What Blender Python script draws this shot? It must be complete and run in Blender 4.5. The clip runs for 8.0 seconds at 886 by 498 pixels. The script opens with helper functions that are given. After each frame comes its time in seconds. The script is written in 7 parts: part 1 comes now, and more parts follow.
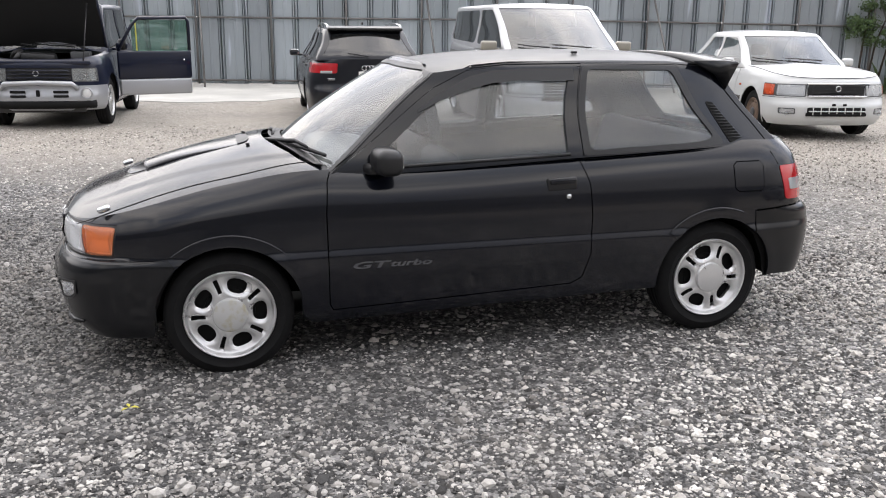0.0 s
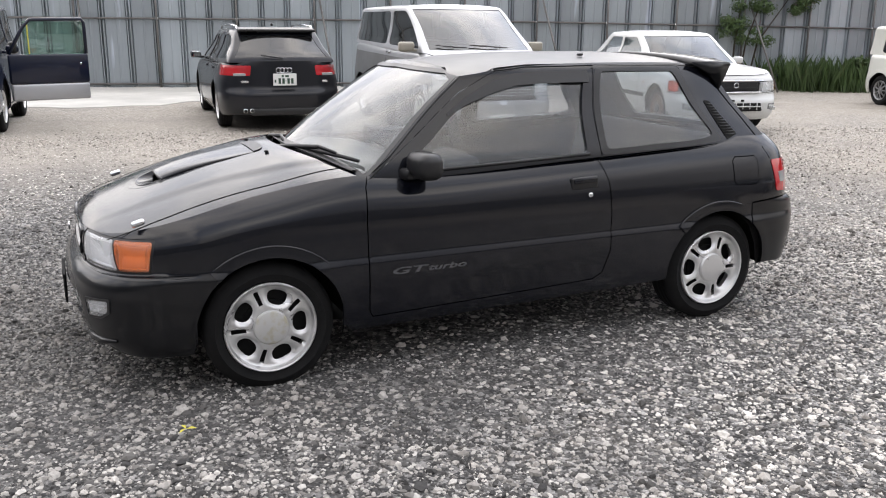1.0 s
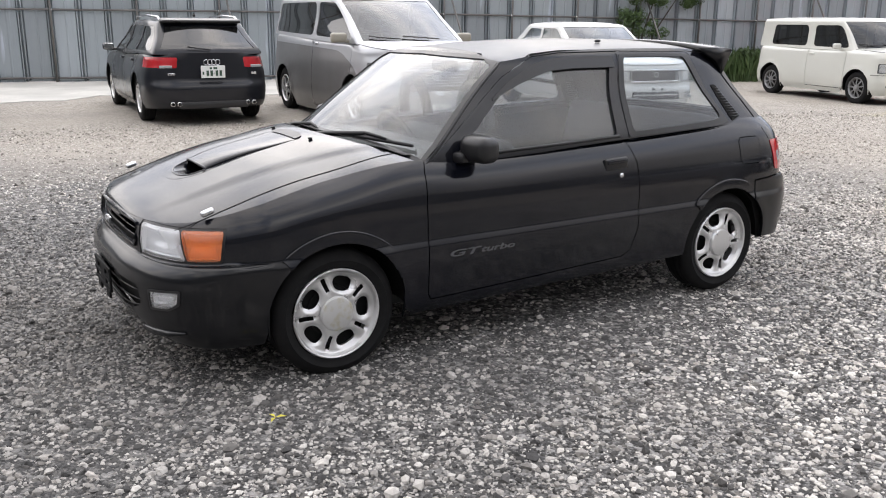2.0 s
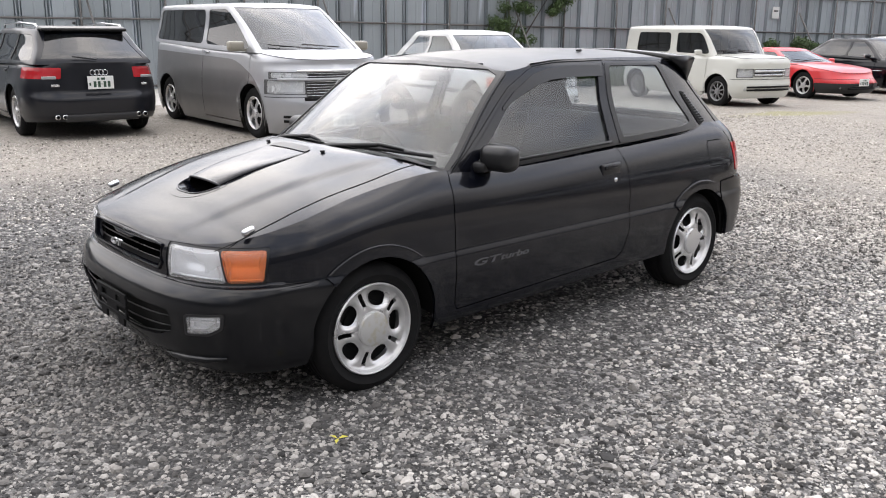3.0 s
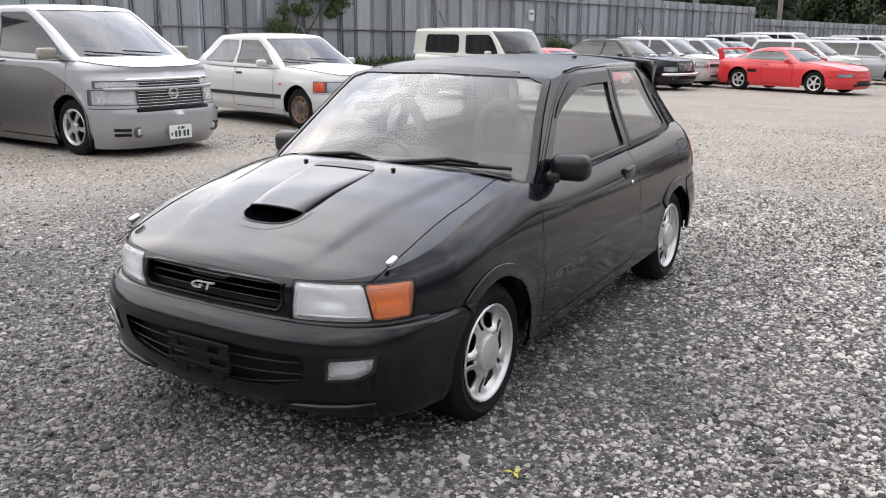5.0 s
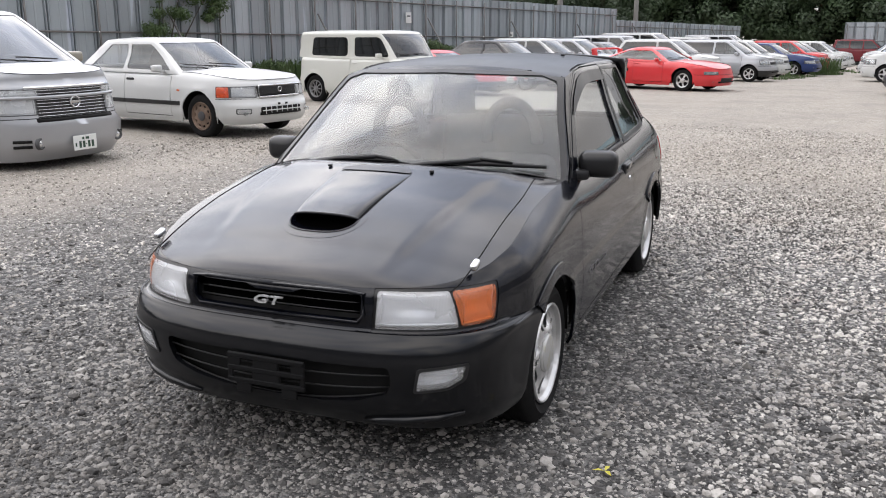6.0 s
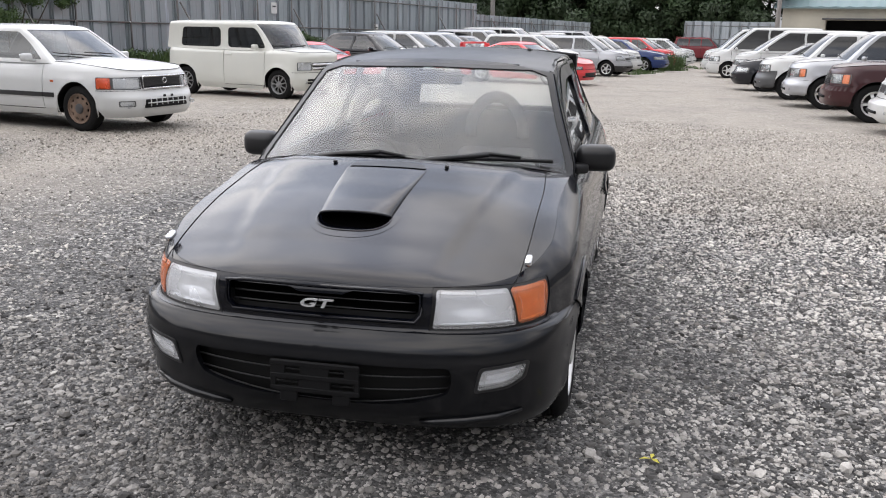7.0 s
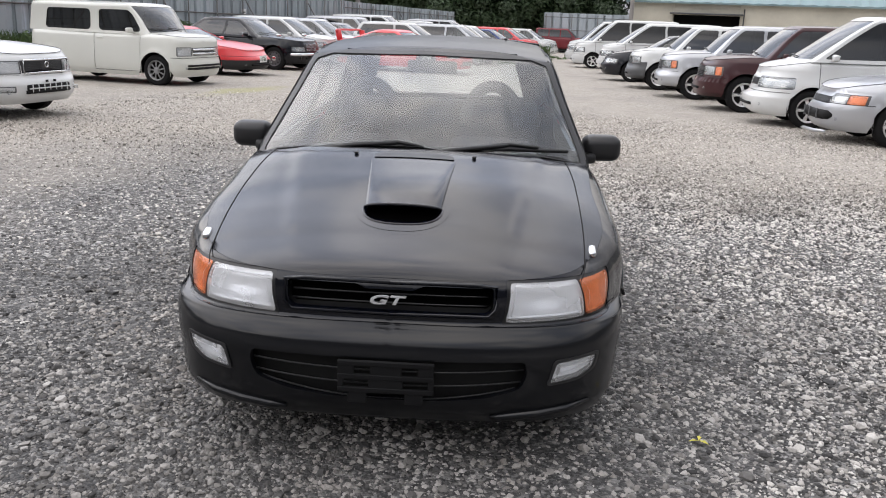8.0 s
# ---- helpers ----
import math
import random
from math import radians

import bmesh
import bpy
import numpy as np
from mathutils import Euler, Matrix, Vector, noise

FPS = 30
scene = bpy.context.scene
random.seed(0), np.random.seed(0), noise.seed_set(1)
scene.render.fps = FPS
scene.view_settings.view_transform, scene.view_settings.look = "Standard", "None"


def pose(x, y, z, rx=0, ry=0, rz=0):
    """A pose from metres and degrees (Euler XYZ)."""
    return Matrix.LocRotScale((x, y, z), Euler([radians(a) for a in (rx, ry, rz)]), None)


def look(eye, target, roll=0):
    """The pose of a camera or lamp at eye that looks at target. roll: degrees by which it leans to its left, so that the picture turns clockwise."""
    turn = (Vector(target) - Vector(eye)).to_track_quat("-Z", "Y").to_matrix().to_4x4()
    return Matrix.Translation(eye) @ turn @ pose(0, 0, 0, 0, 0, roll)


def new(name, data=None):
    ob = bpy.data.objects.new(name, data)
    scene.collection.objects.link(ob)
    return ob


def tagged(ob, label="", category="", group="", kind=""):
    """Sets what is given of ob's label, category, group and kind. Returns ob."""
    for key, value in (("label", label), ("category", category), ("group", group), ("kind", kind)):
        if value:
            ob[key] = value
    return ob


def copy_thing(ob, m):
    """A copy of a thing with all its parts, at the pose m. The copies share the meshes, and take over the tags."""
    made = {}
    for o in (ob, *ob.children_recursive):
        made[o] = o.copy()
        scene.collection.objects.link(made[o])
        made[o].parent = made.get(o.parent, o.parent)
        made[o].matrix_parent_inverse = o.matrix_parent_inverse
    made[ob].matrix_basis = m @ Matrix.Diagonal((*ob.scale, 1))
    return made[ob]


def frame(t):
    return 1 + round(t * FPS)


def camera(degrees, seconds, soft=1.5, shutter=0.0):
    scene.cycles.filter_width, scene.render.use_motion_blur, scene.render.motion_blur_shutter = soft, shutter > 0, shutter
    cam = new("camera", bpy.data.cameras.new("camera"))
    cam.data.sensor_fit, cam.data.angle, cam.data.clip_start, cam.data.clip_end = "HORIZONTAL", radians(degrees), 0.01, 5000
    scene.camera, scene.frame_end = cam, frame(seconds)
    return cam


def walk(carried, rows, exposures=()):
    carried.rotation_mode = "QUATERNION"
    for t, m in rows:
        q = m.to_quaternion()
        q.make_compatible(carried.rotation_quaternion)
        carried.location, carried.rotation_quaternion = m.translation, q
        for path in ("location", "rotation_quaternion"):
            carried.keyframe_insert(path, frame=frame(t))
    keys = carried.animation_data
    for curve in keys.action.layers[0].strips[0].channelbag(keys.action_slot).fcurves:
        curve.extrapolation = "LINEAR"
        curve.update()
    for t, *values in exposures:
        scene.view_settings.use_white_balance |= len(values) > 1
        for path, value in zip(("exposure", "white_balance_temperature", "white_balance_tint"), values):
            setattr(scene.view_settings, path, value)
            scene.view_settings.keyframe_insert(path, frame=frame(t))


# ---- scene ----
cam = camera(54.0, 8.0, 1.05)
METRES, EYE, TILT, LEAN, TURN = 5.773, 1.489, 0.0, 0.0, 0.0
ROWS = [
    (0.0, 0.0, 0.0, 0.0, 0.14, -14.55, -0.54),
    (0.5, -0.0599, 0.0032, -0.0009, -3.9, -14.87, -0.62),
    (1.0, -0.125, 0.0058, 0.0021, -8.55, -14.5, -0.42),
    (1.5, -0.1879, 0.016, -0.0006, -11.94, -14.69, -0.21),
    (2.0, -0.2546, 0.0193, -0.0042, -16.36, -14.85, -0.51),
    (3.5, -0.4291, 0.1003, 0.0003, -31.04, -14.16, -0.95),
    (4.0, -0.4781, 0.1367, 0.0031, -35.27, -14.14, -1.76),
    (4.5, -0.5187, 0.1886, 0.0029, -38.76, -14.03, -1.33),
    (5.0, -0.5659, 0.2336, 0.0007, -43.62, -14.12, -0.37),
    (6.5, -0.6699, 0.3866, -0.0033, -57.41, -13.97, -0.32),
    (7.0, -0.6945, 0.4356, -0.0032, -62.4, -14.3, -0.89),
    (7.5, -0.7097, 0.4903, -0.0036, -66.84, -14.36, -1.14),
    (8.0, -0.7318, 0.5466, -0.0056, -71.64, -14.84, -2.04),
]
walk(cam, [(t, pose(0, 0, EYE, TILT, LEAN, TURN) @ pose(METRES * x, METRES * y, METRES * z, 90 + pitch, roll, yaw)) for t, x, y, z, yaw, pitch, roll in ROWS],
     [(0.0, 0.13, 6560, 14), (3.5, 0.05, 6560, 14), (8.0, -0.11, 6480, 14)])

# ---- light ----
SKY = bpy.data.worlds.new("overcast_sky")
scene.world = SKY
SKY.use_nodes = True
wn, wl = SKY.node_tree.nodes, SKY.node_tree.links
wn.clear()
w_out, w_bg, w_mix = wn.new("ShaderNodeOutputWorld"), wn.new("ShaderNodeBackground"), wn.new("ShaderNodeMix")
w_sky, w_noise, w_ramp = wn.new("ShaderNodeTexSky"), wn.new("ShaderNodeTexNoise"), wn.new("ShaderNodeValToRGB")
w_amt, w_amr = wn.new("ShaderNodeTexNoise"), wn.new("ShaderNodeMapRange")
SUN_EL, SUN_ROT = 56.0, 330.0
w_sky.sky_type, w_sky.sun_disc = "NISHITA", False
w_sky.sun_elevation, w_sky.sun_rotation = radians(SUN_EL), radians(SUN_ROT)
w_noise.inputs["Scale"].default_value, w_noise.inputs["Detail"].default_value = 3.2, 5.0
w_noise.inputs["Distortion"].default_value = 0.4
w_ramp.color_ramp.elements[0].position, w_ramp.color_ramp.elements[0].color = 0.36, (8.6, 9.6, 11.4, 1)
w_ramp.color_ramp.elements[1].position, w_ramp.color_ramp.elements[1].color = 0.66, (23.0, 22.6, 21.6, 1)
w_amt.inputs["Scale"].default_value, w_amt.inputs["Detail"].default_value = 2.0, 3.0
w_amr.inputs["From Min"].default_value, w_amr.inputs["From Max"].default_value = 0.32, 0.5
w_amr.inputs["To Min"].default_value, w_amr.inputs["To Max"].default_value = 0.6, 1.0
w_mix.data_type = "RGBA"
SUN_DIR = Vector((math.sin(radians(SUN_ROT)) * math.cos(radians(SUN_EL)), math.cos(radians(SUN_ROT)) * math.cos(radians(SUN_EL)), math.sin(radians(SUN_EL))))
w_co, w_dot, w_glow, w_mul = wn.new("ShaderNodeTexCoord"), wn.new("ShaderNodeVectorMath"), wn.new("ShaderNodeMapRange"), wn.new("ShaderNodeMix")
# the thinnest cloud lies over the far end of the lot
w_dot.operation, w_dot.inputs[1].default_value = "DOT_PRODUCT", Vector((0.80, 0.40, 0.45))
w_glow.inputs["From Min"].default_value, w_glow.inputs["From Max"].default_value = 0.35, 1.0
w_glow.inputs["To Min"].default_value, w_glow.inputs["To Max"].default_value = 0.94, 1.88
w_glow.interpolation_type = "SMOOTHSTEP"
w_mul.data_type, w_mul.blend_type, w_mul.inputs[0].default_value = "RGBA", "MULTIPLY", 1.0
wl.new(w_co.outputs["Generated"], w_dot.inputs[0])
wl.new(w_dot.outputs["Value"], w_glow.inputs["Value"])
wl.new(w_noise.outputs["Fac"], w_ramp.inputs["Fac"])
wl.new(w_amt.outputs["Fac"], w_amr.inputs["Value"])
wl.new(w_amr.outputs["Result"], w_mix.inputs[0])
wl.new(w_sky.outputs["Color"], w_mix.inputs[6])
wl.new(w_ramp.outputs["Color"], w_mul.inputs[6])
wl.new(w_glow.outputs["Result"], w_mul.inputs[7])
# an overcast sky is darker towards the horizon
w_xyz, w_el, w_dim = wn.new("ShaderNodeSeparateXYZ"), wn.new("ShaderNodeMapRange"), wn.new("ShaderNodeMix")
w_el.inputs["From Min"].default_value, w_el.inputs["From Max"].default_value = 0.10, 0.60
w_el.inputs["To Min"].default_value, w_el.inputs["To Max"].default_value = 0.48, 1.55
w_dim.data_type, w_dim.blend_type, w_dim.inputs[0].default_value = "RGBA", "MULTIPLY", 1.0
wl.new(w_co.outputs["Generated"], w_xyz.inputs[0])
wl.new(w_xyz.outputs["Z"], w_el.inputs["Value"])
wl.new(w_mul.outputs[2], w_dim.inputs[6])
# and brighter low down on the side where the sun stands behind the cloud
w_nd, w_nr, w_add = wn.new("ShaderNodeVectorMath"), wn.new("ShaderNodeMapRange"), wn.new("ShaderNodeMath")
w_nd.operation, w_nd.inputs[1].default_value = "DOT_PRODUCT", Vector((-0.28, 0.96, 0.0))
w_nr.interpolation_type, w_add.operation = "SMOOTHSTEP", "ADD"
w_nr.inputs["From Min"].default_value, w_nr.inputs["From Max"].default_value = -0.4, 1.1
w_nr.inputs["To Min"].default_value, w_nr.inputs["To Max"].default_value = -0.27, 0.50
wl.new(w_co.outputs["Generated"], w_nd.inputs[0])
wl.new(w_nd.outputs["Value"], w_nr.inputs["Value"])
wl.new(w_nr.outputs["Result"], w_add.inputs[0])
wl.new(w_el.outputs["Result"], w_add.inputs[1])
wl.new(w_add.outputs[0], w_dim.inputs[7])
wl.new(w_dim.outputs[2], w_mix.inputs[7])
wl.new(w_mix.outputs[2], w_bg.inputs["Color"])
w_bg.inputs["Strength"].default_value = 0.0805
wl.new(w_bg.outputs["Background"], w_out.inputs["Surface"])
sun = new("sun", bpy.data.lights.new("sun", "SUN"))
sun.data.energy, sun.data.angle, sun.data.color = 1.0, radians(110), (1.0, 0.95, 0.88)
sun.matrix_world = look(SUN_DIR * 60, (0, 0, 0))


# ---- materials ----
def shader(name, colour=(0.5, 0.5, 0.5), rough=0.5, metal=0.0, coat=0.0, spec=0.5):
    m = bpy.data.materials.new(name)
    m.use_nodes = True
    b = m.node_tree.nodes["Principled BSDF"]
    b.inputs["Base Color"].default_value = (*colour, 1)
    b.inputs["Roughness"].default_value, b.inputs["Metallic"].default_value = rough, metal
    b.inputs["Coat Weight"].default_value, b.inputs["Coat Roughness"].default_value = coat, 0.04
    b.inputs["Specular IOR Level"].default_value = spec
    return m, m.node_tree.nodes, m.node_tree.links, b


def coords(nodes, links, scale=1.0):
    """Object-space coordinates at real-world size."""
    c, mp = nodes.new("ShaderNodeTexCoord"), nodes.new("ShaderNodeMapping")
    mp.inputs["Scale"].default_value = (scale, scale, scale) if isinstance(scale, (int, float)) else scale
    links.new(c.outputs["Object"], mp.inputs["Vector"])
    return mp.outputs["Vector"]


def noise_tex(nodes, links, vec, scale, detail=4.0, rough=0.55):
    n = nodes.new("ShaderNodeTexNoise")
    n.inputs["Scale"].default_value, n.inputs["Detail"].default_value, n.inputs["Roughness"].default_value = scale, detail, rough
    links.new(vec, n.inputs["Vector"])
    return n.outputs["Fac"]


def ramp(nodes, links, fac, stops):
    r = nodes.new("ShaderNodeValToRGB")
    els = r.color_ramp.elements
    while len(els) < len(stops):
        els.new(0.5)
    for e, (p, c) in zip(els, stops):
        e.position, e.color = p, (*c, 1)
    links.new(fac, r.inputs["Fac"])
    return r.outputs["Color"]


def mix(nodes, links, fac, a, b, mode="MIX"):
    m = nodes.new("ShaderNodeMix")
    m.data_type, m.blend_type = "RGBA", mode
    for sock, v in ((m.inputs[0], fac), (m.inputs[6], a), (m.inputs[7], b)):
        if isinstance(v, (int, float)):
            sock.default_value = v
        elif isinstance(v, tuple):
            sock.default_value = (*v, 1)
        else:
            links.new(v, sock)
    return m.outputs[2]


def to_range(nodes, links, fac, a, b, c, d):
    r = nodes.new("ShaderNodeMapRange")
    for k, v in zip(("From Min", "From Max", "To Min", "To Max"), (a, b, c, d)):
        r.inputs[k].default_value = v
    links.new(fac, r.inputs["Value"])
    return r.outputs["Result"]


def bump(nodes, links, bsdf, height, strength, dist):
    b = nodes.new("ShaderNodeBump")
    b.inputs["Strength"].default_value, b.inputs["Distance"].default_value = strength, dist
    links.new(height, b.inputs["Height"])
    links.new(b.outputs["Normal"], bsdf.inputs["Normal"])


def worn(name, colour, rough=0.5, metal=0.0, coat=0.0, spread=0.12, scale=6.0, rough_spread=0.12, relief=0.0, dust=0.0):
    """A coloured surface with broad stains, fine grain and uneven gloss."""
    m, n, l, b = shader(name, colour, rough, metal, coat)
    v = coords(n, l)
    broad, fine = noise_tex(n, l, v, scale * 0.3, 5), noise_tex(n, l, v, scale * 7, 3)
    dark = tuple(c * (1 - spread) for c in colour)
    light = tuple(min(1, c * (1 + spread)) for c in colour)
    col = ramp(n, l, broad, [(0.3, dark), (0.7, light)])
    col = mix(n, l, to_range(n, l, fine, 0.35, 0.7, 0.0, spread), col, tuple(c * 0.7 for c in colour))
    if dust:
        col = mix(n, l, to_range(n, l, noise_tex(n, l, v, scale * 0.7, 6, 0.7), 0.45, 0.8, 0, dust), col, (0.3, 0.28, 0.25))
    l.new(col, b.inputs["Base Color"])
    l.new(to_range(n, l, broad, 0.3, 0.7, max(0.02, rough - rough_spread), min(1, rough + rough_spread)), b.inputs["Roughness"])
    if relief:
        bump(n, l, b, fine, 0.4, relief)
    return m


def paint(name, colour, metal=0.0, dust=0.15, coat=0.7, rough=0.38, spec=0.5, film=(0.05, 0.12)):
    """Car paint: a base coat, clear coat, faint dust."""
    m, n, l, b = shader(name, colour, rough, metal, coat, spec)
    v = coords(n, l)
    broad, fine = noise_tex(n, l, v, 1.6, 5, 0.6), noise_tex(n, l, v, 60, 2)
    col = mix(n, l, to_range(n, l, broad, 0.35, 0.75, 0, dust), colour, tuple(0.5 * c + 0.06 for c in colour))
    col = mix(n, l, to_range(n, l, fine, 0.3, 0.7, 0, 0.10), col, tuple(c * 0.8 for c in colour))
    l.new(col, b.inputs["Base Color"])
    l.new(to_range(n, l, broad, 0.3, 0.75, rough - 0.05, rough + 0.12), b.inputs["Roughness"])
    l.new(to_range(n, l, broad, 0.3, 0.8, *film), b.inputs["Coat Roughness"])
    return m


def glass(name, tint, clear=0.75, haze=0.0):
    """Window glass: tinted clear body with a mirror-like surface, and a dusty film."""
    m, n, l, b = shader(name)
    n.remove(b)
    out = [x for x in n if x.type == "OUTPUT_MATERIAL"][0]
    tr, gl, df, fr = n.new("ShaderNodeBsdfTransparent"), n.new("ShaderNodeBsdfGlossy"), n.new("ShaderNodeBsdfDiffuse"), n.new("ShaderNodeLayerWeight")
    tr.inputs["Color"].default_value = tuple(clear * c for c in tint) + (1,)
    gl.inputs["Roughness"].default_value, gl.inputs["Color"].default_value = 0.015, (1, 1, 1, 1)
    df.inputs["Color"].default_value = (0.55, 0.56, 0.56, 1)
    # the gloss of a thin pane is the same from both sides and grows towards grazing angles
    fr.inputs["Blend"].default_value = 0.5
    pw = n.new("ShaderNodeMath")
    pw.operation, pw.inputs[1].default_value = "POWER", 4.6
    l.new(fr.outputs["Facing"], pw.inputs[0])
    a, c = n.new("ShaderNodeMixShader"), n.new("ShaderNodeMixShader")
    v = coords(n, l)
    l.new(to_range(n, l, noise_tex(n, l, v, 1.4, 5), 0.35, 0.75, haze * 0.4, haze), a.inputs[0])
    l.new(tr.outputs[0], a.inputs[1])
    l.new(df.outputs[0], a.inputs[2])
    l.new(to_range(n, l, pw.outputs[0], 0, 1, 0.075, 1.0), c.inputs[0])
    l.new(a.outputs[0], c.inputs[1])
    l.new(gl.outputs[0], c.inputs[2])
    l.new(c.outputs[0], out.inputs["Surface"])
    return m


M = {}
M["black_paint"] = paint("black_paint", (0.0016, 0.0022, 0.0052), 0.0, 0.02, 0.86, 0.35, 0.05, (0.075, 0.13))
M["roof_paint"] = paint("faded_black_paint", (0.012, 0.013, 0.015), 0.0, 0.2, 0.45, 0.46, 0.12, (0.16, 0.30))
M["bumper_black"] = paint("bumper_black", (0.0030, 0.0034, 0.0048), 0.0, 0.03, 0.72, 0.40, 0.08, (0.09, 0.15))
M["white_paint"] = paint("white_paint", (0.57, 0.58, 0.575), 0, 0.12)
M["cream_paint"] = paint("pearl_white_paint", (0.60, 0.605, 0.56), 0, 0.12)
M["silver_paint"] = paint("silver_paint", (0.42, 0.43, 0.45), 0.55, 0.15)
M["grey_paint"] = paint("grey_metal_paint", (0.17, 0.165, 0.165), 0.4, 0.2)
M["navy_paint"] = paint("navy_paint", (0.004, 0.007, 0.022), 0, 0.05, 0.7, 0.38, 0.15)
M["blue_paint"] = paint("blue_paint", (0.015, 0.035, 0.13), 0, 0.05, 0.7, 0.38, 0.15)
M["red_paint"] = paint("red_paint", (0.62, 0.022, 0.028), 0, 0.1)
M["maroon_paint"] = paint("maroon_paint", (0.035, 0.006, 0.008), 0, 0.05, 0.6, 0.38, 0.2)
M["audi_paint"] = paint("dark_blue_black_paint", (0.006, 0.007, 0.011), 0, 0.05, 0.7, 0.38, 0.15)
M["plastic"] = worn("black_plastic", (0.018, 0.018, 0.019), 0.45, spread=0.3)
M["trim_black"] = worn("black_trim", (0.010, 0.010, 0.011), 0.35, spread=0.3)
M["grey_plastic"] = worn("grey_plastic", (0.07, 0.072, 0.075), 0.5, spread=0.2)
M["core"] = worn("dark_inner_panel", (0.008, 0.008, 0.008), 0.8, spread=0.3)
M["cabin"] = worn("dark_cabin_fabric", (0.065, 0.066, 0.068), 0.85, spread=0.25, scale=14, relief=0.0004)
M["cabin_dark"] = worn("dark_cabin_lining", (0.035, 0.036, 0.038), 0.85, spread=0.25, scale=14)
M["cabin_grey"] = worn("grey_cabin_fabric", (0.22, 0.22, 0.22), 0.85, spread=0.2, scale=14, relief=0.002)
M["tyre"] = worn("tyre_rubber", (0.0065, 0.0065, 0.007), 0.85, spread=0.3, scale=20, dust=0.02, relief=0.001)
M["alloy"] = worn("silver_alloy", (0.66, 0.66, 0.66), 0.33, 0.70, spread=0.08, scale=18, dust=0.10)
M["alloy_dark"] = worn("dark_alloy", (0.10, 0.10, 0.105), 0.45, 0.6, spread=0.2, scale=18)
M["alloy_grey"] = worn("grey_alloy", (0.26, 0.26, 0.265), 0.4, 0.5, spread=0.15, scale=18)
M["steel_rusty"] = worn("rusty_steel_rim", (0.19, 0.13, 0.095), 0.65, 0.3, spread=0.5, scale=16, dust=0.2)
M["chrome"] = worn("chrome", (0.72, 0.73, 0.74), 0.12, 1.0, spread=0.05, rough_spread=0.05)
M["red_lens"] = worn("red_lens", (0.45, 0.012, 0.018), 0.12, 0, 0.8, spread=0.25, rough_spread=0.05)
M["clear_lens"] = worn("clear_lens", (0.40, 0.41, 0.42), 0.10, 0.3, 0.9, spread=0.15, rough_spread=0.05)
M["amber_lens"] = worn("amber_lens", (0.60, 0.135, 0.045), 0.15, 0, 0.9, spread=0.25, rough_spread=0.05)
M["plate"] = worn("white_plate", (0.78, 0.79, 0.77), 0.45, spread=0.06)
M["plate_ink"] = worn("plate_ink", (0.03, 0.07, 0.045), 0.5, spread=0.1)
M["glass_clear"] = glass("clear_car_glass", (0.94, 0.98, 0.97), 0.90, 0.115)
M["glass_smoke"] = glass("smoked_car_glass", (0.90, 0.94, 0.97), 0.80, 0.065)
M["glass_tint"] = glass("tinted_car_glass", (0.80, 0.93, 0.89), 0.34, 0.05)
M["glass_dark"] = glass("privacy_glass", (0.5, 0.52, 0.55), 0.10, 0.03)
M["glass_green"] = glass("green_tint_glass", (0.62, 0.85, 0.75), 0.75, 0.10)
M["badge"] = worn("silver_badge", (0.70, 0.71, 0.72), 0.25, 0.6, spread=0.05)
# glossless black that paints in the shade deep inside openings
M["void"] = shader("opening_shade_black", (0.0015, 0.0015, 0.0015), 1.0, 0, 0, 0.0)[0]
M["bracket"] = worn("matt_black_plastic", (0.0035, 0.0035, 0.004), 0.75, spread=0.3)
for k_ in ("bracket", "core", "tyre"):
    M[k_].node_tree.nodes["Principled BSDF"].inputs["Specular IOR Level"].default_value = 0.25
M["decal"] = worn("grey_decal", (0.075, 0.075, 0.08), 0.4, spread=0.1)
M["reflector"] = worn("lamp_reflector", (0.95, 0.95, 0.95), 0.24, 0.40, spread=0.1, scale=10, rough_spread=0.1)


def lamp_lens(name, tint, film, haze):
    """A moulded lamp lens with upright flutes and a milky film over a bright reflector."""
    m = glass(name, tint, 0.92, haze)
    n, l = m.node_tree.nodes, m.node_tree.links
    for x in n:
        if x.type == "BSDF_DIFFUSE":
            x.inputs["Color"].default_value = (*film, 1)
    wv, bp = n.new("ShaderNodeTexWave"), n.new("ShaderNodeBump")
    wv.bands_direction = "Y"
    wv.inputs["Scale"].default_value, wv.inputs["Distortion"].default_value = 38, 0.3
    l.new(coords(n, l), wv.inputs["Vector"])
    bp.inputs["Strength"].default_value, bp.inputs["Distance"].default_value = 0.14, 0.004
    l.new(wv.outputs["Fac"], bp.inputs["Height"])
    for x in n:
        if x.type in ("BSDF_DIFFUSE", "BSDF_GLOSSY"):
            l.new(bp.outputs["Normal"], x.inputs["Normal"])
    return m


M["lens_clear"] = lamp_lens("fluted_clear_lens", (0.95, 0.97, 1.0), (0.97, 0.97, 0.97), 0.40)
M["lens_parked"] = lamp_lens("glassy_clear_lens", (0.90, 0.92, 0.94), (0.62, 0.62, 0.59), 0.22)
M["lens_amber"] = lamp_lens("fluted_amber_lens", (1.0, 0.46, 0.18), (0.92, 0.31, 0.13), 0.45)
M["lamp_inner"] = worn("parked_lamp_reflector", (0.62, 0.63, 0.62), 0.16, 0.9, spread=0.35, scale=14, rough_spread=0.1)
M["lens_orange"] = lamp_lens("fluted_orange_lens", (1.0, 0.28, 0.10), (0.78, 0.15, 0.05), 0.5)
M["visor"] = worn("smoked_visor_plastic", (0.012, 0.012, 0.013), 0.34, spread=0.2)
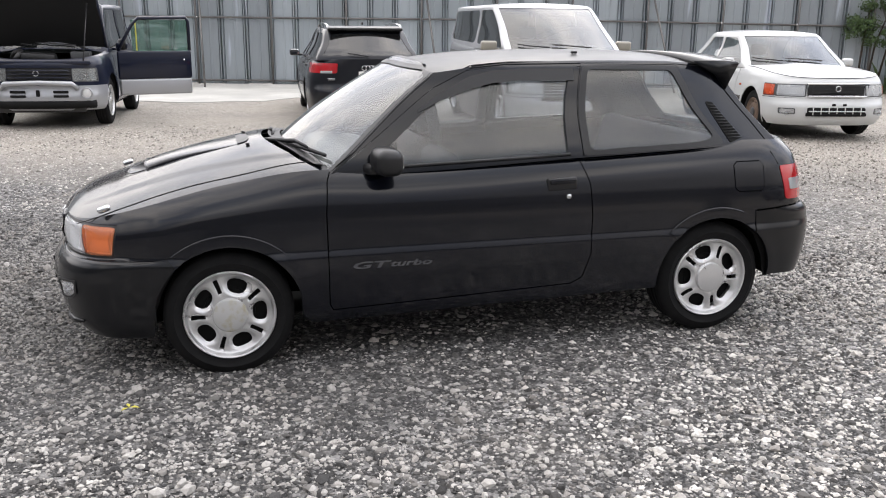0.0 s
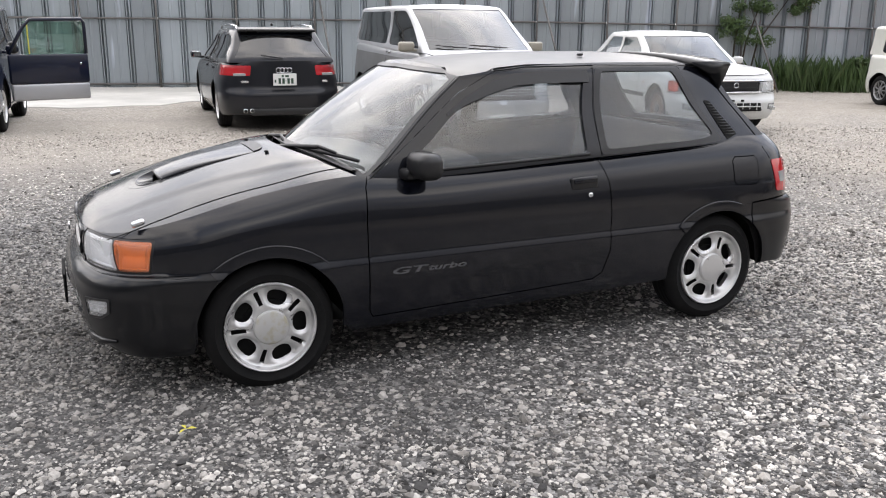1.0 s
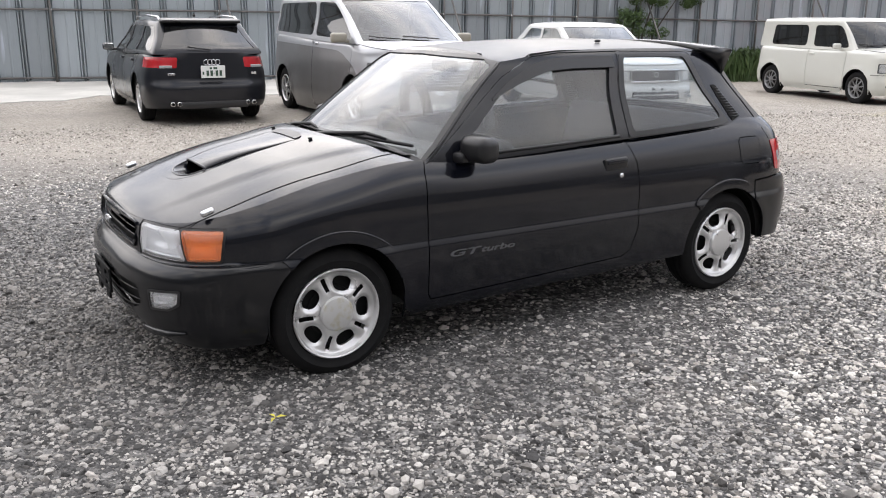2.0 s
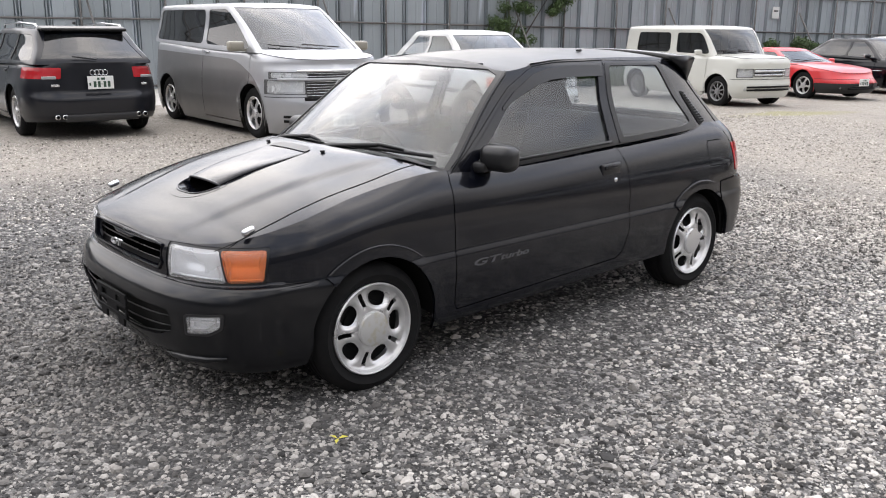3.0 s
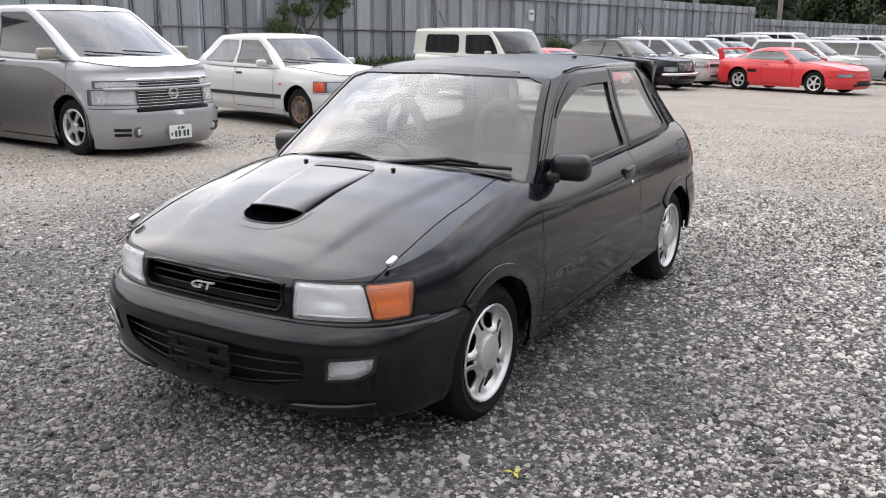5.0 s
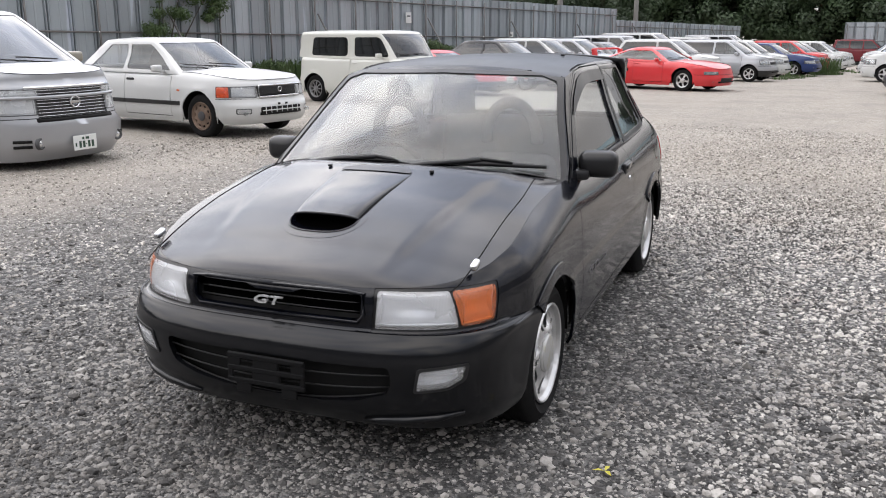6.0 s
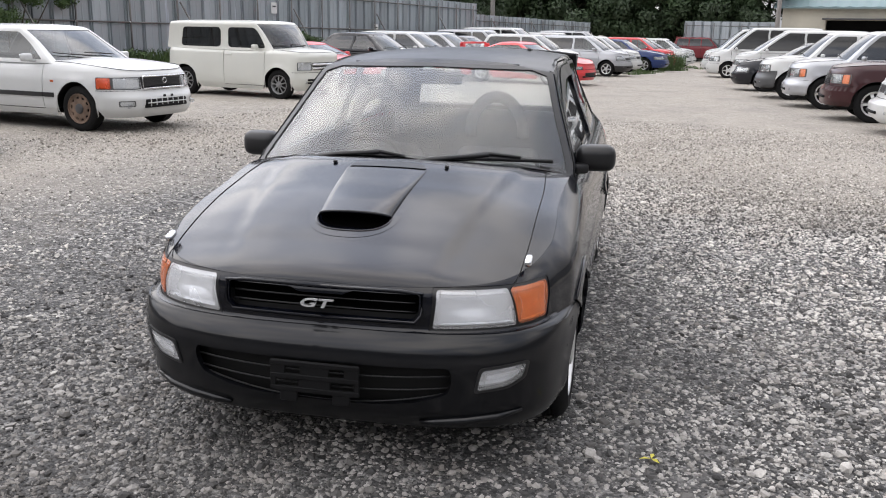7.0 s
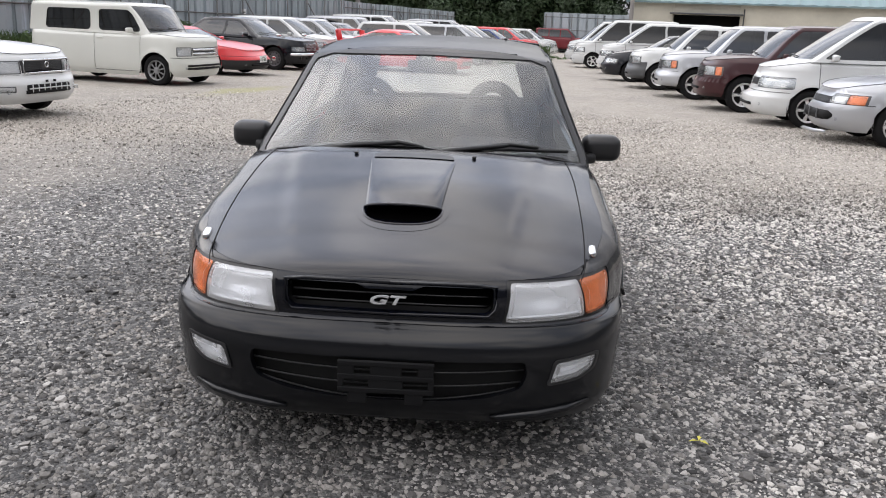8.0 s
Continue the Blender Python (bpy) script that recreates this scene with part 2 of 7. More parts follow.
M["wine_paint"] = paint("wine_red_paint", (0.15, 0.012, 0.018), 0, 0.08, 0.6, 0.38, 0.2)
M["mirror"] = shader("mirror_glass", (0.8, 0.82, 0.83), 0.02, 1.0)[0]


# ---- mesh tools ----
class Shape:
    """Vertices, faces and, where known, normals of one part."""

    def __init__(self):
        self.v, self.f, self.n = [], [], []

    def add(self, verts, faces, normals=None):
        k = len(self.v)
        self.v += [tuple(p) for p in verts]
        self.f += [tuple(i + k for i in f) for f in faces]
        self.n += [tuple(p) for p in normals] if normals is not None else [(0.0, 0.0, 0.0)] * len(verts)
        return self

    def mirrored(self):
        s = Shape()
        s.v = [(x, -y, z) for x, y, z in self.v]
        s.n = [(x, -y, z) for x, y, z in self.n]
        s.f = [tuple(reversed(f)) for f in self.f]
        return s

    def both(self):
        s, m = Shape(), self.mirrored()
        return s.add(self.v, self.f, self.n).add(m.v, m.f, m.n)

    def moved(self, m):
        s, r = Shape(), m.to_3x3()
        s.v = [tuple(m @ Vector(p)) for p in self.v]
        s.n = [tuple(r @ Vector(p)) for p in self.n]
        s.f = list(self.f)
        return s


def empty(name, m=None):
    ob = new(name)
    ob.empty_display_size = 0.2
    if m is not None:
        ob.matrix_world = m
    return ob


def part(name, shape, material, parent=None, label="", smooth=True):
    """One mesh object from a Shape or a bmesh, under a thing or a part."""
    me = bpy.data.meshes.new(name)
    if isinstance(shape, Shape):
        me.from_pydata(shape.v, [], shape.f)
        me.shade_smooth() if smooth else me.shade_flat()
        if smooth and any(n != (0.0, 0.0, 0.0) for n in shape.n):
            me.normals_split_custom_set_from_vertices(shape.n)
    else:
        shape.to_mesh(me)
        shape.free()
        me.shade_smooth() if smooth else me.shade_flat()
        if smooth:
            me.set_sharp_from_angle(angle=radians(38))
    me.materials.append(material)
    ob = new(name, me)
    if parent is not None:
        ob.parent = parent
    return tagged(ob, label)


def box_bm(sx, sy, sz, at=(0, 0, 0), bevel=0.01, segs=2, rot=(0, 0, 0), bm=None, taper=1.0):
    """A bevelled block, its top narrowed by taper, centred at a place."""
    own = bmesh.new()
    bmesh.ops.create_cube(own, size=1)
    for v in own.verts:
        k = taper if v.co.z > 0 else 1
        v.co = Vector((v.co.x * sx * k, v.co.y * sy * k, v.co.z * sz))
    if bevel > 0:
        bmesh.ops.bevel(own, geom=own.edges[:], offset=min(bevel, 0.45 * min(sx, sy, sz)), segments=segs, affect="EDGES", profile=0.5)
    own.transform(pose(*at, *rot))
    if bm is None:
        return own
    me = bpy.data.meshes.new("tmp")
    own.to_mesh(me)
    bm.from_mesh(me)
    own.free()
    bpy.data.meshes.remove(me)
    return bm


def lathe(profile, n=32, arc=2 * math.pi, axis="y"):
    """A shape of revolution round the y axis (profile: radius, y) or the z axis."""
    s, k = Shape(), len(profile)
    closed = abs(arc - 2 * math.pi) < 1e-6
    cols = n if closed else n + 1
    for i in range(cols):
        a = arc * i / n
        for r, h in profile:
            s.v.append((r * math.cos(a), h, r * math.sin(a)) if axis == "y" else (r * math.cos(a), r * math.sin(a), h))
    for i in range(n):
        j = (i + 1) % cols
        for p in range(k - 1):
            f = (i * k + p, i * k + p + 1, j * k + p + 1, j * k + p)
            s.f.append(f if axis == "y" else tuple(reversed(f)))
    s.n = [(0.0, 0.0, 0.0)] * len(s.v)
    return s


def tube(points, radius, n=8, closed=False):
    """A round bar along a line of points."""
    s, pts = Shape(), [Vector(p) for p in points]
    rings = []
    up = Vector((0.13, 0.21, 1)).normalized()
    for i, p in enumerate(pts):
        a = pts[i - 1] if i or closed else p
        b = pts[(i + 1) % len(pts)] if i < len(pts) - 1 or closed else p
        d = (b - a).normalized()
        e = d.cross(up)
        e = e.normalized() if e.length > 1e-4 else Vector((1, 0, 0))
        g = d.cross(e)
        r = radius[i] if isinstance(radius, (list, tuple)) else radius
        rings.append(len(s.v))
        s.v += [tuple(p + r * (math.cos(2 * math.pi * k / n) * e + math.sin(2 * math.pi * k / n) * g)) for k in range(n)]
    m = len(rings)
    for i in range(m if closed else m - 1):
        a, b = rings[i], rings[(i + 1) % m]
        s.f += [(a + k, a + (k + 1) % n, b + (k + 1) % n, b + k) for k in range(n)]
    if not closed:
        s.f += [tuple(reversed(range(rings[0], rings[0] + n))), tuple(range(rings[-1], rings[-1] + n))]
    s.n = [(0.0, 0.0, 0.0)] * len(s.v)
    return s


def grid_shape(fn, us, vs):
    s = Shape()
    s.v = [tuple(fn(u, v)) for u in us for v in vs]
    k = len(vs)
    s.f = [(i * k + j, (i + 1) * k + j, (i + 1) * k + j + 1, i * k + j + 1) for i in range(len(us) - 1) for j in range(k - 1)]
    s.n = [(0.0, 0.0, 0.0)] * len(s.v)
    return s


def inside(px, py, poly):
    res = np.zeros(len(px), bool)
    x0, y0 = poly[-1]
    for x1, y1 in poly:
        if y0 != y1:
            res ^= ((y1 > py) != (y0 > py)) & (px < (x0 - x1) * (py - y1) / (y0 - y1) + x1)
        x0, y0 = x1, y1
    return res


def densify(poly, step):
    out = []
    for (x0, y0), (x1, y1) in zip(poly, poly[1:] + poly[:1]):
        n = max(1, int(math.hypot(x1 - x0, y1 - y0) / step))
        out += [(x0 + (x1 - x0) * i / n, y0 + (y1 - y0) * i / n) for i in range(n)]
    return out


def rounded(poly, r, n=4):
    """A polygon with its corners rounded."""
    out = []
    for i, p in enumerate(poly):
        a, p, b = Vector(poly[i - 1]), Vector(p), Vector(poly[(i + 1) % len(poly)])
        da, db = a - p, b - p
        k = min(r, 0.45 * da.length, 0.45 * db.length)
        s, e = p + da.normalized() * k, p + db.normalized() * k
        for j in range(n + 1):
            t = j / n
            q = s * (1 - t) ** 2 + p * 2 * t * (1 - t) + e * t * t
            out.append((q.x, q.y))
    return out


def slit(points, width):
    """A narrow strip along an open line of points."""
    pts = [Vector(p) for p in points]
    left, right = [], []
    for i, p in enumerate(pts):
        d = (pts[min(i + 1, len(pts) - 1)] - pts[max(i - 1, 0)]).normalized()
        o = Vector((-d.y, d.x)) * width / 2
        left.append(tuple(p + o))
        right.append(tuple(p - o))
    return left + right[::-1]


from mathutils.geometry import delaunay_2d_cdt


def skin(P, outer, regions, step=0.06):
    """Cuts the surface P over the polygon outer into regions (name: polygon); returns name: Shape. Shapes get smooth normals from P.
    A region is (polygon, shift along the normal, depth of its turned-in edge)."""
    verts, edges = [], []
    for poly in [outer] + [r[0] for r in regions.values()]:
        d = densify([tuple(p) for p in poly], step)
        k = len(verts)
        verts += d
        edges += [(k + i, k + (i + 1) % len(d)) for i in range(len(d))]
    xs, ys = [p[0] for p in outer], [p[1] for p in outer]
    gx, gy = np.arange(min(xs), max(xs), step), np.arange(min(ys), max(ys), step)
    g = np.array([(x, y) for x in gx for y in gy])
    g = g[inside(g[:, 0], g[:, 1], outer)]
    verts += [tuple(p) for p in g]
    out = delaunay_2d_cdt([Vector(p) for p in verts], edges, [], 0, 1e-5)
    pv, tris = np.array([tuple(p) for p in out[0]]), np.array(out[2])
    c = pv[tris].mean(axis=1)
    keep = inside(c[:, 0], c[:, 1], outer)
    owner = np.full(len(tris), -1)
    for i, r in enumerate(regions.values()):
        owner[(owner == -1) & inside(c[:, 0], c[:, 1], r[0])] = i
    owner[~keep] = -2
    e = 1e-3
    p3 = P(pv[:, 0], pv[:, 1])
    du = P(pv[:, 0] + e, pv[:, 1]) - P(pv[:, 0] - e, pv[:, 1])
    dv = P(pv[:, 0], pv[:, 1] + e) - P(pv[:, 0], pv[:, 1] - e)
    nn = np.cross(du, dv)
    nn /= np.maximum(np.linalg.norm(nn, axis=1), 1e-12)[:, None]
    res = {}
    for i, (name, spec) in enumerate([("base", (None, 0, 0.012))] + list(regions.items())):
        t = tris[owner == i - 1]
        if not len(t):
            continue
        used = np.unique(t)
        remap = {v: j for j, v in enumerate(used)}
        vv = p3[used] + nn[used] * spec[1]
        s = Shape()
        faces = [tuple(remap[v] for v in f) for f in t]
        # turn faces so that they look along the surface's normal
        a, b, d = p3[t[:, 0]], p3[t[:, 1]], p3[t[:, 2]]
        flip = np.einsum("ij,ij->i", np.cross(b - a, d - a), nn[t].mean(axis=1)) < 0
        faces = [f[::-1] if q else f for f, q in zip(faces, flip)]
        s.add(vv, faces, nn[used])
        if spec[2]:
            count = {}
            for f in faces:
                for q in range(3):
                    k = (f[q], f[(q + 1) % 3])
                    count[k] = count.get(k, 0) + 1
            rim = [k for k in count if (k[1], k[0]) not in count and not (abs(vv[k[0]][1]) < 1e-4 and abs(vv[k[1]][1]) < 1e-4)]
            for p, q in rim:
                A, B = vv[p], vv[q]
                C, D = B - nn[used[q]] * spec[2], A - nn[used[p]] * spec[2]
                w = np.cross(B - A, D - A)
                w = -w / max(np.linalg.norm(w), 1e-9)
                s.add([A, B, C, D], [(1, 0, 3, 2)], [tuple(w)] * 4)
        res[name] = s
    return res


def cap(edge, crown, rows_across=14, sweep=0.0, wmax=None):
    """A crowned panel between an outline and its mirror image; edge: half-outline points (x, y<0, z) from front to rear."""
    s, k = Shape(), rows_across + 1
    wmax = wmax or max(abs(p[1]) for p in edge)
    x0, x1 = edge[0][0], edge[-1][0]
    for x, y, z in edge:
        f = (x - x0) / (x1 - x0) if x1 != x0 else 0
        for j in range(k):
            t = -1 + 2 * j / rows_across
            t = math.sin(t * math.pi / 2) * 0.4 + t * 0.6
            yy = abs(y) * t
            d = (y * y - yy * yy) / wmax ** 2
            s.v.append((x - sweep * f * f * d, yy, z + crown * d * (1 - 0.25 * d)))
    n = len(edge)
    s.f = [(i * k + j, (i + 1) * k + j, (i + 1) * k + j + 1, i * k + j + 1) for i in range(n - 1) for j in range(rows_across)]
    s.n = [(0.0, 0.0, 0.0)] * len(s.v)
    return s


def smooth_interp(x, pts):
    """Smooth interpolation through points (cubic, no overshoot to speak of)."""
    xs, ys = np.array([p[0] for p in pts], float), np.array([p[1] for p in pts], float)
    d = np.diff(ys) / np.diff(xs)
    m = np.zeros(len(xs))
    m[0], m[-1] = d[0], d[-1]
    for i in range(1, len(xs) - 1):
        m[i] = 0 if d[i - 1] * d[i] <= 0 else 2 * d[i - 1] * d[i] / (d[i - 1] + d[i])
    x = np.clip(np.asarray(x, float), xs[0], xs[-1])
    i = np.clip(np.searchsorted(xs, x) - 1, 0, len(xs) - 2)
    h = xs[i + 1] - xs[i]
    t = (x - xs[i]) / h
    return (2 * t ** 3 - 3 * t ** 2 + 1) * ys[i] + (t ** 3 - 2 * t ** 2 + t) * h * m[i] + (-2 * t ** 3 + 3 * t ** 2) * ys[i + 1] + (t ** 3 - t ** 2) * h * m[i + 1]


# ---- car bodies: surfaces ----
class Hull:
    """The lower body of a car: an outline round the car at each height. q runs along the outline in metres, equal to x on the flank."""

    def __init__(self, front, rear, width, top, xcf, xcr, nf=3.2, nr=3.2, arches=(), shoulder=(0.06, 0.03), taper=((-9, 1), (9, 1)), inset=((-9, 1), (9, 1)), nose=None):
        self.inset, self.nose = inset, nose
        self.front, self.rear, self.width, self.top = front, rear, width, top
        self.xcf, self.xcr, self.arches, self.shoulder, self.taper = xcf, xcr, arches, shoulder, taper
        self.w = max(p[1] for p in width)
        self.tabs = []
        for a, n in ((xcf - min(p[1] for p in front), nf), (max(p[1] for p in rear) - xcr, nr)):
            th = np.linspace(math.pi / 2, 0, 400)
            c, s = np.clip(np.cos(th), 0, 1) ** (2 / n), np.clip(np.sin(th), 0, 1) ** (2 / n)
            ln = np.concatenate([[0], np.cumsum(np.hypot(np.diff(a * c), np.diff(self.w * s)))])
            self.tabs.append((ln, c, s, a))
        self.q0, self.q1 = xcf - self.tabs[0][0][-1], xcr + self.tabs[1][0][-1]

    def __call__(self, q, z):
        q, z = np.asarray(q, float), np.asarray(z, float)
        (lf, cf, sf, _), (lr, cr, sr, _) = self.tabs
        c1, s1 = np.interp(self.xcf - q, lf, cf), np.interp(self.xcf - q, lf, sf)
        c2, s2 = np.interp(q - self.xcr, lr, cr), np.interp(q - self.xcr, lr, sr)
        xf, xr = smooth_interp(z, self.front), smooth_interp(z, self.rear)
        x = np.where(q < self.xcf, self.xcf - (self.xcf - xf) * c1, np.where(q > self.xcr, self.xcr + (xr - self.xcr) * c2, q))
        s = np.where(q < self.xcf, s1, np.where(q > self.xcr, s2, 1.0))
        # past the centre line the outline goes on mirrored, so that normals there are right
        s = np.where(q < self.q0, -(self.q0 - q) / self.w, np.where(q > self.q1, -(q - self.q1) / self.w, s))
        w = smooth_interp(z, self.width) * smooth_interp(x, self.taper)
        if self.nose:
            # the wings stand back behind the bumper's top
            w = w - smooth_interp(x, self.nose[1]) * np.clip((z - self.nose[0]) / 0.006, 0, 1)
        r, ins, pw = (tuple(self.shoulder) + (2.0,))[:3]
        t = np.clip(1 - (self.ztop(x) - z) / r, 0, 1.2)
        w = w - ins * smooth_interp(x, self.inset) * t ** pw
        for xc, zc, ra, fl in self.arches:
            d = np.hypot(x - xc, z - zc) - ra
            w = w + fl * np.exp(-(np.maximum(d, -0.02) / 0.045) ** 2) * (z > 0)
        return np.stack([x, -w * s, z], axis=-1)

    def ztop(self, x):
        return smooth_interp(x, self.top)

    def at_x(self, x):
        """q at which the flank or its corners pass x."""
        ln, c, _, a = self.tabs[0] if x < 0 else self.tabs[1]
        if self.xcf <= x <= self.xcr:
            return x
        v = (self.xcf - x) / a if x < 0 else (x - self.xcr) / a
        k = float(np.interp(v, c, ln))
        return self.xcf - k if x < 0 else self.xcr + k

    def at_y(self, y, rear=False):
        """q at which the front or rear passes y."""
        ln, _, s, _ = self.tabs[1 if rear else 0]
        k = float(np.interp(-abs(y) / self.w, -s, ln))
        return self.xcr + k if rear else self.xcf - k

    def rim(self, qa, qb, n, drop=0.0):
        out = []
        for q in np.linspace(qa, qb, n):
            z = 0.7
            for _ in range(4):
                x = float(self(q, z)[0])
                z = float(self.ztop(x)) - drop
            out.append(tuple(self(q, z)))
        return out

    def zrim(self, q):
        z = 0.7
        for _ in range(5):
            z = float(self.ztop(float(self(q, z)[0])))
        return z

    def clear(self, q, z0=0.24):
        """The height from which an inner wall may start at q, over the wheel arches."""
        x = float(self(q, 0.5)[0])
        z = z0
        for xc, zc, ra, _ in self.arches:
            if abs(x - xc) < ra + 0.02:
                z = max(z, zc + math.sqrt(max(0, (ra + 0.02) ** 2 - (x - xc) ** 2)))
        return z

    def outline(self, low, n=60):
        """The polygon in (q, z): the lower edge with its wheel arches, and the upper edge."""
        pts = []
        qs = list(np.linspace(self.q0, self.q1, n))
        line = []
        for q in qs:
            x = float(self(q, 0.4)[0])
            if any(abs(x - a[0]) < a[2] and self.xcf - 0.6 < q < self.xcr + 0.6 for a in self.arches):
                continue
            line.append((q, float(np.interp(x, [p[0] for p in low], [p[1] for p in low]))))
        for xc, zc, ra, _ in self.arches:
            zl = float(np.interp(xc, [p[0] for p in low], [p[1] for p in low]))
            t0 = math.asin(max(-1, min(1, (zl - zc) / ra)))
            for i in range(25):
                t = math.pi - t0 - (math.pi - 2 * t0) * i / 24
                line.append((self.at_x(xc + ra * math.cos(t)), zc + ra * math.sin(t)))
        line.sort(key=lambda p: p[0])
        top = [(q, self.zrim(q)) for q in np.linspace(self.q1, self.q0, n)]
        return line + top


class House:
    """The cabin above the belt: a runs -1..0 across the windscreen (centre to pillar), 0..1 along the flank, 1..2 across the rear; b is the height."""

    def __init__(self, xs, xr, bow_f, bow_r, width, base, roof, mid=1.2, taper=0.07):
        self.tp = taper
        self.xs, self.xr, self.bf, self.br, self.width, self.base, self.roof, self.mid = xs, xr, bow_f, bow_r, width, base, roof, mid
        self.kx = 2.4

    def raw(self, a, z):
        xs, xr = smooth_interp(z, self.xs), smooth_interp(z, self.xr)
        w = smooth_interp(z, self.width)
        side = np.clip(a, 0, 1)
        x = xs + (xr - xs) * side
        yf = np.where(a < 0, 1 + a, np.where(a > 1, 2 - a, 1.0))
        x = np.where(a < 0, xs - smooth_interp(z, self.bf) * (1 - yf ** 2), np.where(a > 1, xr + smooth_interp(z, self.br) * (1 - yf ** 2), x))
        bulge = 0.018 * np.sin(math.pi * side)
        w = w * (1 - self.tp * np.clip((side - 0.72) / 0.28, 0, 1) ** 2)
        return np.stack([x, -(w + bulge) * yf, z], axis=-1)

    def __call__(self, q, z):
        """q is a in metres: scaled to keep triangles even."""
        return self.raw(np.asarray(q, float) / self.kx, np.asarray(z, float))

    def sx(self, x, z):
        xs, xr = float(smooth_interp(z, self.xs)), float(smooth_interp(z, self.xr))
        return (self.kx * (x - xs) / (xr - xs), z)

    def fy(self, y, z):
        return (self.kx * (-1 + abs(y) / float(smooth_interp(z, self.width))), z)

    def ry(self, y, z):
        return (self.kx * (2 - abs(y) / float(smooth_interp(z, self.width))), z)

    def low(self, a):
        return float(smooth_interp(a, self.base))

    def high(self, a):
        return float(smooth_interp(a, self.roof))

    def outline(self, n=60):
        aa = np.linspace(-1, 2, n)
        return [(a * self.kx, self.low(a)) for a in aa] + [(a * self.kx, self.high(a)) for a in aa[::-1]]

    def rim(self, n=50):
        return [tuple(self.raw(np.array(a), np.array(self.high(a)))) for a in np.linspace(-1, 2, n)]


# ---- wheels ----
WHEELS = {}


def polar_window(r0, r1, a_mid, half0, half1, rnd=0.02):
    """A window in a rim between two radii; half angles in degrees at the inner and outer end."""
    pts = []
    for r, h, order in ((r0, half0, 1), (r1, half1, -1)):
        for k in range(5):
            a = radians(a_mid + order * h * (-1 + k / 2))
            pts.append((r * math.cos(a), r * math.sin(a)))
    return rounded(pts, rnd, 3)


def wheel_meshes(R, rim_r, width, style):
    """Tyre, rim, hub cap and the dark back of a wheel, its outer face towards -y at y = 0."""
    key = (round(R, 3), round(rim_r, 3), width, style)
    if key in WHEELS:
        return WHEELS[key]
    k = rim_r
    ty = [(k * 0.97, 0.03), (k + 0.004, 0.008), (k + 0.016, 0.004), (k + (R - k) * 0.45, -0.006), (R - 0.035, 0.0), (R - 0.018, 0.008), (R - 0.006, 0.022)]
    for i in range(4):
        y = 0.03 + i * (width - 0.06) / 3.5
        ty += [(R, y), (R, y + 0.02), (R - 0.007, y + 0.023), (R - 0.007, y + 0.028)]
    ty += [(R, width - 0.03), (R - 0.01, width - 0.012), (R - 0.04, width), (k, width - 0.01)]
    tyre = lathe(ty, 48)
    dish = lambda r: smooth_interp(r, [(0, 0.014), (0.38 * k, 0.012), (0.48 * k, 0.010), (0.78 * k, 0.022), (0.86 * k, 0.022), (0.91 * k, 0.016), (0.945 * k, 0.001), (0.975 * k, -0.002), (k, 0.004)])

    def sunk(a, b):
        """How far the face dips towards its windows, so that the spokes stand rounded between them."""
        d = np.zeros_like(np.asarray(a, float))
        for i in range(5):
            for am, um, ur, tr, reach, deep in ((54 + 72 * i, 0.645, 0.150, 0.200, 1.60, 0.016), (90 + 72 * i, 0.675, 0.155, 0.032, 1.9, 0.006)):
                c_, s_ = math.cos(radians(am)), math.sin(radians(am))
                u, t = a * c_ + b * s_, -a * s_ + b * c_
                rho = np.sqrt(((u - um * k) / (ur * k)) ** 2 + (t / (tr * k)) ** 2)
                e = np.clip((reach - rho) / (reach - 0.9), 0, 1)
                d = np.maximum(d, deep * e * e * (3 - 2 * e))
        return d

    P = lambda a, b: np.stack([a, dish(np.hypot(a, b)) + (sunk(np.asarray(a, float), np.asarray(b, float)) if style == "twin5" else 0.0), b], axis=-1)
    n_rim = 96 if style == "twin5" else 64
    circle = [(k * math.cos(2 * math.pi * i / n_rim), k * math.sin(2 * math.pi * i / n_rim)) for i in range(n_rim)]
    holes = {}
    if style == "twin5":
        for i in range(5):
            am = radians(54 + 72 * i)
            ring = []
            for j in range(20):
                c_, s_ = math.cos(j * math.pi / 10), math.sin(j * math.pi / 10)
                u_ = 0.645 * k + 0.160 * k * math.copysign(abs(c_) ** 0.8, c_)
                t_ = 0.215 * k * math.copysign(abs(s_) ** 0.8, s_) * (1 + 0.14 * c_)
                ring.append((u_ * math.cos(am) - t_ * math.sin(am), u_ * math.sin(am) + t_ * math.cos(am)))
            holes["w%d" % i] = (ring, 0, 0)
            holes["s%d" % i] = (polar_window(0.52 * k, 0.83 * k, 90 + 72 * i, 4.6, 3.6, 0.0085), 0, 0)
    elif style == "five":
        for i in range(5):
            holes["w%d" % i] = (polar_window(0.36 * k, 0.86 * k, 54 + 72 * i, 20, 27, 0.025), 0, 0)
    elif style.startswith("multi"):
        for i in range(9):
            holes["w%d" % i] = (polar_window(0.34 * k, 0.87 * k, 20 + 40 * i, 12, 15, 0.012), 0, 0)
    elif style == "six":
        for i in range(6):
            holes["w%d" % i] = (polar_window(0.42 * k, 0.84 * k, 30 + 60 * i, 16, 20, 0.025), 0, 0)
    else:
        for i in range(10):
            holes["w%d" % i] = (polar_window(0.66 * k, 0.80 * k, 18 + 36 * i, 8, 9, 0.012), 0, 0)
    for ring_, r_, d_ in (("face", 0.905, 0.012), ("lip", 0.945, 0), ("edge", 0.975, 0)):
        holes[ring_] = ([(r_ * p, r_ * q) for p, q in circle], 0, d_)
    rim = skin(P, circle, holes, 0.009 if style == "twin5" else 0.022)
    s = Shape()
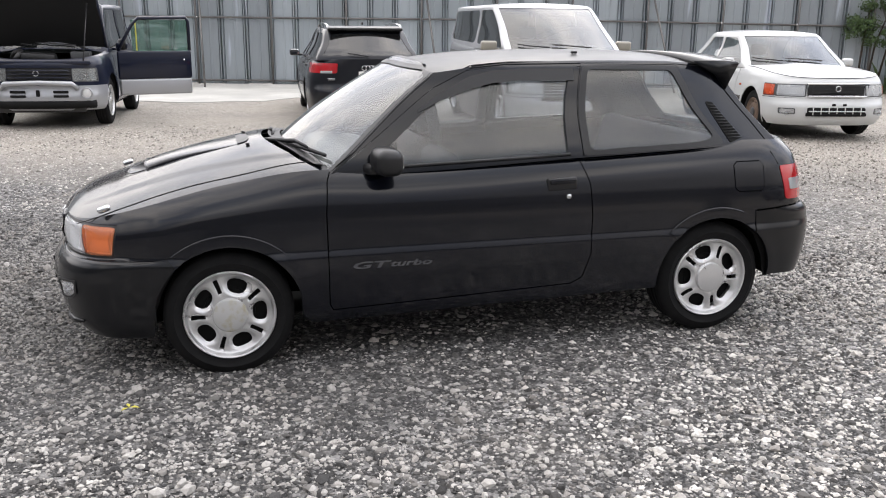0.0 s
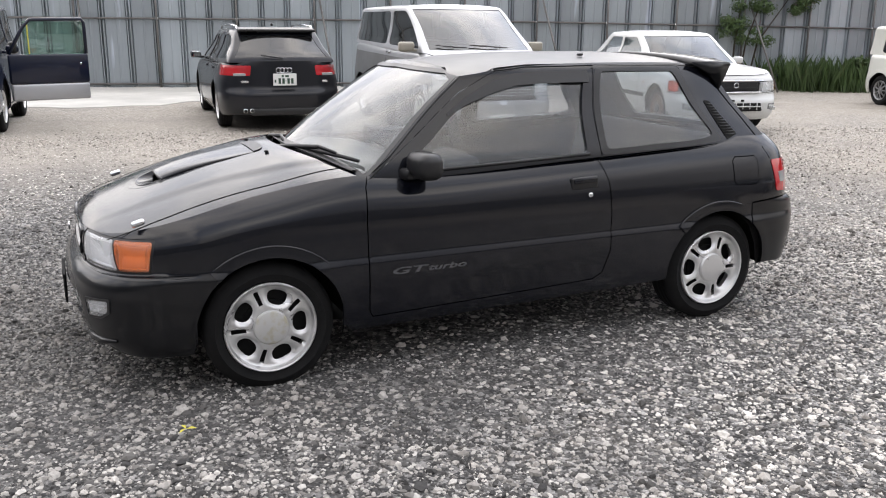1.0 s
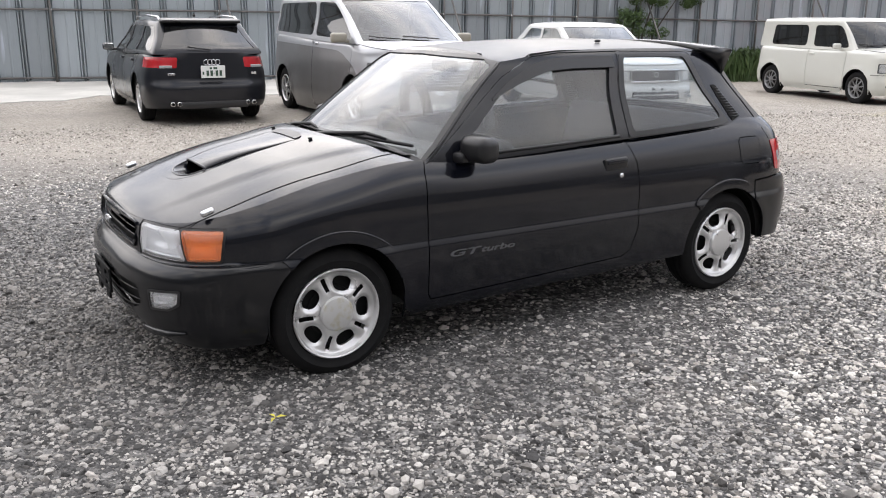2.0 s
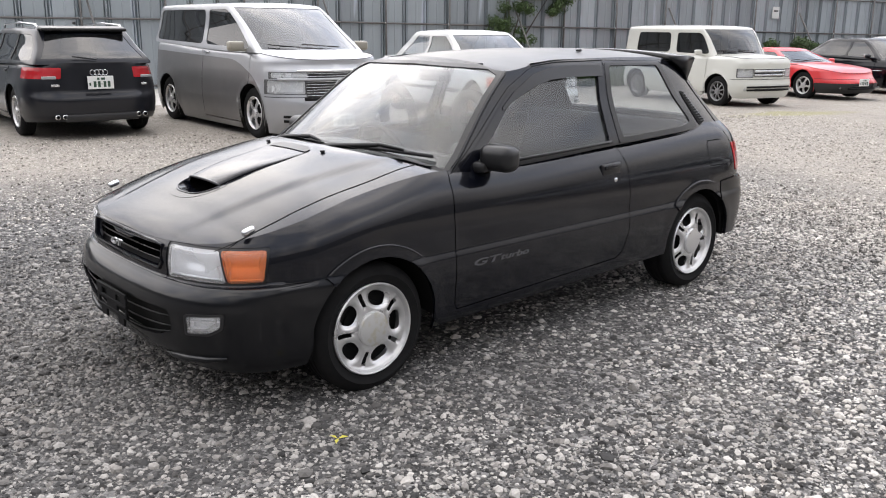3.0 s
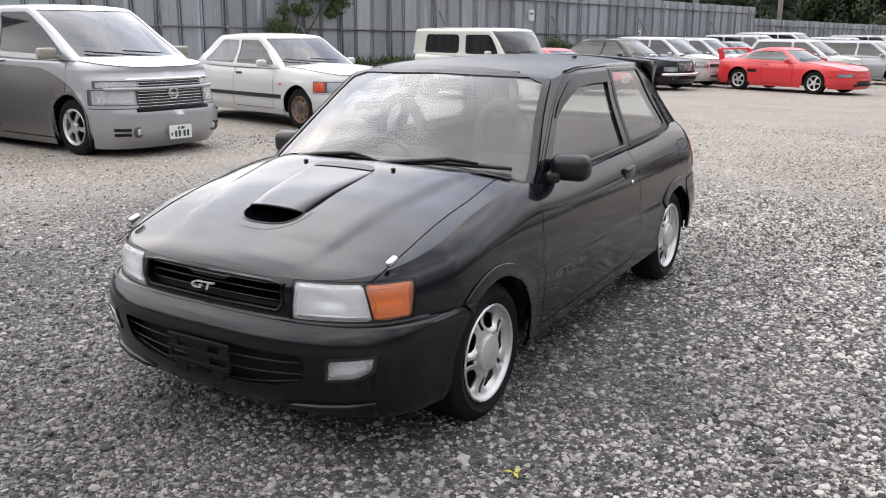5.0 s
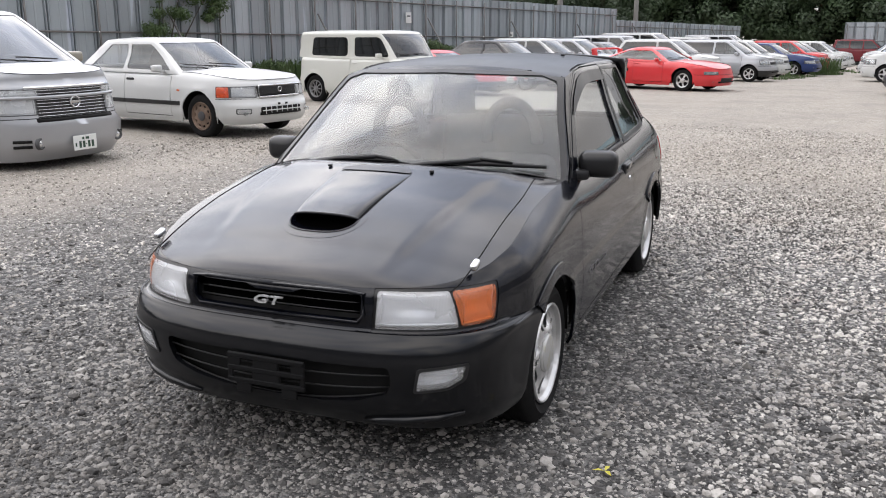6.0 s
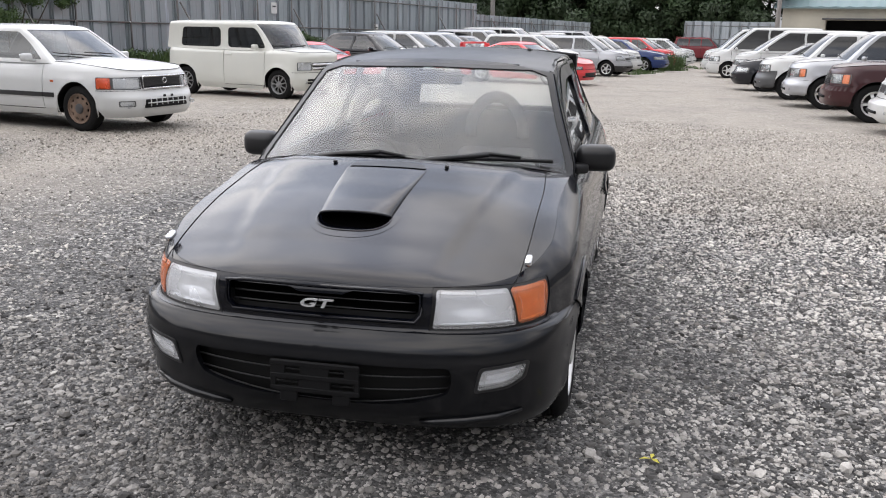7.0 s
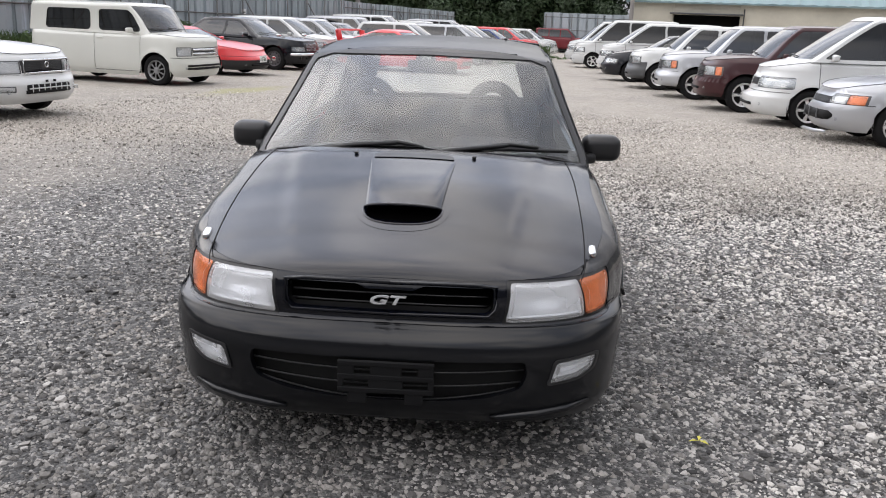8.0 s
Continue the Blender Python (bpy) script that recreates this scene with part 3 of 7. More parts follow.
    for q in [q for q in ("base", "edge", "lip", "face") if q in rim]:
        s.add(rim[q].v, rim[q].f, rim[q].n)
    barrel = lathe([(k * 0.955, 0.008), (k * 0.93, 0.05), (k * 0.90, width * 0.7)], 40)
    s.add(barrel.v, [f[::-1] for f in barrel.f])
    back = lathe([(0.001, 0.065), (k * 0.55, 0.065), (k * 0.56, 0.075), (k * 0.9, 0.08), (k * 0.93, width * 0.7)], 32)
    rc = 0.075 if style == "twin5" else (0.05 if style in ("five", "multi", "multi_dark", "six") else 0.07)
    hub = lathe([(0.0005, -0.006), (rc * 0.8, -0.005), (rc * 0.93, -0.002), (rc * 0.97, 0.003), (rc, 0.005), (rc, 0.02)], 32)
    names = ("tyre", "rim", "wheel_well_disc", "hub_cap")
    mats = [M["tyre"], M["alloy"], M["core"], M["alloy"]]
    if style == "steel":
        mats[1], mats[3] = M["steel_rusty"], M["alloy_dark"]
    if style == "multi_dark":
        mats[1] = mats[3] = M["alloy_grey"]
    if style == "disc":
        mats[1], mats[3] = M["alloy_dark"], M["chrome"]
    out = []
    for nm, sh, mt in zip(names, (tyre, s, back, hub), mats):
        me = bpy.data.meshes.new(nm)
        me.from_pydata(sh.v, [], sh.f)
        me.shade_smooth()
        me.set_sharp_from_angle(angle=radians(40))
        me.materials.append(mt)
        out.append((nm, me))
    WHEELS[key] = out
    return out


def add_wheels(car_ob, xs, track, R, rim_r, width, style, turn=0.0):
    wheels = []
    for x in xs:
        for side in (-1, 1):
            w = new("wheel")
            w.empty_display_size = 0.1
            w.parent = car_ob
            a = turn if x == xs[0] else 0.0
            w.matrix_local = pose(x, side * track, R, 0, 0 if side > 0 else 0, a) @ (Matrix.Identity(4) if side < 0 else pose(0, 0, 0, 0, 0, 180)) @ pose(0, 0, 0, 0, (-20, 25, 22, 40)[len(wheels)], 0)
            for nm, me in wheel_meshes(R, rim_r, width, style):
                o = new(nm, me)
                o.parent = w
            wheels.append(w)
    return wheels


def plate_thing(parent, at, rz=0.0, name="number_plate", w=0.33, h=0.165, tilt=0.0):
    """A white number plate with plain bars for its writing; its face looks along -y before it is turned."""
    m = pose(*at, tilt, 0, rz)
    p = part(name, box_bm(w, 0.008, h, (0, 0, 0), 0.003, 1), M["plate"], parent)
    p.matrix_local = m
    s = Shape()
    for x, z, a, b in ((-0.03, 0.048, 0.03, 0.028), (0.03, 0.048, 0.05, 0.028), (-0.135, -0.02, 0.022, 0.04), (-0.075, -0.02, 0.034, 0.075), (-0.022, -0.02, 0.034, 0.075), (0.012, -0.02, 0.012, 0.012), (0.05, -0.02, 0.034, 0.075), (0.103, -0.02, 0.034, 0.075)):
        s.add([(x - a / 2, -0.0065, z - b / 2), (x + a / 2, -0.0065, z - b / 2), (x + a / 2, -0.0065, z + b / 2), (x - a / 2, -0.0065, z + b / 2)], [(0, 1, 2, 3)])
    o = part("plate_bars", s, M["plate_ink"], p, smooth=False)
    return p


def seat_bm(w=0.5, h=0.62):
    bm = box_bm(w, 0.50, 0.16, (0, 0, 0.08), 0.05, 3)
    box_bm(w, 0.13, h, (0, 0.27, h / 2 + 0.05), 0.05, 3, (-14, 0, 0), bm, 0.86)
    return bm


def seat(parent, x, y, z, w=0.5, h=0.62, mat=None):
    """A car seat that faces -x, with its headrest."""
    s = part("seat", seat_bm(w, h), mat or M["cabin"], parent)
    s.matrix_local = pose(x, y, z, 0, 0, 90)
    hr = part("headrest", box_bm(0.25, 0.09, 0.17, (0, 0.36 + 0.05, h + 0.17), 0.04, 3, (-10, 0, 0)), mat or M["cabin"], s)
    return s


def mirror_part(parent, at, side, mat, size=(0.10, 0.17, 0.11)):
    """A door mirror: housing on a short foot, with its glass looking rearwards."""
    x, y, z = at
    bm = box_bm(size[0], size[1], size[2], (x, y, z), 0.035, 3)
    box_bm(0.06, 0.09, 0.04, (x + 0.0, y - side * size[1] * 0.55, z - size[2] * 0.38), 0.015, 2, (0, 0, 0), bm)
    o = part("door_mirror", bm, mat, parent)
    part("mirror_glass", box_bm(0.006, size[1] * 0.82, size[2] * 0.76, (x + size[0] / 2 + 0.001, y, z), 0.002, 1), M["mirror"], o)
    return o


def arch_liners(parent, hull, w):
    """Dark rounded wheel houses behind the arches."""
    for xc, zc, ra, _ in hull.arches:
        s = lathe([(ra + 0.015, -(w - 0.03)), (ra + 0.03, -(w - 0.12)), (ra + 0.03, -(w - 0.34)), (0.02, -(w - 0.35))], 24, math.pi * 1.02)
        s = s.moved(pose(xc, 0, zc, 0, 1.8, 0))
        for t in (s, s.mirrored()):
            part("wheel_house", t, M["core"], parent)


# ---- parked cars ----
def parked_car(name, m, label, category, paint_mat, xf, xr, w, z_nose, cowl, belt, zr, a_base, a_top, c_top, c_base, wr, wheels, R=0.31, rim="five",
               deck=None, sill=0.20, pillars=(), lamps=(), grille=None, lower=None, lower_z=0.0, rear_lamps=(), glass_rear="glass_dark", glass_front="glass_tint",
               nf=3.4, nr=3.6, nose=0.05, tail=0.04, wing=False, plates=(), two_tone=None, group="", crown=0.05, rake=0.0, handle_mat=None, bump_z=0.5, belt_trim=None, hood=True, doors=None,
               lamp_back="lamp_inner", mirror=True, step=0.075, seats=True, win_top=0.07, win_round=0.05, pillar=0.035, house_taper=0.07, mirror_mat=None, rear_margin=0.13, front_margin=0.10, mirror_size=(0.09, 0.17, 0.11), front_glass_side=None, slot=True):
    """A parked car from its main lines. Front towards -x. belt: heights of the belt at the screen pillar and at the rear."""
    root = tagged(empty(name, m), label, category, group)
    zb0, zb1 = belt
    zdeck = deck if deck else zb1
    top = [(xf, z_nose), (xf + 0.35 * (cowl[0] - xf), z_nose + 0.62 * (cowl[1] - z_nose)), (cowl[0], cowl[1]), (a_base + 0.25, zb0), (c_base - 0.1 if deck else xr - 0.3, zb1), (xr, zdeck - 0.02 if deck else zb1)]
    top = sorted(set(top))
    front = [(sill - 0.03, xf + nose + 0.03), (0.30, xf + 0.015), (bump_z - 0.02, xf), (bump_z + 0.05, xf + nose * 0.6), (z_nose - 0.04, xf + nose), (z_nose + 0.02, xf + nose + 0.06)]
    rear = [(sill, xr - tail - 0.04), (0.32, xr - 0.01), (bump_z + 0.02, xr), (bump_z + 0.1, xr - tail), (max(zdeck, zb1), xr - tail - 0.02 - rake * 0.2)]
    width = [(sill - 0.02, w - 0.07), (0.32, w - 0.015), (0.5, w), (0.68, w - 0.005), (max(z_nose, 0.8) + 0.02, w - 0.035), (max(zb0, zb1) + 0.03, w - 0.075)]
    ra = R + 0.055
    hull = Hull(front, rear, width, top, wheels[0] - 0.05, wheels[1] + 0.05, nf, nr, [(wheels[0], R, ra, 0.012), (wheels[1], R, ra, 0.012)], (0.07, 0.045))
    low = [(xf, sill + 0.0), (wheels[0], sill), (wheels[1], sill), (xr, sill + 0.05)]
    reg = {}
    for i, (y0, y1, z0, z1, kind) in enumerate(lamps):
        reg["lamp%d_%s" % (i, kind)] = (rounded([(hull.at_y(y0), z0), (hull.at_y(y1), z0), (hull.at_y(y1), z1), (hull.at_y(y0), z1)], 0.02), 0.004, 0.02)
    for i, (y0, y1, z0, z1, kind) in enumerate(lamps):
        reg["gasket%d" % i] = (rounded([(hull.at_y(y0 - 0.012), z0 - 0.010), (hull.at_y(min(y1 + 0.012, w - 0.013)), z0 - 0.010), (hull.at_y(min(y1 + 0.012, w - 0.013)), z1 + 0.010), (hull.at_y(y0 - 0.012), z1 + 0.010)], 0.02), -0.002, 0.0)
    if grille:
        y1, z0, z1 = grille[:3]
        reg["grille"] = ([(hull.q0 - 0.001, z0), (hull.at_y(y1), z0), (hull.at_y(y1 * 1.03), z1), (hull.q0 - 0.001, z1)], -0.02, 0.0)
    for i, (y0, y1, z0, z1) in enumerate(rear_lamps):
        reg["tail%d" % i] = (rounded([(hull.at_y(y0, True), z0), (hull.at_y(y1, True), z0), (hull.at_y(y1, True), z1), (hull.at_y(y0, True), z1)], 0.02), 0.004, 0.02)
    seams = list(pillars) if doors is None else list(doors)
    for i, x in enumerate(seams):
        reg["gap%d" % i] = (slit([(x, sill + 0.08), (x, 1.9)], 0.012), 0, 0)
    if a_base + 0.1 < min(list(seams) + [9]):
        reg["gapf"] = (slit([(a_base + 0.12, sill + 0.08), (a_base + 0.1, 1.9)], 0.012), 0, 0)
    if seams:
        reg["gaph"] = (slit([(a_base + 0.12, sill + 0.085), (seams[-1], sill + 0.085)], 0.012), 0, 0)
    if lower:
        reg["bumper_f"] = ([(hull.q0 - 0.01, 0), (wheels[0] - ra + 0.02, 0), (wheels[0] - ra + 0.02, lower_z), (hull.q0 - 0.01, lower_z)], 0.012, 0.03)
        reg["bumper_r"] = ([(hull.q1 + 0.01, 0), (wheels[1] + ra - 0.02, 0), (wheels[1] + ra - 0.02, lower_z), (hull.q1 + 0.01, lower_z)], 0.012, 0.03)
    if belt_trim:
        z0, z1 = belt_trim
        reg["moulding"] = ([(wheels[0] + ra + 0.04, z0), (wheels[1] - ra - 0.04, z0), (wheels[1] - ra - 0.04, z1), (wheels[0] + ra + 0.04, z1)], 0.012, 0.014)
    if two_tone:
        zt, mt2 = two_tone
        reg["upper_tone"] = (rounded([(hull.at_x(wheels[0] - 0.36), 0.62), (wheels[0] - 0.05, zt - 0.20), (a_base + 0.55, zt), (hull.q1 - 0.6, zt + 0.07), (hull.q1 - 0.6, 0.0), (hull.at_x(wheels[0] - 0.36), 0.0)], 0.22, 7), 0.0, 0.0)
    parts = skin(hull, hull.outline(low), reg, step)
    for k, s in parts.items():
        if k.startswith("gap"):
            continue
        if k == "base":
            part("body", s.both(), paint_mat, root)
        elif k.startswith("gasket"):
            for t in (s, s.mirrored()):
                part("lamp_gasket", t, M["grey_plastic"], root)
        elif k.startswith("lamp"):
            mt = M["lens_parked" if "clear" in k else ("lens_orange" if "orange" in k else "lens_amber")]
            back = Shape().add([tuple(np.array(p) - 0.02 * np.array(q)) for p, q in zip(s.v, s.n)], s.f, s.n)
            for t, bk in ((s, back), (s.mirrored(), back.mirrored())):
                lamp = part("headlight" if "clear" in k else "indicator", bk, M[lamp_back if "clear" in k else "reflector"], root)
                part("lens", t, mt, lamp)
        elif k.startswith("tail"):
            for t in (s, s.mirrored()):
                part("tail_light", t, M["red_lens"], root)
        elif k == "grille":
            g = part("grille", s.both(), M["plastic"], root)
            y1, z0, z1 = grille[:3]
            n = grille[3] if len(grille) > 3 else 5
            for i in range(n):
                z = z0 + (z1 - z0) * (i + 0.5) / n
                pts = [tuple(hull(hull.at_y(abs(y)), z) * np.array([1, 1 if y > 0 else -1, 1]) + np.array([-0.006, 0, 0])) for y in np.linspace(-y1 * 0.99, y1 * 0.99, 13)]
                part("slat", tube(pts, 0.27 * (z1 - z0) / n * 0.5, 6), grille[4] if len(grille) > 4 else M["plastic"], g)
        elif k.startswith("bumper"):
            part("bumper", s.both(), lower, root)
        elif k == "moulding":
            for t in (s, s.mirrored()):
                part("side_moulding", t, M["plastic"], root)
        elif k == "upper_tone":
            part("lower_flank", s.both(), two_tone[1], root)
    # lower bumper: a dark slot and a pair of small lamps
    if hood:
        def on_nose(y, z, out=0.003):
            p = hull(hull.at_y(abs(y)), z)
            return (float(p[0]) - out - (0.012 if lower else 0), float(p[1]) * (1 if y < 0 else -1), z)
        zs = bump_z - 0.14
        if slot:
            part("bumper_slot", tube([on_nose(y, zs) for y in np.linspace(-0.42 * w / 0.85, 0.42 * w / 0.85, 11)], 0.026, 6), M["core"], root)
        for sd in (-1, 1) if slot else ():
            x_, y_, z_ = on_nose(sd * 0.62, zs + 0.01)
            part("fog_lamp", box_bm(0.03, 0.13, 0.055, (x_ + 0.004, y_, z_), 0.014, 2, (0, 0, sd * 16)), M["lens_parked"], root)
    # inner shell, so that gaps and arches are dark and closed
    inner = grid_shape(lambda q, t: tuple(hull(q, hull.clear(q) + t * max(0.01, hull.zrim(q) - 0.06 - hull.clear(q))) * np.array([0.985, 0.955, 1])), np.linspace(hull.q0, hull.q1, 60), [0, 0.5, 1])
    part("inner_shell", inner.both(), M["core"], root)
    floor_edge = [p for p in hull.rim(hull.q0, hull.q1, 40)]
    part("underbody", cap([(x * 0.97, y * 0.93, 0.23) for x, y, z in floor_edge], 0.0, 4), M["core"], root)
    arch_liners(root, hull, w)
    # bonnet, deck and cabin
    if hood:
        bn = part("bonnet", cap(hull.rim(hull.q0, hull.at_x(cowl[0] + 0.12), 26), crown, 12, 0.2), paint_mat, root)
        edge = [(x - 0.002, y * 1.002, z + 0.002) for x, y, z in hull.rim(hull.q0, hull.at_x(cowl[0] + 0.05), 22)]
        part("shut_line", tube(edge[::-1] + [(x, -y, z) for x, y, z in edge[1:]], 0.0038, 4), M["core"], bn)
    seam = [hull(q, bump_z + 0.075) * np.array([1, 1, 1]) for q in np.linspace(hull.q0, wheels[0] - ra - 0.01, 14)]
    seam = [(p[0] - 0.001, p[1] * 1.001, p[2]) for p in seam]
    part("bumper_gap", tube([tuple(p) for p in seam[::-1]] + [(p[0], -p[1], p[2]) for p in seam[1:]], 0.0045, 4), M["core"], root)
    if deck:
        part("boot_lid", cap(hull.rim(hull.at_x(c_base - 0.15), hull.q1, 16), crown * 0.7, 10), paint_mat, root)
    part("parcel_shelf", cap([(x, y * 0.97, z - 0.05) for x, y, z in hull.rim(hull.at_x(a_base), hull.at_x(min(c_base, xr - 0.25)), 14)], 0.02, 6), M["core"], root)
    wb = w - 0.045 - 0.028
    zlo = min(zb0, zb1) - 0.03
    a_slope = (a_top - a_base) / (zr - zb0)
    bows = 0.24 if a_base > xf + 0.6 else 0.14
    house = House([(zlo, a_base - a_slope * (zb0 - zlo)), (zb0, a_base), (zr, a_top), (zr + 0.05, a_top + 0.12)],
                  [(zlo, c_base + 0.02), (zb1, c_base), (zb1 + 0.6 * (zr - zb1), c_top + 0.45 * (c_base - c_top)), (zr, c_top), (zr + 0.05, c_top - 0.08)],
                  [(zlo, bows), (zr, bows * 0.55)], [(zlo, 0.10 if deck is None else 0.16), (zr, 0.08)],
                  [(zlo, wb + 0.01), (min(zb0, zb1) + 0.02, wb), (zb0 + 0.55 * (zr - zb0), wr + 0.40 * (wb - wr)), (zr - 0.03, wr + 0.02), (zr + 0.03, wr - 0.04)],
                  [(-1, cowl[1] + 0.03), (-0.5, cowl[1] + 0.02), (0, zb0 - 0.02), (0.15, zb0 - 0.02), (1, zb1 - 0.02), (2, zb1 + (0.02 if deck else -0.02))],
                  [(-1, zr + 0.015), (0, zr - 0.01), (0.2, zr), (0.8, zr), (1, zr - 0.01), (2, zr + 0.01)], taper=house_taper)
    reg = {}
    zw1 = zr - win_top
    ws_b, ws_t = cowl[1] + 0.05, zr - 0.045
    reg["windscreen"] = ([(-house.kx - 0.01, ws_b), house.fy(wb - 0.09, zb0 + 0.02), house.fy(wr - 0.03, ws_t), (-house.kx - 0.01, ws_t)], -0.006, 0.006)
    rz0 = zb1 + 0.05
    reg["rear_window"] = ([(2 * house.kx + 0.01, rz0), house.ry(wb - 0.11, rz0), house.ry(wr - 0.06, zr - 0.07), (2 * house.kx + 0.01, zr - 0.07)], -0.006, 0.006)
    lines = [None] + list(pillars) + [None]
    names = []
    for i in range(len(lines) - 1):
        zb = lambda x: zb0 + (zb1 - zb0) * max(0, min(1, (x - a_base) / (c_base - a_base))) + 0.03
        def left(z, i=i):
            return float(smooth_interp(z, house.xs)) + front_margin if lines[i] is None else lines[i] + pillar
        def right(z, i=i):
            return float(smooth_interp(z, house.xr)) - rear_margin if lines[i + 1] is None else lines[i + 1] - pillar
        zl, zh = zb(left(zb0)), zb(right(zb0))
        if right(zl) - left(zl) < 0.12:
            continue
        n = "side%d" % i
        poly = [house.sx(left(zl), zl), house.sx(right(zh), zh), house.sx(right(0.5 * (zh + zw1)), 0.5 * (zh + zw1)), house.sx(right(zw1), zw1)]
        if right(zw1) > left(zw1) + 0.1:
            poly += [house.sx(left(zw1), zw1)]
        poly += [house.sx(left(0.5 * (zl + zw1)), 0.5 * (zl + zw1))]
        reg[n] = (rounded(poly, win_round), -0.008, 0.008)
        names.append(n)
    parts = skin(house, house.outline(), reg, step)
    for k, s in parts.items():
        if k == "base":
            cabin = part("cabin_shell", s.both(), paint_mat, root)
        elif k == "windscreen":
            part("windscreen", s.both(), M[glass_front], root)
        elif k == "rear_window":
            part("rear_window", s.both(), M[glass_rear], root)
        else:
            for t in (s, s.mirrored()):
                part("side_window", t, M[(front_glass_side or glass_front) if k == names[0] else glass_rear], root)
    part("roof", cap(house.rim(44), crown, 10), paint_mat, root)
    liner = cap([(x, y * 0.97, z - 0.03) for x, y, z in house.rim(30)], crown * 0.8, 6)
    part("headliner", liner, M["cabin_grey"], root)
    if seats:
        for y in (-0.36, 0.36):
            seat(root, a_base + 0.95, y, zb0 - 0.52, 0.46, 0.58)
    add_wheels(root, wheels, w - 0.035, R, R * 0.66, 0.19, rim)
    if mirror:
        for sd in (-1, 1):
            mirror_part(root, (a_base + 0.28, sd * (w + 0.075), zb0 + 0.06), sd, mirror_mat or paint_mat, mirror_size)
    for x in seams:
        for sd in (-1, 1):
            hx = x - 0.14
            y = abs(float(hull(hull.at_x(hx), zb1 - 0.13)[1]))
            part("door_handle", box_bm(0.16, 0.03, 0.035, (hx, sd * (y + 0.006), zb1 - 0.13), 0.01, 2), handle_mat or paint_mat, root)
    # wipers
    for y in (-0.35, 0.25):
        pts = [tuple(house(house.fy(abs(yy), ws_b)[0], ws_b + 0.02 + dz) * np.array([1, -1 if yy > 0 else 1, 1]) + np.array([-0.02, 0, 0.012])) for yy, dz in ((y, 0), (y + 0.3, 0.02), (y + 0.55 if y < 0 else y + 0.4, 0.035))]
        part("wiper", tube(pts, 0.009, 5), M["plastic"], root)
    for at, rz in plates:
        plate_thing(root, at, rz)
    root["hull_w"] = float(w)
    return root, hull, house


# ---- ground ----
def ground_z(x, y):
    return -0.011 * max(0.0, x - 4.0)


def on_ground(x, y, heading, dz=0.0):
    """Pose of a car whose centre stands at x, y and whose front looks along heading (a vector)."""
    a = math.degrees(math.atan2(heading[1], heading[0])) + 180
    return pose(x, y, ground_z(x, y) + dz, 0, 0, a)


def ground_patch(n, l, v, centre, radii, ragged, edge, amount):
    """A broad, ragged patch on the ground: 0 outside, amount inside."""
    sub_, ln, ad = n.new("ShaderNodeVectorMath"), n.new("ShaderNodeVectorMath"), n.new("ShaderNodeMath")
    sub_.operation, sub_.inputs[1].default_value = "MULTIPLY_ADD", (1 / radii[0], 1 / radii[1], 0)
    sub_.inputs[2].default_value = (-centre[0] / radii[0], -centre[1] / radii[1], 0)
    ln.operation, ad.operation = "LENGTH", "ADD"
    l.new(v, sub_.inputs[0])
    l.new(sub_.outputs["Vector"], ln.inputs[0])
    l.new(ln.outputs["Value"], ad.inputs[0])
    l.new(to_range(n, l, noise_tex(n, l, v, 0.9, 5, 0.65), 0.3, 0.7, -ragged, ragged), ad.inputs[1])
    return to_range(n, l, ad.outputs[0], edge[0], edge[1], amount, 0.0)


def damp_shade_patch(n, l, v):
    """Darker gravel where the walk passes: damp, with the car's shade painted in."""
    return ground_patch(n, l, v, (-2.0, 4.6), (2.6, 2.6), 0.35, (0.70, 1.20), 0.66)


def pale_mask(n, l, v, lo, hi):
    """Fine pale grit beyond the dark gravel round the car, with an uneven border."""
    x, mx, ad = n.new("ShaderNodeSeparateXYZ"), n.new("ShaderNodeMath"), n.new("ShaderNodeMath")
    l.new(v, x.inputs[0])
    mx.operation, ad.operation, ad.use_clamp = "MAXIMUM", "ADD", True
    l.new(to_range(n, l, x.outputs["Y"], 7.4, 10.4, lo, hi), mx.inputs[0])
    l.new(to_range(n, l, x.outputs["X"], 2.6, 5.6, lo, hi), mx.inputs[1])
    l.new(mx.outputs[0], ad.inputs[0])
    l.new(to_range(n, l, noise_tex(n, l, v, 0.5, 6, 0.65), 0.3, 0.7, -0.30, 0.25), ad.inputs[1])
    return ad.outputs[0]


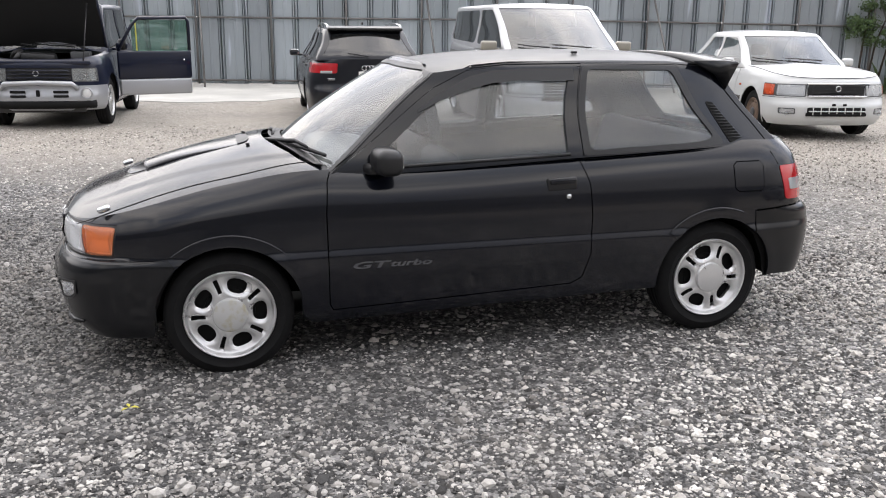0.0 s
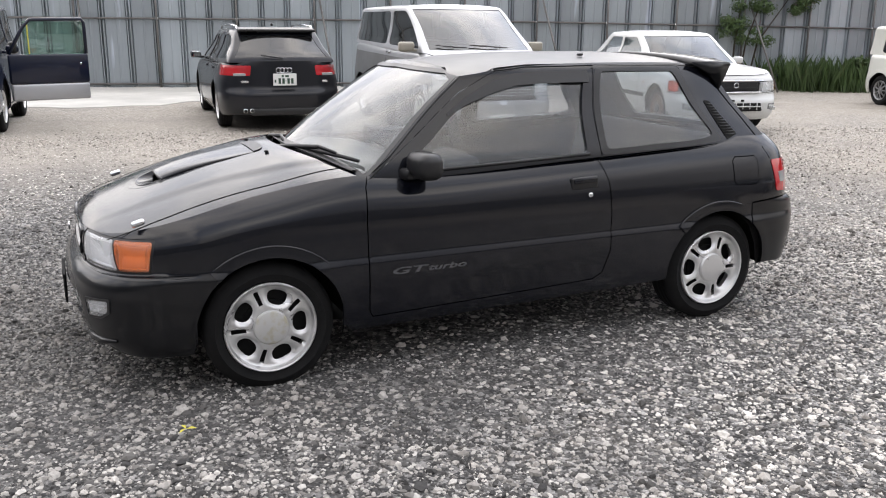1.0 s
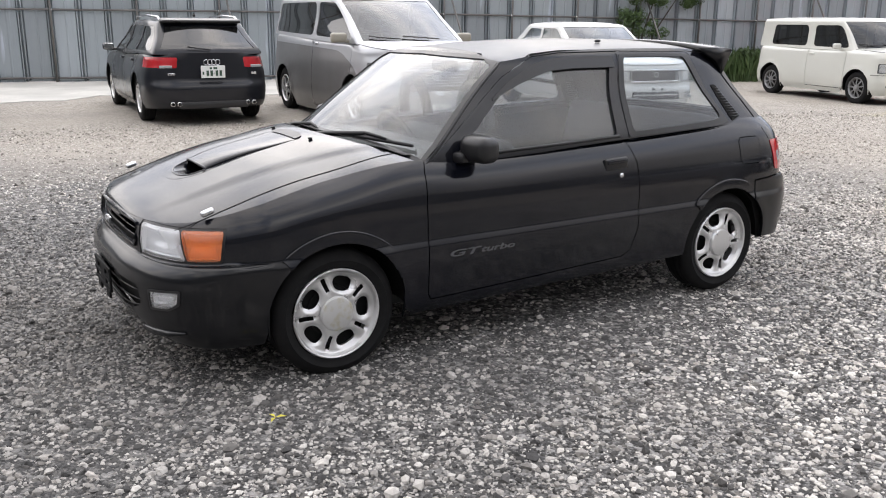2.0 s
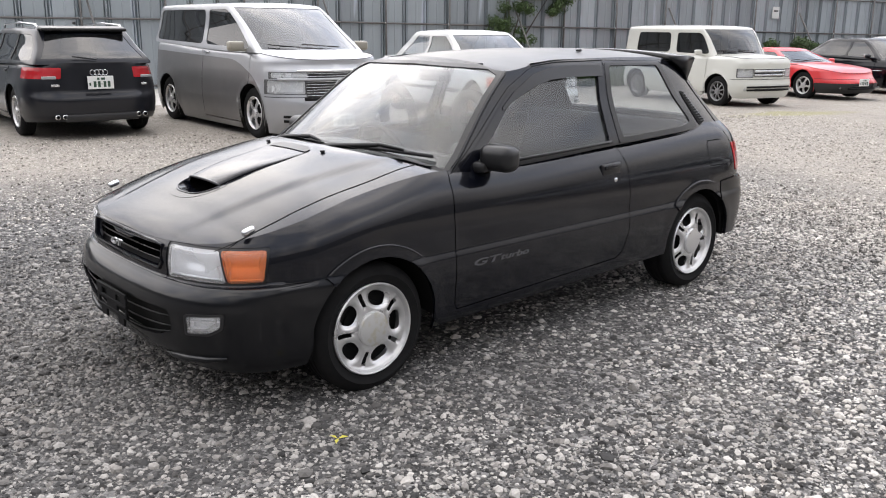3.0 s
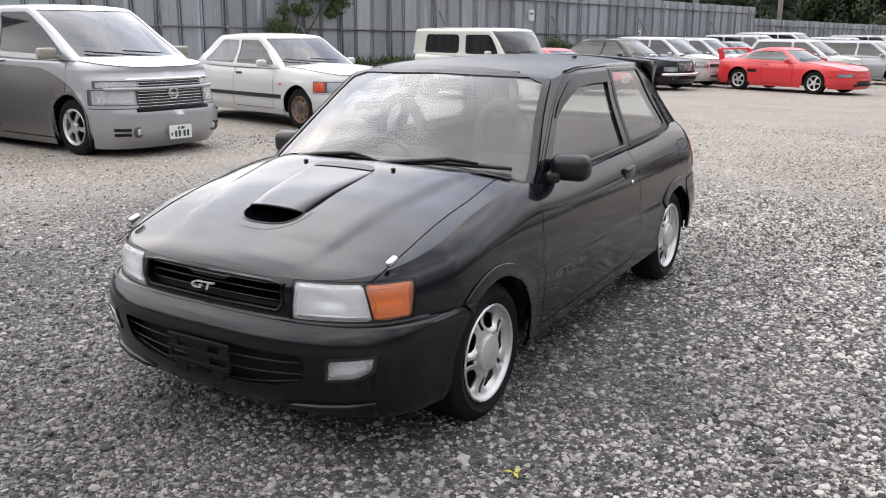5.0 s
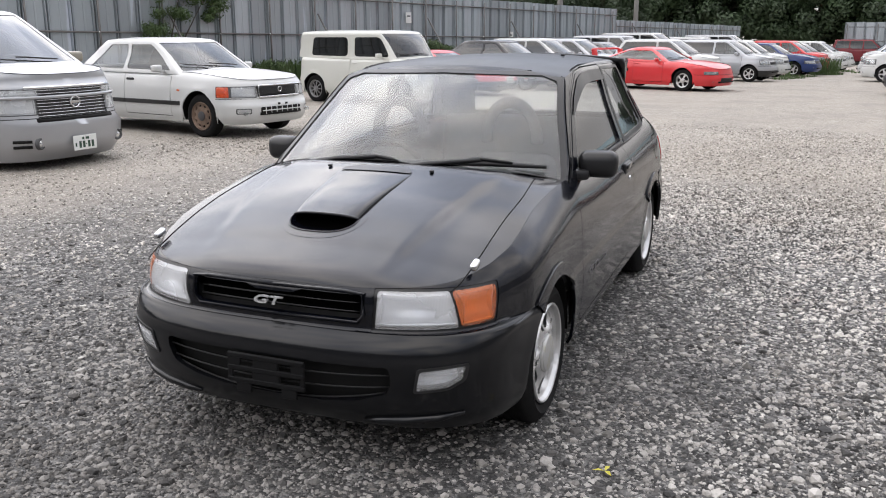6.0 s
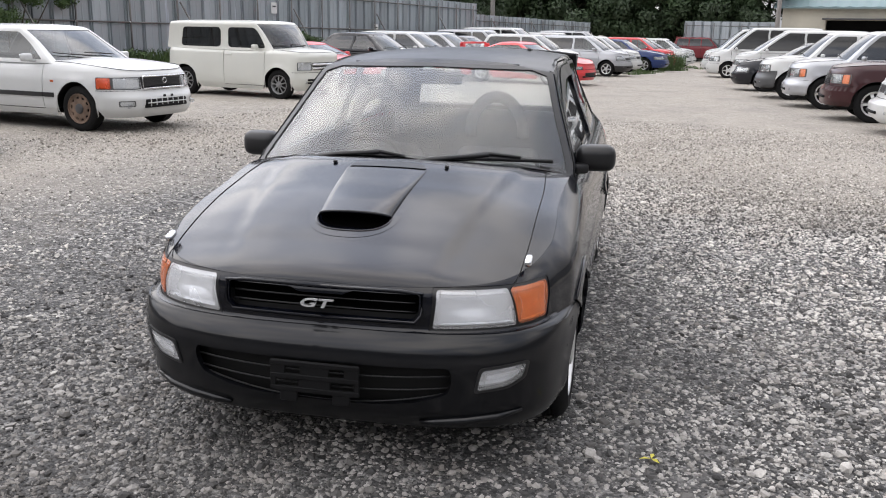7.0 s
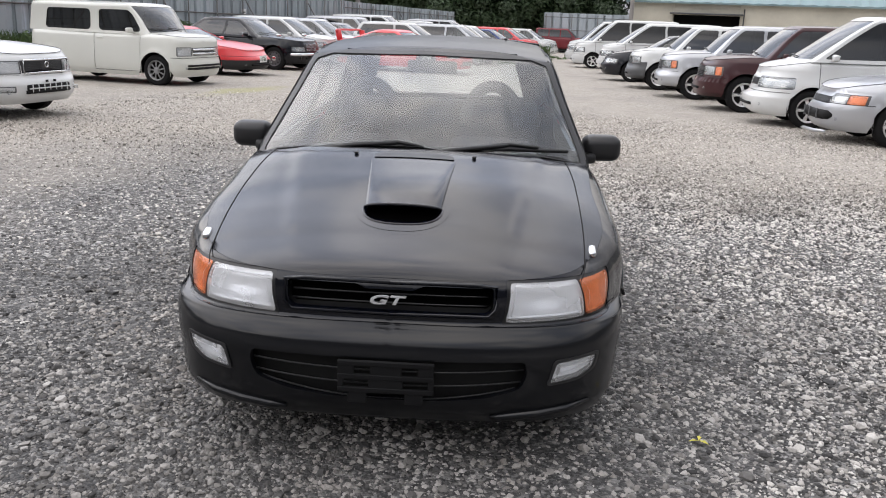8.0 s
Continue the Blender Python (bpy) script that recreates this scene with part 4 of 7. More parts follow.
def gravel_material(name, stones=False):
    m, n, l, b = shader(name, (0.2, 0.2, 0.2), 0.85)
    if stones:
        g = n.new("ShaderNodeNewGeometry")
        col = ramp(n, l, g.outputs["Random Per Island"], [(0.0, (0.022, 0.021, 0.021)), (0.2, (0.07, 0.067, 0.064)), (0.32, (0.18, 0.170, 0.158)), (0.45, (0.42, 0.397, 0.367)), (0.62, (0.68, 0.648, 0.602)), (1.0, (0.86, 0.825, 0.775))])
        v = coords(n, l)
        col = mix(n, l, to_range(n, l, noise_tex(n, l, v, 90, 3), 0.3, 0.7, 0.0, 0.35), col, (0.09, 0.088, 0.085))
        col = mix(n, l, to_range(n, l, noise_tex(n, l, v, 0.55, 4, 0.6), 0.46, 0.68, 0.0, 0.55), col, (0.07, 0.066, 0.062))
        col = mix(n, l, to_range(n, l, noise_tex(n, l, v, 1.7, 4, 0.6), 0.5, 0.68, 0.0, 0.4), col, mix(n, l, 0.75, col, (0.62, 0.52, 0.44), "MULTIPLY"))
        pale = ramp(n, l, g.outputs["Random Per Island"], [(0.0, (0.15, 0.134, 0.114)), (0.3, (0.29, 0.264, 0.232)), (0.7, (0.45, 0.415, 0.371)), (1.0, (0.62, 0.583, 0.533))])
        col = mix(n, l, pale_mask(n, l, v, 0.0, 0.92), col, pale)
        col = mix(n, l, damp_shade_patch(n, l, v), col, mix(n, l, 0.72, col, (0.035, 0.035, 0.036)))
        l.new(col, b.inputs["Base Color"])
        return m
    v = coords(n, l)
    vo, vo2 = n.new("ShaderNodeTexVoronoi"), n.new("ShaderNodeTexVoronoi")
    for o, s in ((vo, 38.0), (vo2, 95.0)):
        o.inputs["Scale"].default_value = s
        l.new(v, o.inputs["Vector"])
    sep = n.new("ShaderNodeSeparateColor")
    l.new(vo.outputs["Color"], sep.inputs[0])
    sep2 = n.new("ShaderNodeSeparateColor")
    l.new(vo2.outputs["Color"], sep2.inputs[0])
    tones = [(0.0, (0.010, 0.010, 0.011)), (0.4, (0.038, 0.037, 0.036)), (0.65, (0.10, 0.097, 0.093)), (0.85, (0.27, 0.26, 0.25)), (1.0, (0.5, 0.49, 0.47))]
    big, small = ramp(n, l, sep.outputs[0], tones), ramp(n, l, sep2.outputs[1], tones)
    col = mix(n, l, 0.45, big, small)
    # fine pale grit lies over the gravel farther out, grain by grain, by broad uneven patches
    grit = [(0.0, (0.085, 0.075, 0.062)), (0.24, (0.215, 0.194, 0.166)), (0.6, (0.345, 0.316, 0.277)), (1.0, (0.55, 0.515, 0.462))]
    grains = mix(n, l, 0.4, ramp(n, l, sep.outputs[1], grit), ramp(n, l, sep2.outputs[0], grit))
    sand = mix(n, l, to_range(n, l, noise_tex(n, l, v, 2.2, 6, 0.7), 0.3, 0.7, 0, 1), (0.255, 0.227, 0.194), (0.385, 0.351, 0.306))
    bare = to_range(n, l, noise_tex(n, l, v, 0.28, 5, 0.6), 0.38, 0.62, 0.15, 0.70)
    col = mix(n, l, pale_mask(n, l, v, -0.05, 1.0), col, mix(n, l, bare, grains, sand))
    # thin moss before the red sports car
    col = mix(n, l, ground_patch(n, l, v, (11.3, 12.5), (1.7, 0.42), 0.4, (0.5, 1.2), 0.55), col, (0.30, 0.29, 0.11))
    col = mix(n, l, damp_shade_patch(n, l, v), col, mix(n, l, 0.72, col, (0.035, 0.035, 0.036)))
    l.new(col, b.inputs["Base Color"])
    hgt = mix(n, l, 0.4, vo.outputs["Distance"], vo2.outputs["Distance"])
    bump(n, l, b, hgt, 0.9, -0.02)
    return m


M["gravel"] = gravel_material("gravel_ground")
M["stones"] = gravel_material("loose_stones", True)

# the lot: one sheet to the horizon, finer near the walk
gx = sorted(set([-2500, -700, -200, -80, -40] + list(np.arange(-22, 62, 1.5)) + [75, 100, 200, 700, 2500]))
gy = sorted(set([-2500, -700, -200, -60, -25] + list(np.arange(-14, 32, 1.5)) + [40, 60, 120, 300, 900, 2500]))
gs = Shape()
gs.v = [(x, y, ground_z(min(x, 130), y) + 0.012 * noise.noise((x * 0.35, y * 0.35, 0))) for x in gx for y in gy]
gs.f = [(i * len(gy) + j, (i + 1) * len(gy) + j, (i + 1) * len(gy) + j + 1, i * len(gy) + j + 1) for i in range(len(gx) - 1) for j in range(len(gy) - 1)]
gs.n = [(0.0, 0.0, 0.0)] * len(gs.v)
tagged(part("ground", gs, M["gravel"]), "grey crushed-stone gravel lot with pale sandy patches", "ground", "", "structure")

# ---- hoarding ----
def sheet_metal():
    """Weathered painted sheet: each sheet its own tone, upright streaks, pale peeled patches."""
    m, n, l, b = shader("weathered_sheet", (0.4, 0.42, 0.45), 0.45, 0.25)
    info = n.new("ShaderNodeObjectInfo")
    tone = ramp(n, l, info.outputs["Random"], [(0.0, (0.285, 0.315, 0.338)), (0.45, (0.345, 0.385, 0.412)), (1.0, (0.425, 0.470, 0.505))])
    v = coords(n, l, (6.0, 6.0, 0.5))
    off = n.new("ShaderNodeVectorMath")
    off.operation = "ADD"
    comb = n.new("ShaderNodeCombineXYZ")
    sc = n.new("ShaderNodeMath")
    sc.operation, sc.inputs[1].default_value = "MULTIPLY", 90.0
    l.new(info.outputs["Random"], sc.inputs[0])
    l.new(sc.outputs[0], comb.inputs[0])
    l.new(v, off.inputs[0])
    l.new(comb.outputs[0], off.inputs[1])
    streak = noise_tex(n, l, off.outputs[0], 1.3, 6, 0.65)
    col = mix(n, l, to_range(n, l, streak, 0.55, 0.78, 0, 0.32), tone, (0.17, 0.165, 0.155))
    patch = noise_tex(n, l, off.outputs[0], 0.45, 5, 0.6)
    col = mix(n, l, to_range(n, l, patch, 0.61, 0.67, 0, 0.7), col, (0.55, 0.60, 0.68))
    l.new(col, b.inputs["Base Color"])
    l.new(to_range(n, l, streak, 0.3, 0.7, 0.35, 0.65), b.inputs["Roughness"])
    return m


M["sheet"] = sheet_metal()
M["pipe"] = worn("galvanised_pipe", (0.16, 0.155, 0.15), 0.5, 0.6, spread=0.3, scale=8, dust=0.3)
FENCE_Y = 21.6


def fence_panel_mesh(width=0.6, height=3.0):
    """A trapezoid-ribbed sheet: flat pan, turned-up rib pair at its joint."""
    prof = [(0, 0.09), (0.020, 0.09), (0.024, -0.035), (0.044, -0.042), (0.062, 0.045), (0.076, 0.0), (0.30, 0.0), (0.315, -0.010), (0.335, -0.010), (0.35, 0), (width - 0.076, 0), (width - 0.062, 0.045), (width - 0.044, -0.042), (width - 0.024, -0.035), (width - 0.020, 0.09), (width, 0.09)]
    s = Shape()
    for z in (0, height * 0.33, height * 0.66, height):
        s.v += [(x, y, z) for x, y in prof]
    k = len(prof)
    s.f = [(j * k + i, j * k + i + 1, (j + 1) * k + i + 1, (j + 1) * k + i) for j in range(3) for i in range(k - 1)]
    base = len(s.v)
    s.v += [(x, y + 0.004, z) for x, y, z in s.v]
    s.f += [tuple(base + i for i in reversed(f)) for f in s.f]
    s.f += [(3 * k + i, 3 * k + i + 1, base + 3 * k + i + 1, base + 3 * k + i) for i in range(k - 1)]
    s.n = [(0.0, 0.0, 0.0)] * len(s.v)
    me = bpy.data.meshes.new("fence_panel")
    me.from_pydata(s.v, [], s.f)
    me.materials.append(M["sheet"])
    return me


def hoarding(name, x0, x1, y0, y1, height, drop=0.0, label="tall grey ribbed metal sheet hoarding with pipe rails"):
    root = tagged(empty(name), label, "fence", "", "structure")
    me = fence_panel_mesh(0.6, height)
    n = int(math.hypot(x1 - x0, y1 - y0) / 0.6)
    ang = math.degrees(math.atan2(y1 - y0, x1 - x0))
    r = random.Random(5)
    for i in range(n):
        t = i / n
        x, y = x0 + (x1 - x0) * t, y0 + (y1 - y0) * t
        o = new("panel", me)
        o.parent = root
        o.matrix_local = pose(x, y, ground_z(x, y) + 0.02 - drop * t + r.uniform(-0.012, 0.012), r.uniform(-0.25, 0.25), 0, ang + r.uniform(-0.5, 0.5))
    for hz in (0.10, 1.58, height - 0.28):
        pts = [(x0 + (x1 - x0) * t, y0 + (y1 - y0) * t - 0.06, ground_z(x0 + (x1 - x0) * t, 0) + hz - drop * t) for t in np.linspace(0, 1, 30)]
        part("rail", tube(pts, 0.024, 8), M["pipe"], root)
    for i in range(0, n, 3):
        t = (i + 0.06) / n
        x, y = x0 + (x1 - x0) * t, y0 + (y1 - y0) * t
        z = ground_z(x, y)
        part("post", tube([(x, y - 0.11, z - 0.05), (x, y - 0.11, z + height - 0.1 - drop * t)], 0.026, 8), M["pipe"], root)
        part("clamp", box_bm(0.07, 0.08, 0.06, (x, y - 0.085, z + 1.58 - drop * t), 0.012, 1), M["chrome"], root)
        if i % 9 == 3:
            part("brace", tube([(x + 0.1, y - 0.12, z + 2.2), (x + 0.45, y - 1.3, z)], 0.024, 8), M["pipe"], root)
    return root


hoarding("fence_main", -24, 36, FENCE_Y, FENCE_Y, 2.95)
# unseen walls, added behind the walk to shape light and reflections on the car
M["unseen_wall"] = worn("unseen_wall_grey", (0.13, 0.13, 0.125), 0.8, spread=0.25, scale=1.5)
tagged(part("wall_south", box_bm(70, 0.25, 3.6, (8, -9.5, 1.75), 0.02, 1), M["unseen_wall"]), "unseen grey wall added behind the lot to shape reflections", "wall", "", "structure")
tagged(part("wall_west", box_bm(0.25, 32, 5.0, (-19, 6, 2.45), 0.02, 1), M["unseen_wall"]), "unseen grey wall added at the lot's end", "wall", "", "structure")

# loose stones over the near part of the lot
def stone_field(name, seed, count, box, size, label, round_=True):
    rng = np.random.default_rng(seed)
    t = (1 + 5 ** 0.5) / 2
    ico = np.array([(-1, t, 0), (1, t, 0), (-1, -t, 0), (1, -t, 0), (0, -1, t), (0, 1, t), (0, -1, -t), (0, 1, -t), (t, 0, -1), (t, 0, 1), (-t, 0, -1), (-t, 0, 1)], float) / (1 + t * t) ** 0.5
    tri = np.array([(0, 11, 5), (0, 5, 1), (0, 1, 7), (0, 7, 10), (0, 10, 11), (1, 5, 9), (5, 11, 4), (11, 10, 2), (10, 7, 6), (7, 1, 8), (3, 9, 4), (3, 4, 2), (3, 2, 6), (3, 6, 8), (3, 8, 9), (4, 9, 5), (2, 4, 11), (6, 2, 10), (8, 6, 7), (9, 8, 1)])
    if not round_:
        # chips: eight faces each
        ico = np.array([(1, 0, 0), (0, 1, 0), (-1, 0, 0), (0, -1, 0), (0, 0, 1), (0, 0, -1)], float) * 1.1
        tri = np.array([(0, 1, 4), (1, 2, 4), (2, 3, 4), (3, 0, 4), (1, 0, 5), (2, 1, 5), (3, 2, 5), (0, 3, 5)])
    nv = len(ico)
    x0, x1, y0, y1 = box
    xy = rng.uniform((x0, y0), (x1, y1), (count, 2)) + rng.normal(0, 0.45, (count, 2))
    r = np.exp(rng.normal(math.log(size), 0.42, count)).clip(size * 0.4, size * (2.5 if round_ else 1.8))
    a = rng.uniform(0, 2 * math.pi, count)
    jit = 1 + rng.uniform(-0.28, 0.28, (count, nv, 1))
    v = ico[None] * jit * (r[:, None] * rng.uniform(0.7, 1.3, (count, 1)))[:, None]
    v[..., 1] *= rng.uniform(0.6, 1.0, (count, 1))
    v[..., 2] *= rng.uniform(0.5, 0.85, (count, 1))
    tx = rng.uniform(-0.5, 0.5, count)
    y, z = v[..., 1] * np.cos(tx)[:, None] - v[..., 2] * np.sin(tx)[:, None], v[..., 1] * np.sin(tx)[:, None] + v[..., 2] * np.cos(tx)[:, None]
    x, y = v[..., 0] * np.cos(a)[:, None] - y * np.sin(a)[:, None], v[..., 0] * np.sin(a)[:, None] + y * np.cos(a)[:, None]
    gz = np.where(xy[:, 0] > 4, -0.011 * (xy[:, 0] - 4), 0.0)
    w = np.stack([x + xy[:, :1], y + xy[:, 1:], z + (gz + r * rng.uniform(-0.15, 0.3, count))[:, None]], axis=-1).reshape(-1, 3)
    f = (tri[None] + nv * np.arange(count)[:, None, None]).reshape(-1, 3)
    me = bpy.data.meshes.new(name)
    me.vertices.add(len(w))
    me.vertices.foreach_set("co", w.ravel())
    me.loops.add(len(f) * 3)
    me.loops.foreach_set("vertex_index", f.ravel().astype(np.int32))
    me.polygons.add(len(f))
    me.polygons.foreach_set("loop_start", np.arange(0, len(f) * 3, 3, dtype=np.int32))
    me.update(calc_edges=True)
    me.shade_flat()
    me.materials.append(M["stones"])
    return tagged(new(name, me), label, "gravel", "", "stuff")


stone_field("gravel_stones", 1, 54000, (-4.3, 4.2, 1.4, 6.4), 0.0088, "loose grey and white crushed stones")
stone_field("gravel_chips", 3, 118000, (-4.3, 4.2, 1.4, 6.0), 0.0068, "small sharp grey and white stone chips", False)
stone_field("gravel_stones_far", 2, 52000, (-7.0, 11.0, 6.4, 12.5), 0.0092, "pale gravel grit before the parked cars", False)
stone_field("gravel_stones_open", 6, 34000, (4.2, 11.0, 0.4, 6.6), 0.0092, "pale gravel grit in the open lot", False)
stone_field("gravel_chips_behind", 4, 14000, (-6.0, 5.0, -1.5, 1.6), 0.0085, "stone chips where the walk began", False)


# ---- the black hatchback ----
HERO = pose(0.009, 4.597, -0.005, 0, -0.35, 15.2)
hero = tagged(empty("hatchback", HERO), "black three-door hatchback with silver alloy wheels on gravel", "car")
RW = 0.277
h_front = [(0.16, -1.79), (0.20, -1.845), (0.27, -1.893), (0.36, -1.912), (0.44, -1.925), (0.48, -1.919), (0.505, -1.905), (0.53, -1.876), (0.545, -1.864), (0.60, -1.872), (0.655, -1.866), (0.685, -1.845), (0.71, -1.80)]
h_rear = [(0.25, 1.79), (0.31, 1.815), (0.40, 1.835), (0.52, 1.84), (0.58, 1.832), (0.608, 1.81), (0.625, 1.775), (0.72, 1.768), (0.86, 1.735), (0.95, 1.66)]
h_width = [(0.16, 0.73), (0.20, 0.772), (0.26, 0.795), (0.36, 0.804), (0.46, 0.811), (0.512, 0.811), (0.528, 0.8075), (0.55, 0.8015), (0.62, 0.802), (0.70, 0.797), (0.78, 0.782), (0.86, 0.757), (0.95, 0.72)]
h_top = [(-1.90, 0.670), (-1.85, 0.678), (-1.78, 0.687), (-1.72, 0.696), (-1.66, 0.708), (-1.60, 0.723), (-1.15, 0.832), (-0.75, 0.882), (-0.55, 0.872), (-0.45, 0.868), (0.40, 0.902), (1.0, 0.932), (1.35, 0.945), (1.8, 0.93)]
RA = 0.312
hull = Hull(h_front, h_rear, h_width, h_top, -1.46, 1.30, 2.9, 4.0, [(-1.160, 0.276, RA, 0.005), (1.158, 0.276, RA, 0.005)], (0.14, 0.037, 2.6), ((-1.95, 0.955), (-1.62, 0.962), (-1.25, 1.0), (1.9, 1.0)), ((-1.95, 0.9), (-1.72, 0.9), (-1.6, 1.25), (-1.4, 1.8), (-1.2, 1.9), (-0.72, 1.0), (1.9, 1.0)), (0.532, ((-1.95, 0.045), (-1.66, 0.044), (-1.54, 0.026), (-1.42, 0.0), (1.9, 0.0))))
h_low = [(-1.95, 0.185), (-1.5, 0.20), (-0.9, 0.215), (0.8, 0.255), (1.3, 0.285), (1.5, 0.282), (1.85, 0.262)]
ay, ax = hull.at_y, hull.at_x


def arch_band(xc, a0, a1, r0=0.27, r1=0.360):
    """A ring segment over a wheel arch, from angle a0 to a1, whose ends run out along the flank."""
    out_ = [(ax(xc + r1 * math.cos(radians(a))), 0.276 + r1 * math.sin(radians(a))) for a in np.linspace(a0, a1, 25)]
    return out_ + [(ax(xc + r0 * math.cos(radians(a))), 0.276 + r0 * math.sin(radians(a))) for a in np.linspace(a1, a0, 15)]


reg = {
    "arch_front": (arch_band(-1.160, 132, 44), 0.0085, 0.012),
    "arch_rear": (arch_band(1.158, 136, 66), 0.0085, 0.012),
    "headlight": (rounded([(ay(0.413), 0.547), (ay(0.703), 0.550), (ay(0.690), 0.674), (ay(0.444), 0.675)], 0.012), -0.001, 0.03),
    "indicator": (rounded([(ay(0.710), 0.552), (ax(-1.648), 0.554), (ax(-1.625), 0.673), (ay(0.697), 0.674)], 0.014), -0.001, 0.03),
    "grille": (rounded([(hull.q0 - 0.2, 0.574), (ay(0.345), 0.574), (ay(0.368), 0.598), (ay(0.378), 0.660), (ay(0.125), 0.661), (ay(0.085), 0.646), (hull.q0 - 0.2, 0.646)], 0.010), -0.035, 0.0),
    "fog_lamp": (rounded([(ay(0.548), 0.354), (ay(0.645), 0.366), (ay(0.690), 0.394), (ay(0.698), 0.441), (ay(0.562), 0.427)], 0.012), 0.001, 0.03),
    "fog_bezel": (rounded([(ay(0.538), 0.345), (ay(0.650), 0.357), (ay(0.700), 0.389), (ay(0.708), 0.450), (ay(0.553), 0.436)], 0.014), 0.005, 0.02),
    "lower_intake": (rounded([(hull.q0 - 0.2, 0.283), (ay(0.20), 0.288), (ay(0.34), 0.304), (ay(0.45), 0.338), (ay(0.468), 0.385), (ay(0.460), 0.436), (hull.q0 - 0.2, 0.432)], 0.02), -0.05, 0.0),
    "tail_band": (rounded([(ax(1.600), 0.706), (ay(0.38, True), 0.700), (ay(0.38, True), 0.755), (ax(1.592), 0.760)], 0.008), 0.006, 0.01),
    "tail_light": (rounded([(ax(1.568), 0.660), (ay(0.38, True), 0.640), (ay(0.38, True), 0.815), (ax(1.540), 0.824)], 0.02), 0.004, 0.03),
    "lamp_gasket": (rounded([(ay(0.400), 0.538), (ax(-1.640), 0.545), (ax(-1.612), 0.682), (ay(0.432), 0.684)], 0.012), -0.003, 0.0),
    "gap_bumper": (slit([(hull.q0 - 0.1, 0.534), (ay(0.62), 0.531), (ax(-1.66), 0.533), (-1.38, 0.540)], 0.007), 0, 0),
    "gap_bumper_rear": (slit([(1.37, 0.612), (ax(1.58), 0.625), (hull.q1 + 0.1, 0.63)], 0.007), 0, 0),
    "gap_door_front": (slit([(-0.70, 0.90), (-0.727, 0.835), (-0.738, 0.70), (-0.735, 0.30), (-0.72, 0.272)], 0.005), 0, 0),
    "gap_door_low": (slit([(-0.72, 0.273), (-0.2, 0.290), (0.40, 0.312), (0.455, 0.34)], 0.005), 0, 0),
    "gap_door_rear": (slit([(0.455, 0.34), (0.492, 0.45), (0.497, 0.62), (0.487, 0.78), (0.455, 0.87), (0.425, 0.93)], 0.005), 0, 0),
    "gap_fuel": (slit([(1.246, 0.728), (1.243, 0.832), (1.262, 0.850), (1.408, 0.850), (1.428, 0.832), (1.422, 0.726), (1.402, 0.708), (1.266, 0.710), (1.246, 0.728)], 0.005), 0, 0),
    "fuel_flap": ([(1.246, 0.728), (1.243, 0.832), (1.262, 0.850), (1.408, 0.850), (1.428, 0.832), (1.422, 0.726), (1.402, 0.708), (1.266, 0.710)], 0.001, 0.01),
    "door": ([(-0.70, 0.95), (-0.727, 0.835), (-0.738, 0.70), (-0.735, 0.30), (-0.72, 0.272), (-0.2, 0.290), (0.40, 0.312), (0.455, 0.34), (0.492, 0.45), (0.497, 0.62), (0.487, 0.78), (0.455, 0.87), (0.425, 0.95)], 0.0, 0.02),
    "front_bumper": ([(hull.q0 - 0.1, 0.0), (-1.36, 0.0), (-1.38, 0.540), (ax(-1.66), 0.533), (ay(0.62), 0.531), (hull.q0 - 0.1, 0.534)], 0.0, 0.02),
    "rear_bumper": ([(hull.q1 + 0.1, 0.0), (1.36, 0.0), (1.37, 0.612), (ax(1.58), 0.625), (hull.q1 + 0.1, 0.63)], 0.004, 0.02),
}
hp = skin(hull, hull.outline(h_low, 120), reg, 0.016)
P_BODY, P_BUMP = M["black_paint"], M["bumper_black"]
part("body", hp["base"].both(), P_BODY, hero)
for s in (hp["door"], hp["door"].mirrored()):
    part("door", s, P_BODY, hero)
h_doors = [o for o in hero.children if o.name.startswith("door")]
front_bumper = part("front_bumper", hp["front_bumper"].both(), P_BUMP, hero, "black bumper")
part("rear_bumper", hp["rear_bumper"].both(), P_BUMP, hero)
part("fuel_flap", hp["fuel_flap"], P_BODY, hero)
for xc, a0, a1 in ((-1.160, 132, 44), (1.158, 136, 66)):
    for f_ in (1, -1):
        edge = [hull(ax(xc + 0.357 * math.cos(radians(a))), 0.276 + 0.357 * math.sin(radians(a))) for a in np.linspace(a0, a1, 29)]
        part("arch_bead", tube([(float(p[0]), f_ * (float(p[1]) - 0.0035), float(p[2])) for p in edge], [0.003] + [0.0065] * 27 + [0.003], 8), P_BODY, hero)
for key, mt, lab, ow in (("tail_light", "red_lens", "red lens", hero), ("tail_band", "clear_lens", "white reversing lens", hero), ("fog_bezel", "plastic", "", front_bumper), ("lamp_gasket", "trim_black", "", hero)) + tuple((k_, "black_paint", "", hero) for k_ in ("arch_front", "arch_rear")):
    for s in (hp[key], hp[key].mirrored()):
        part("arch_moulding" if key.startswith("arch") else key, s, M[mt], ow, lab)
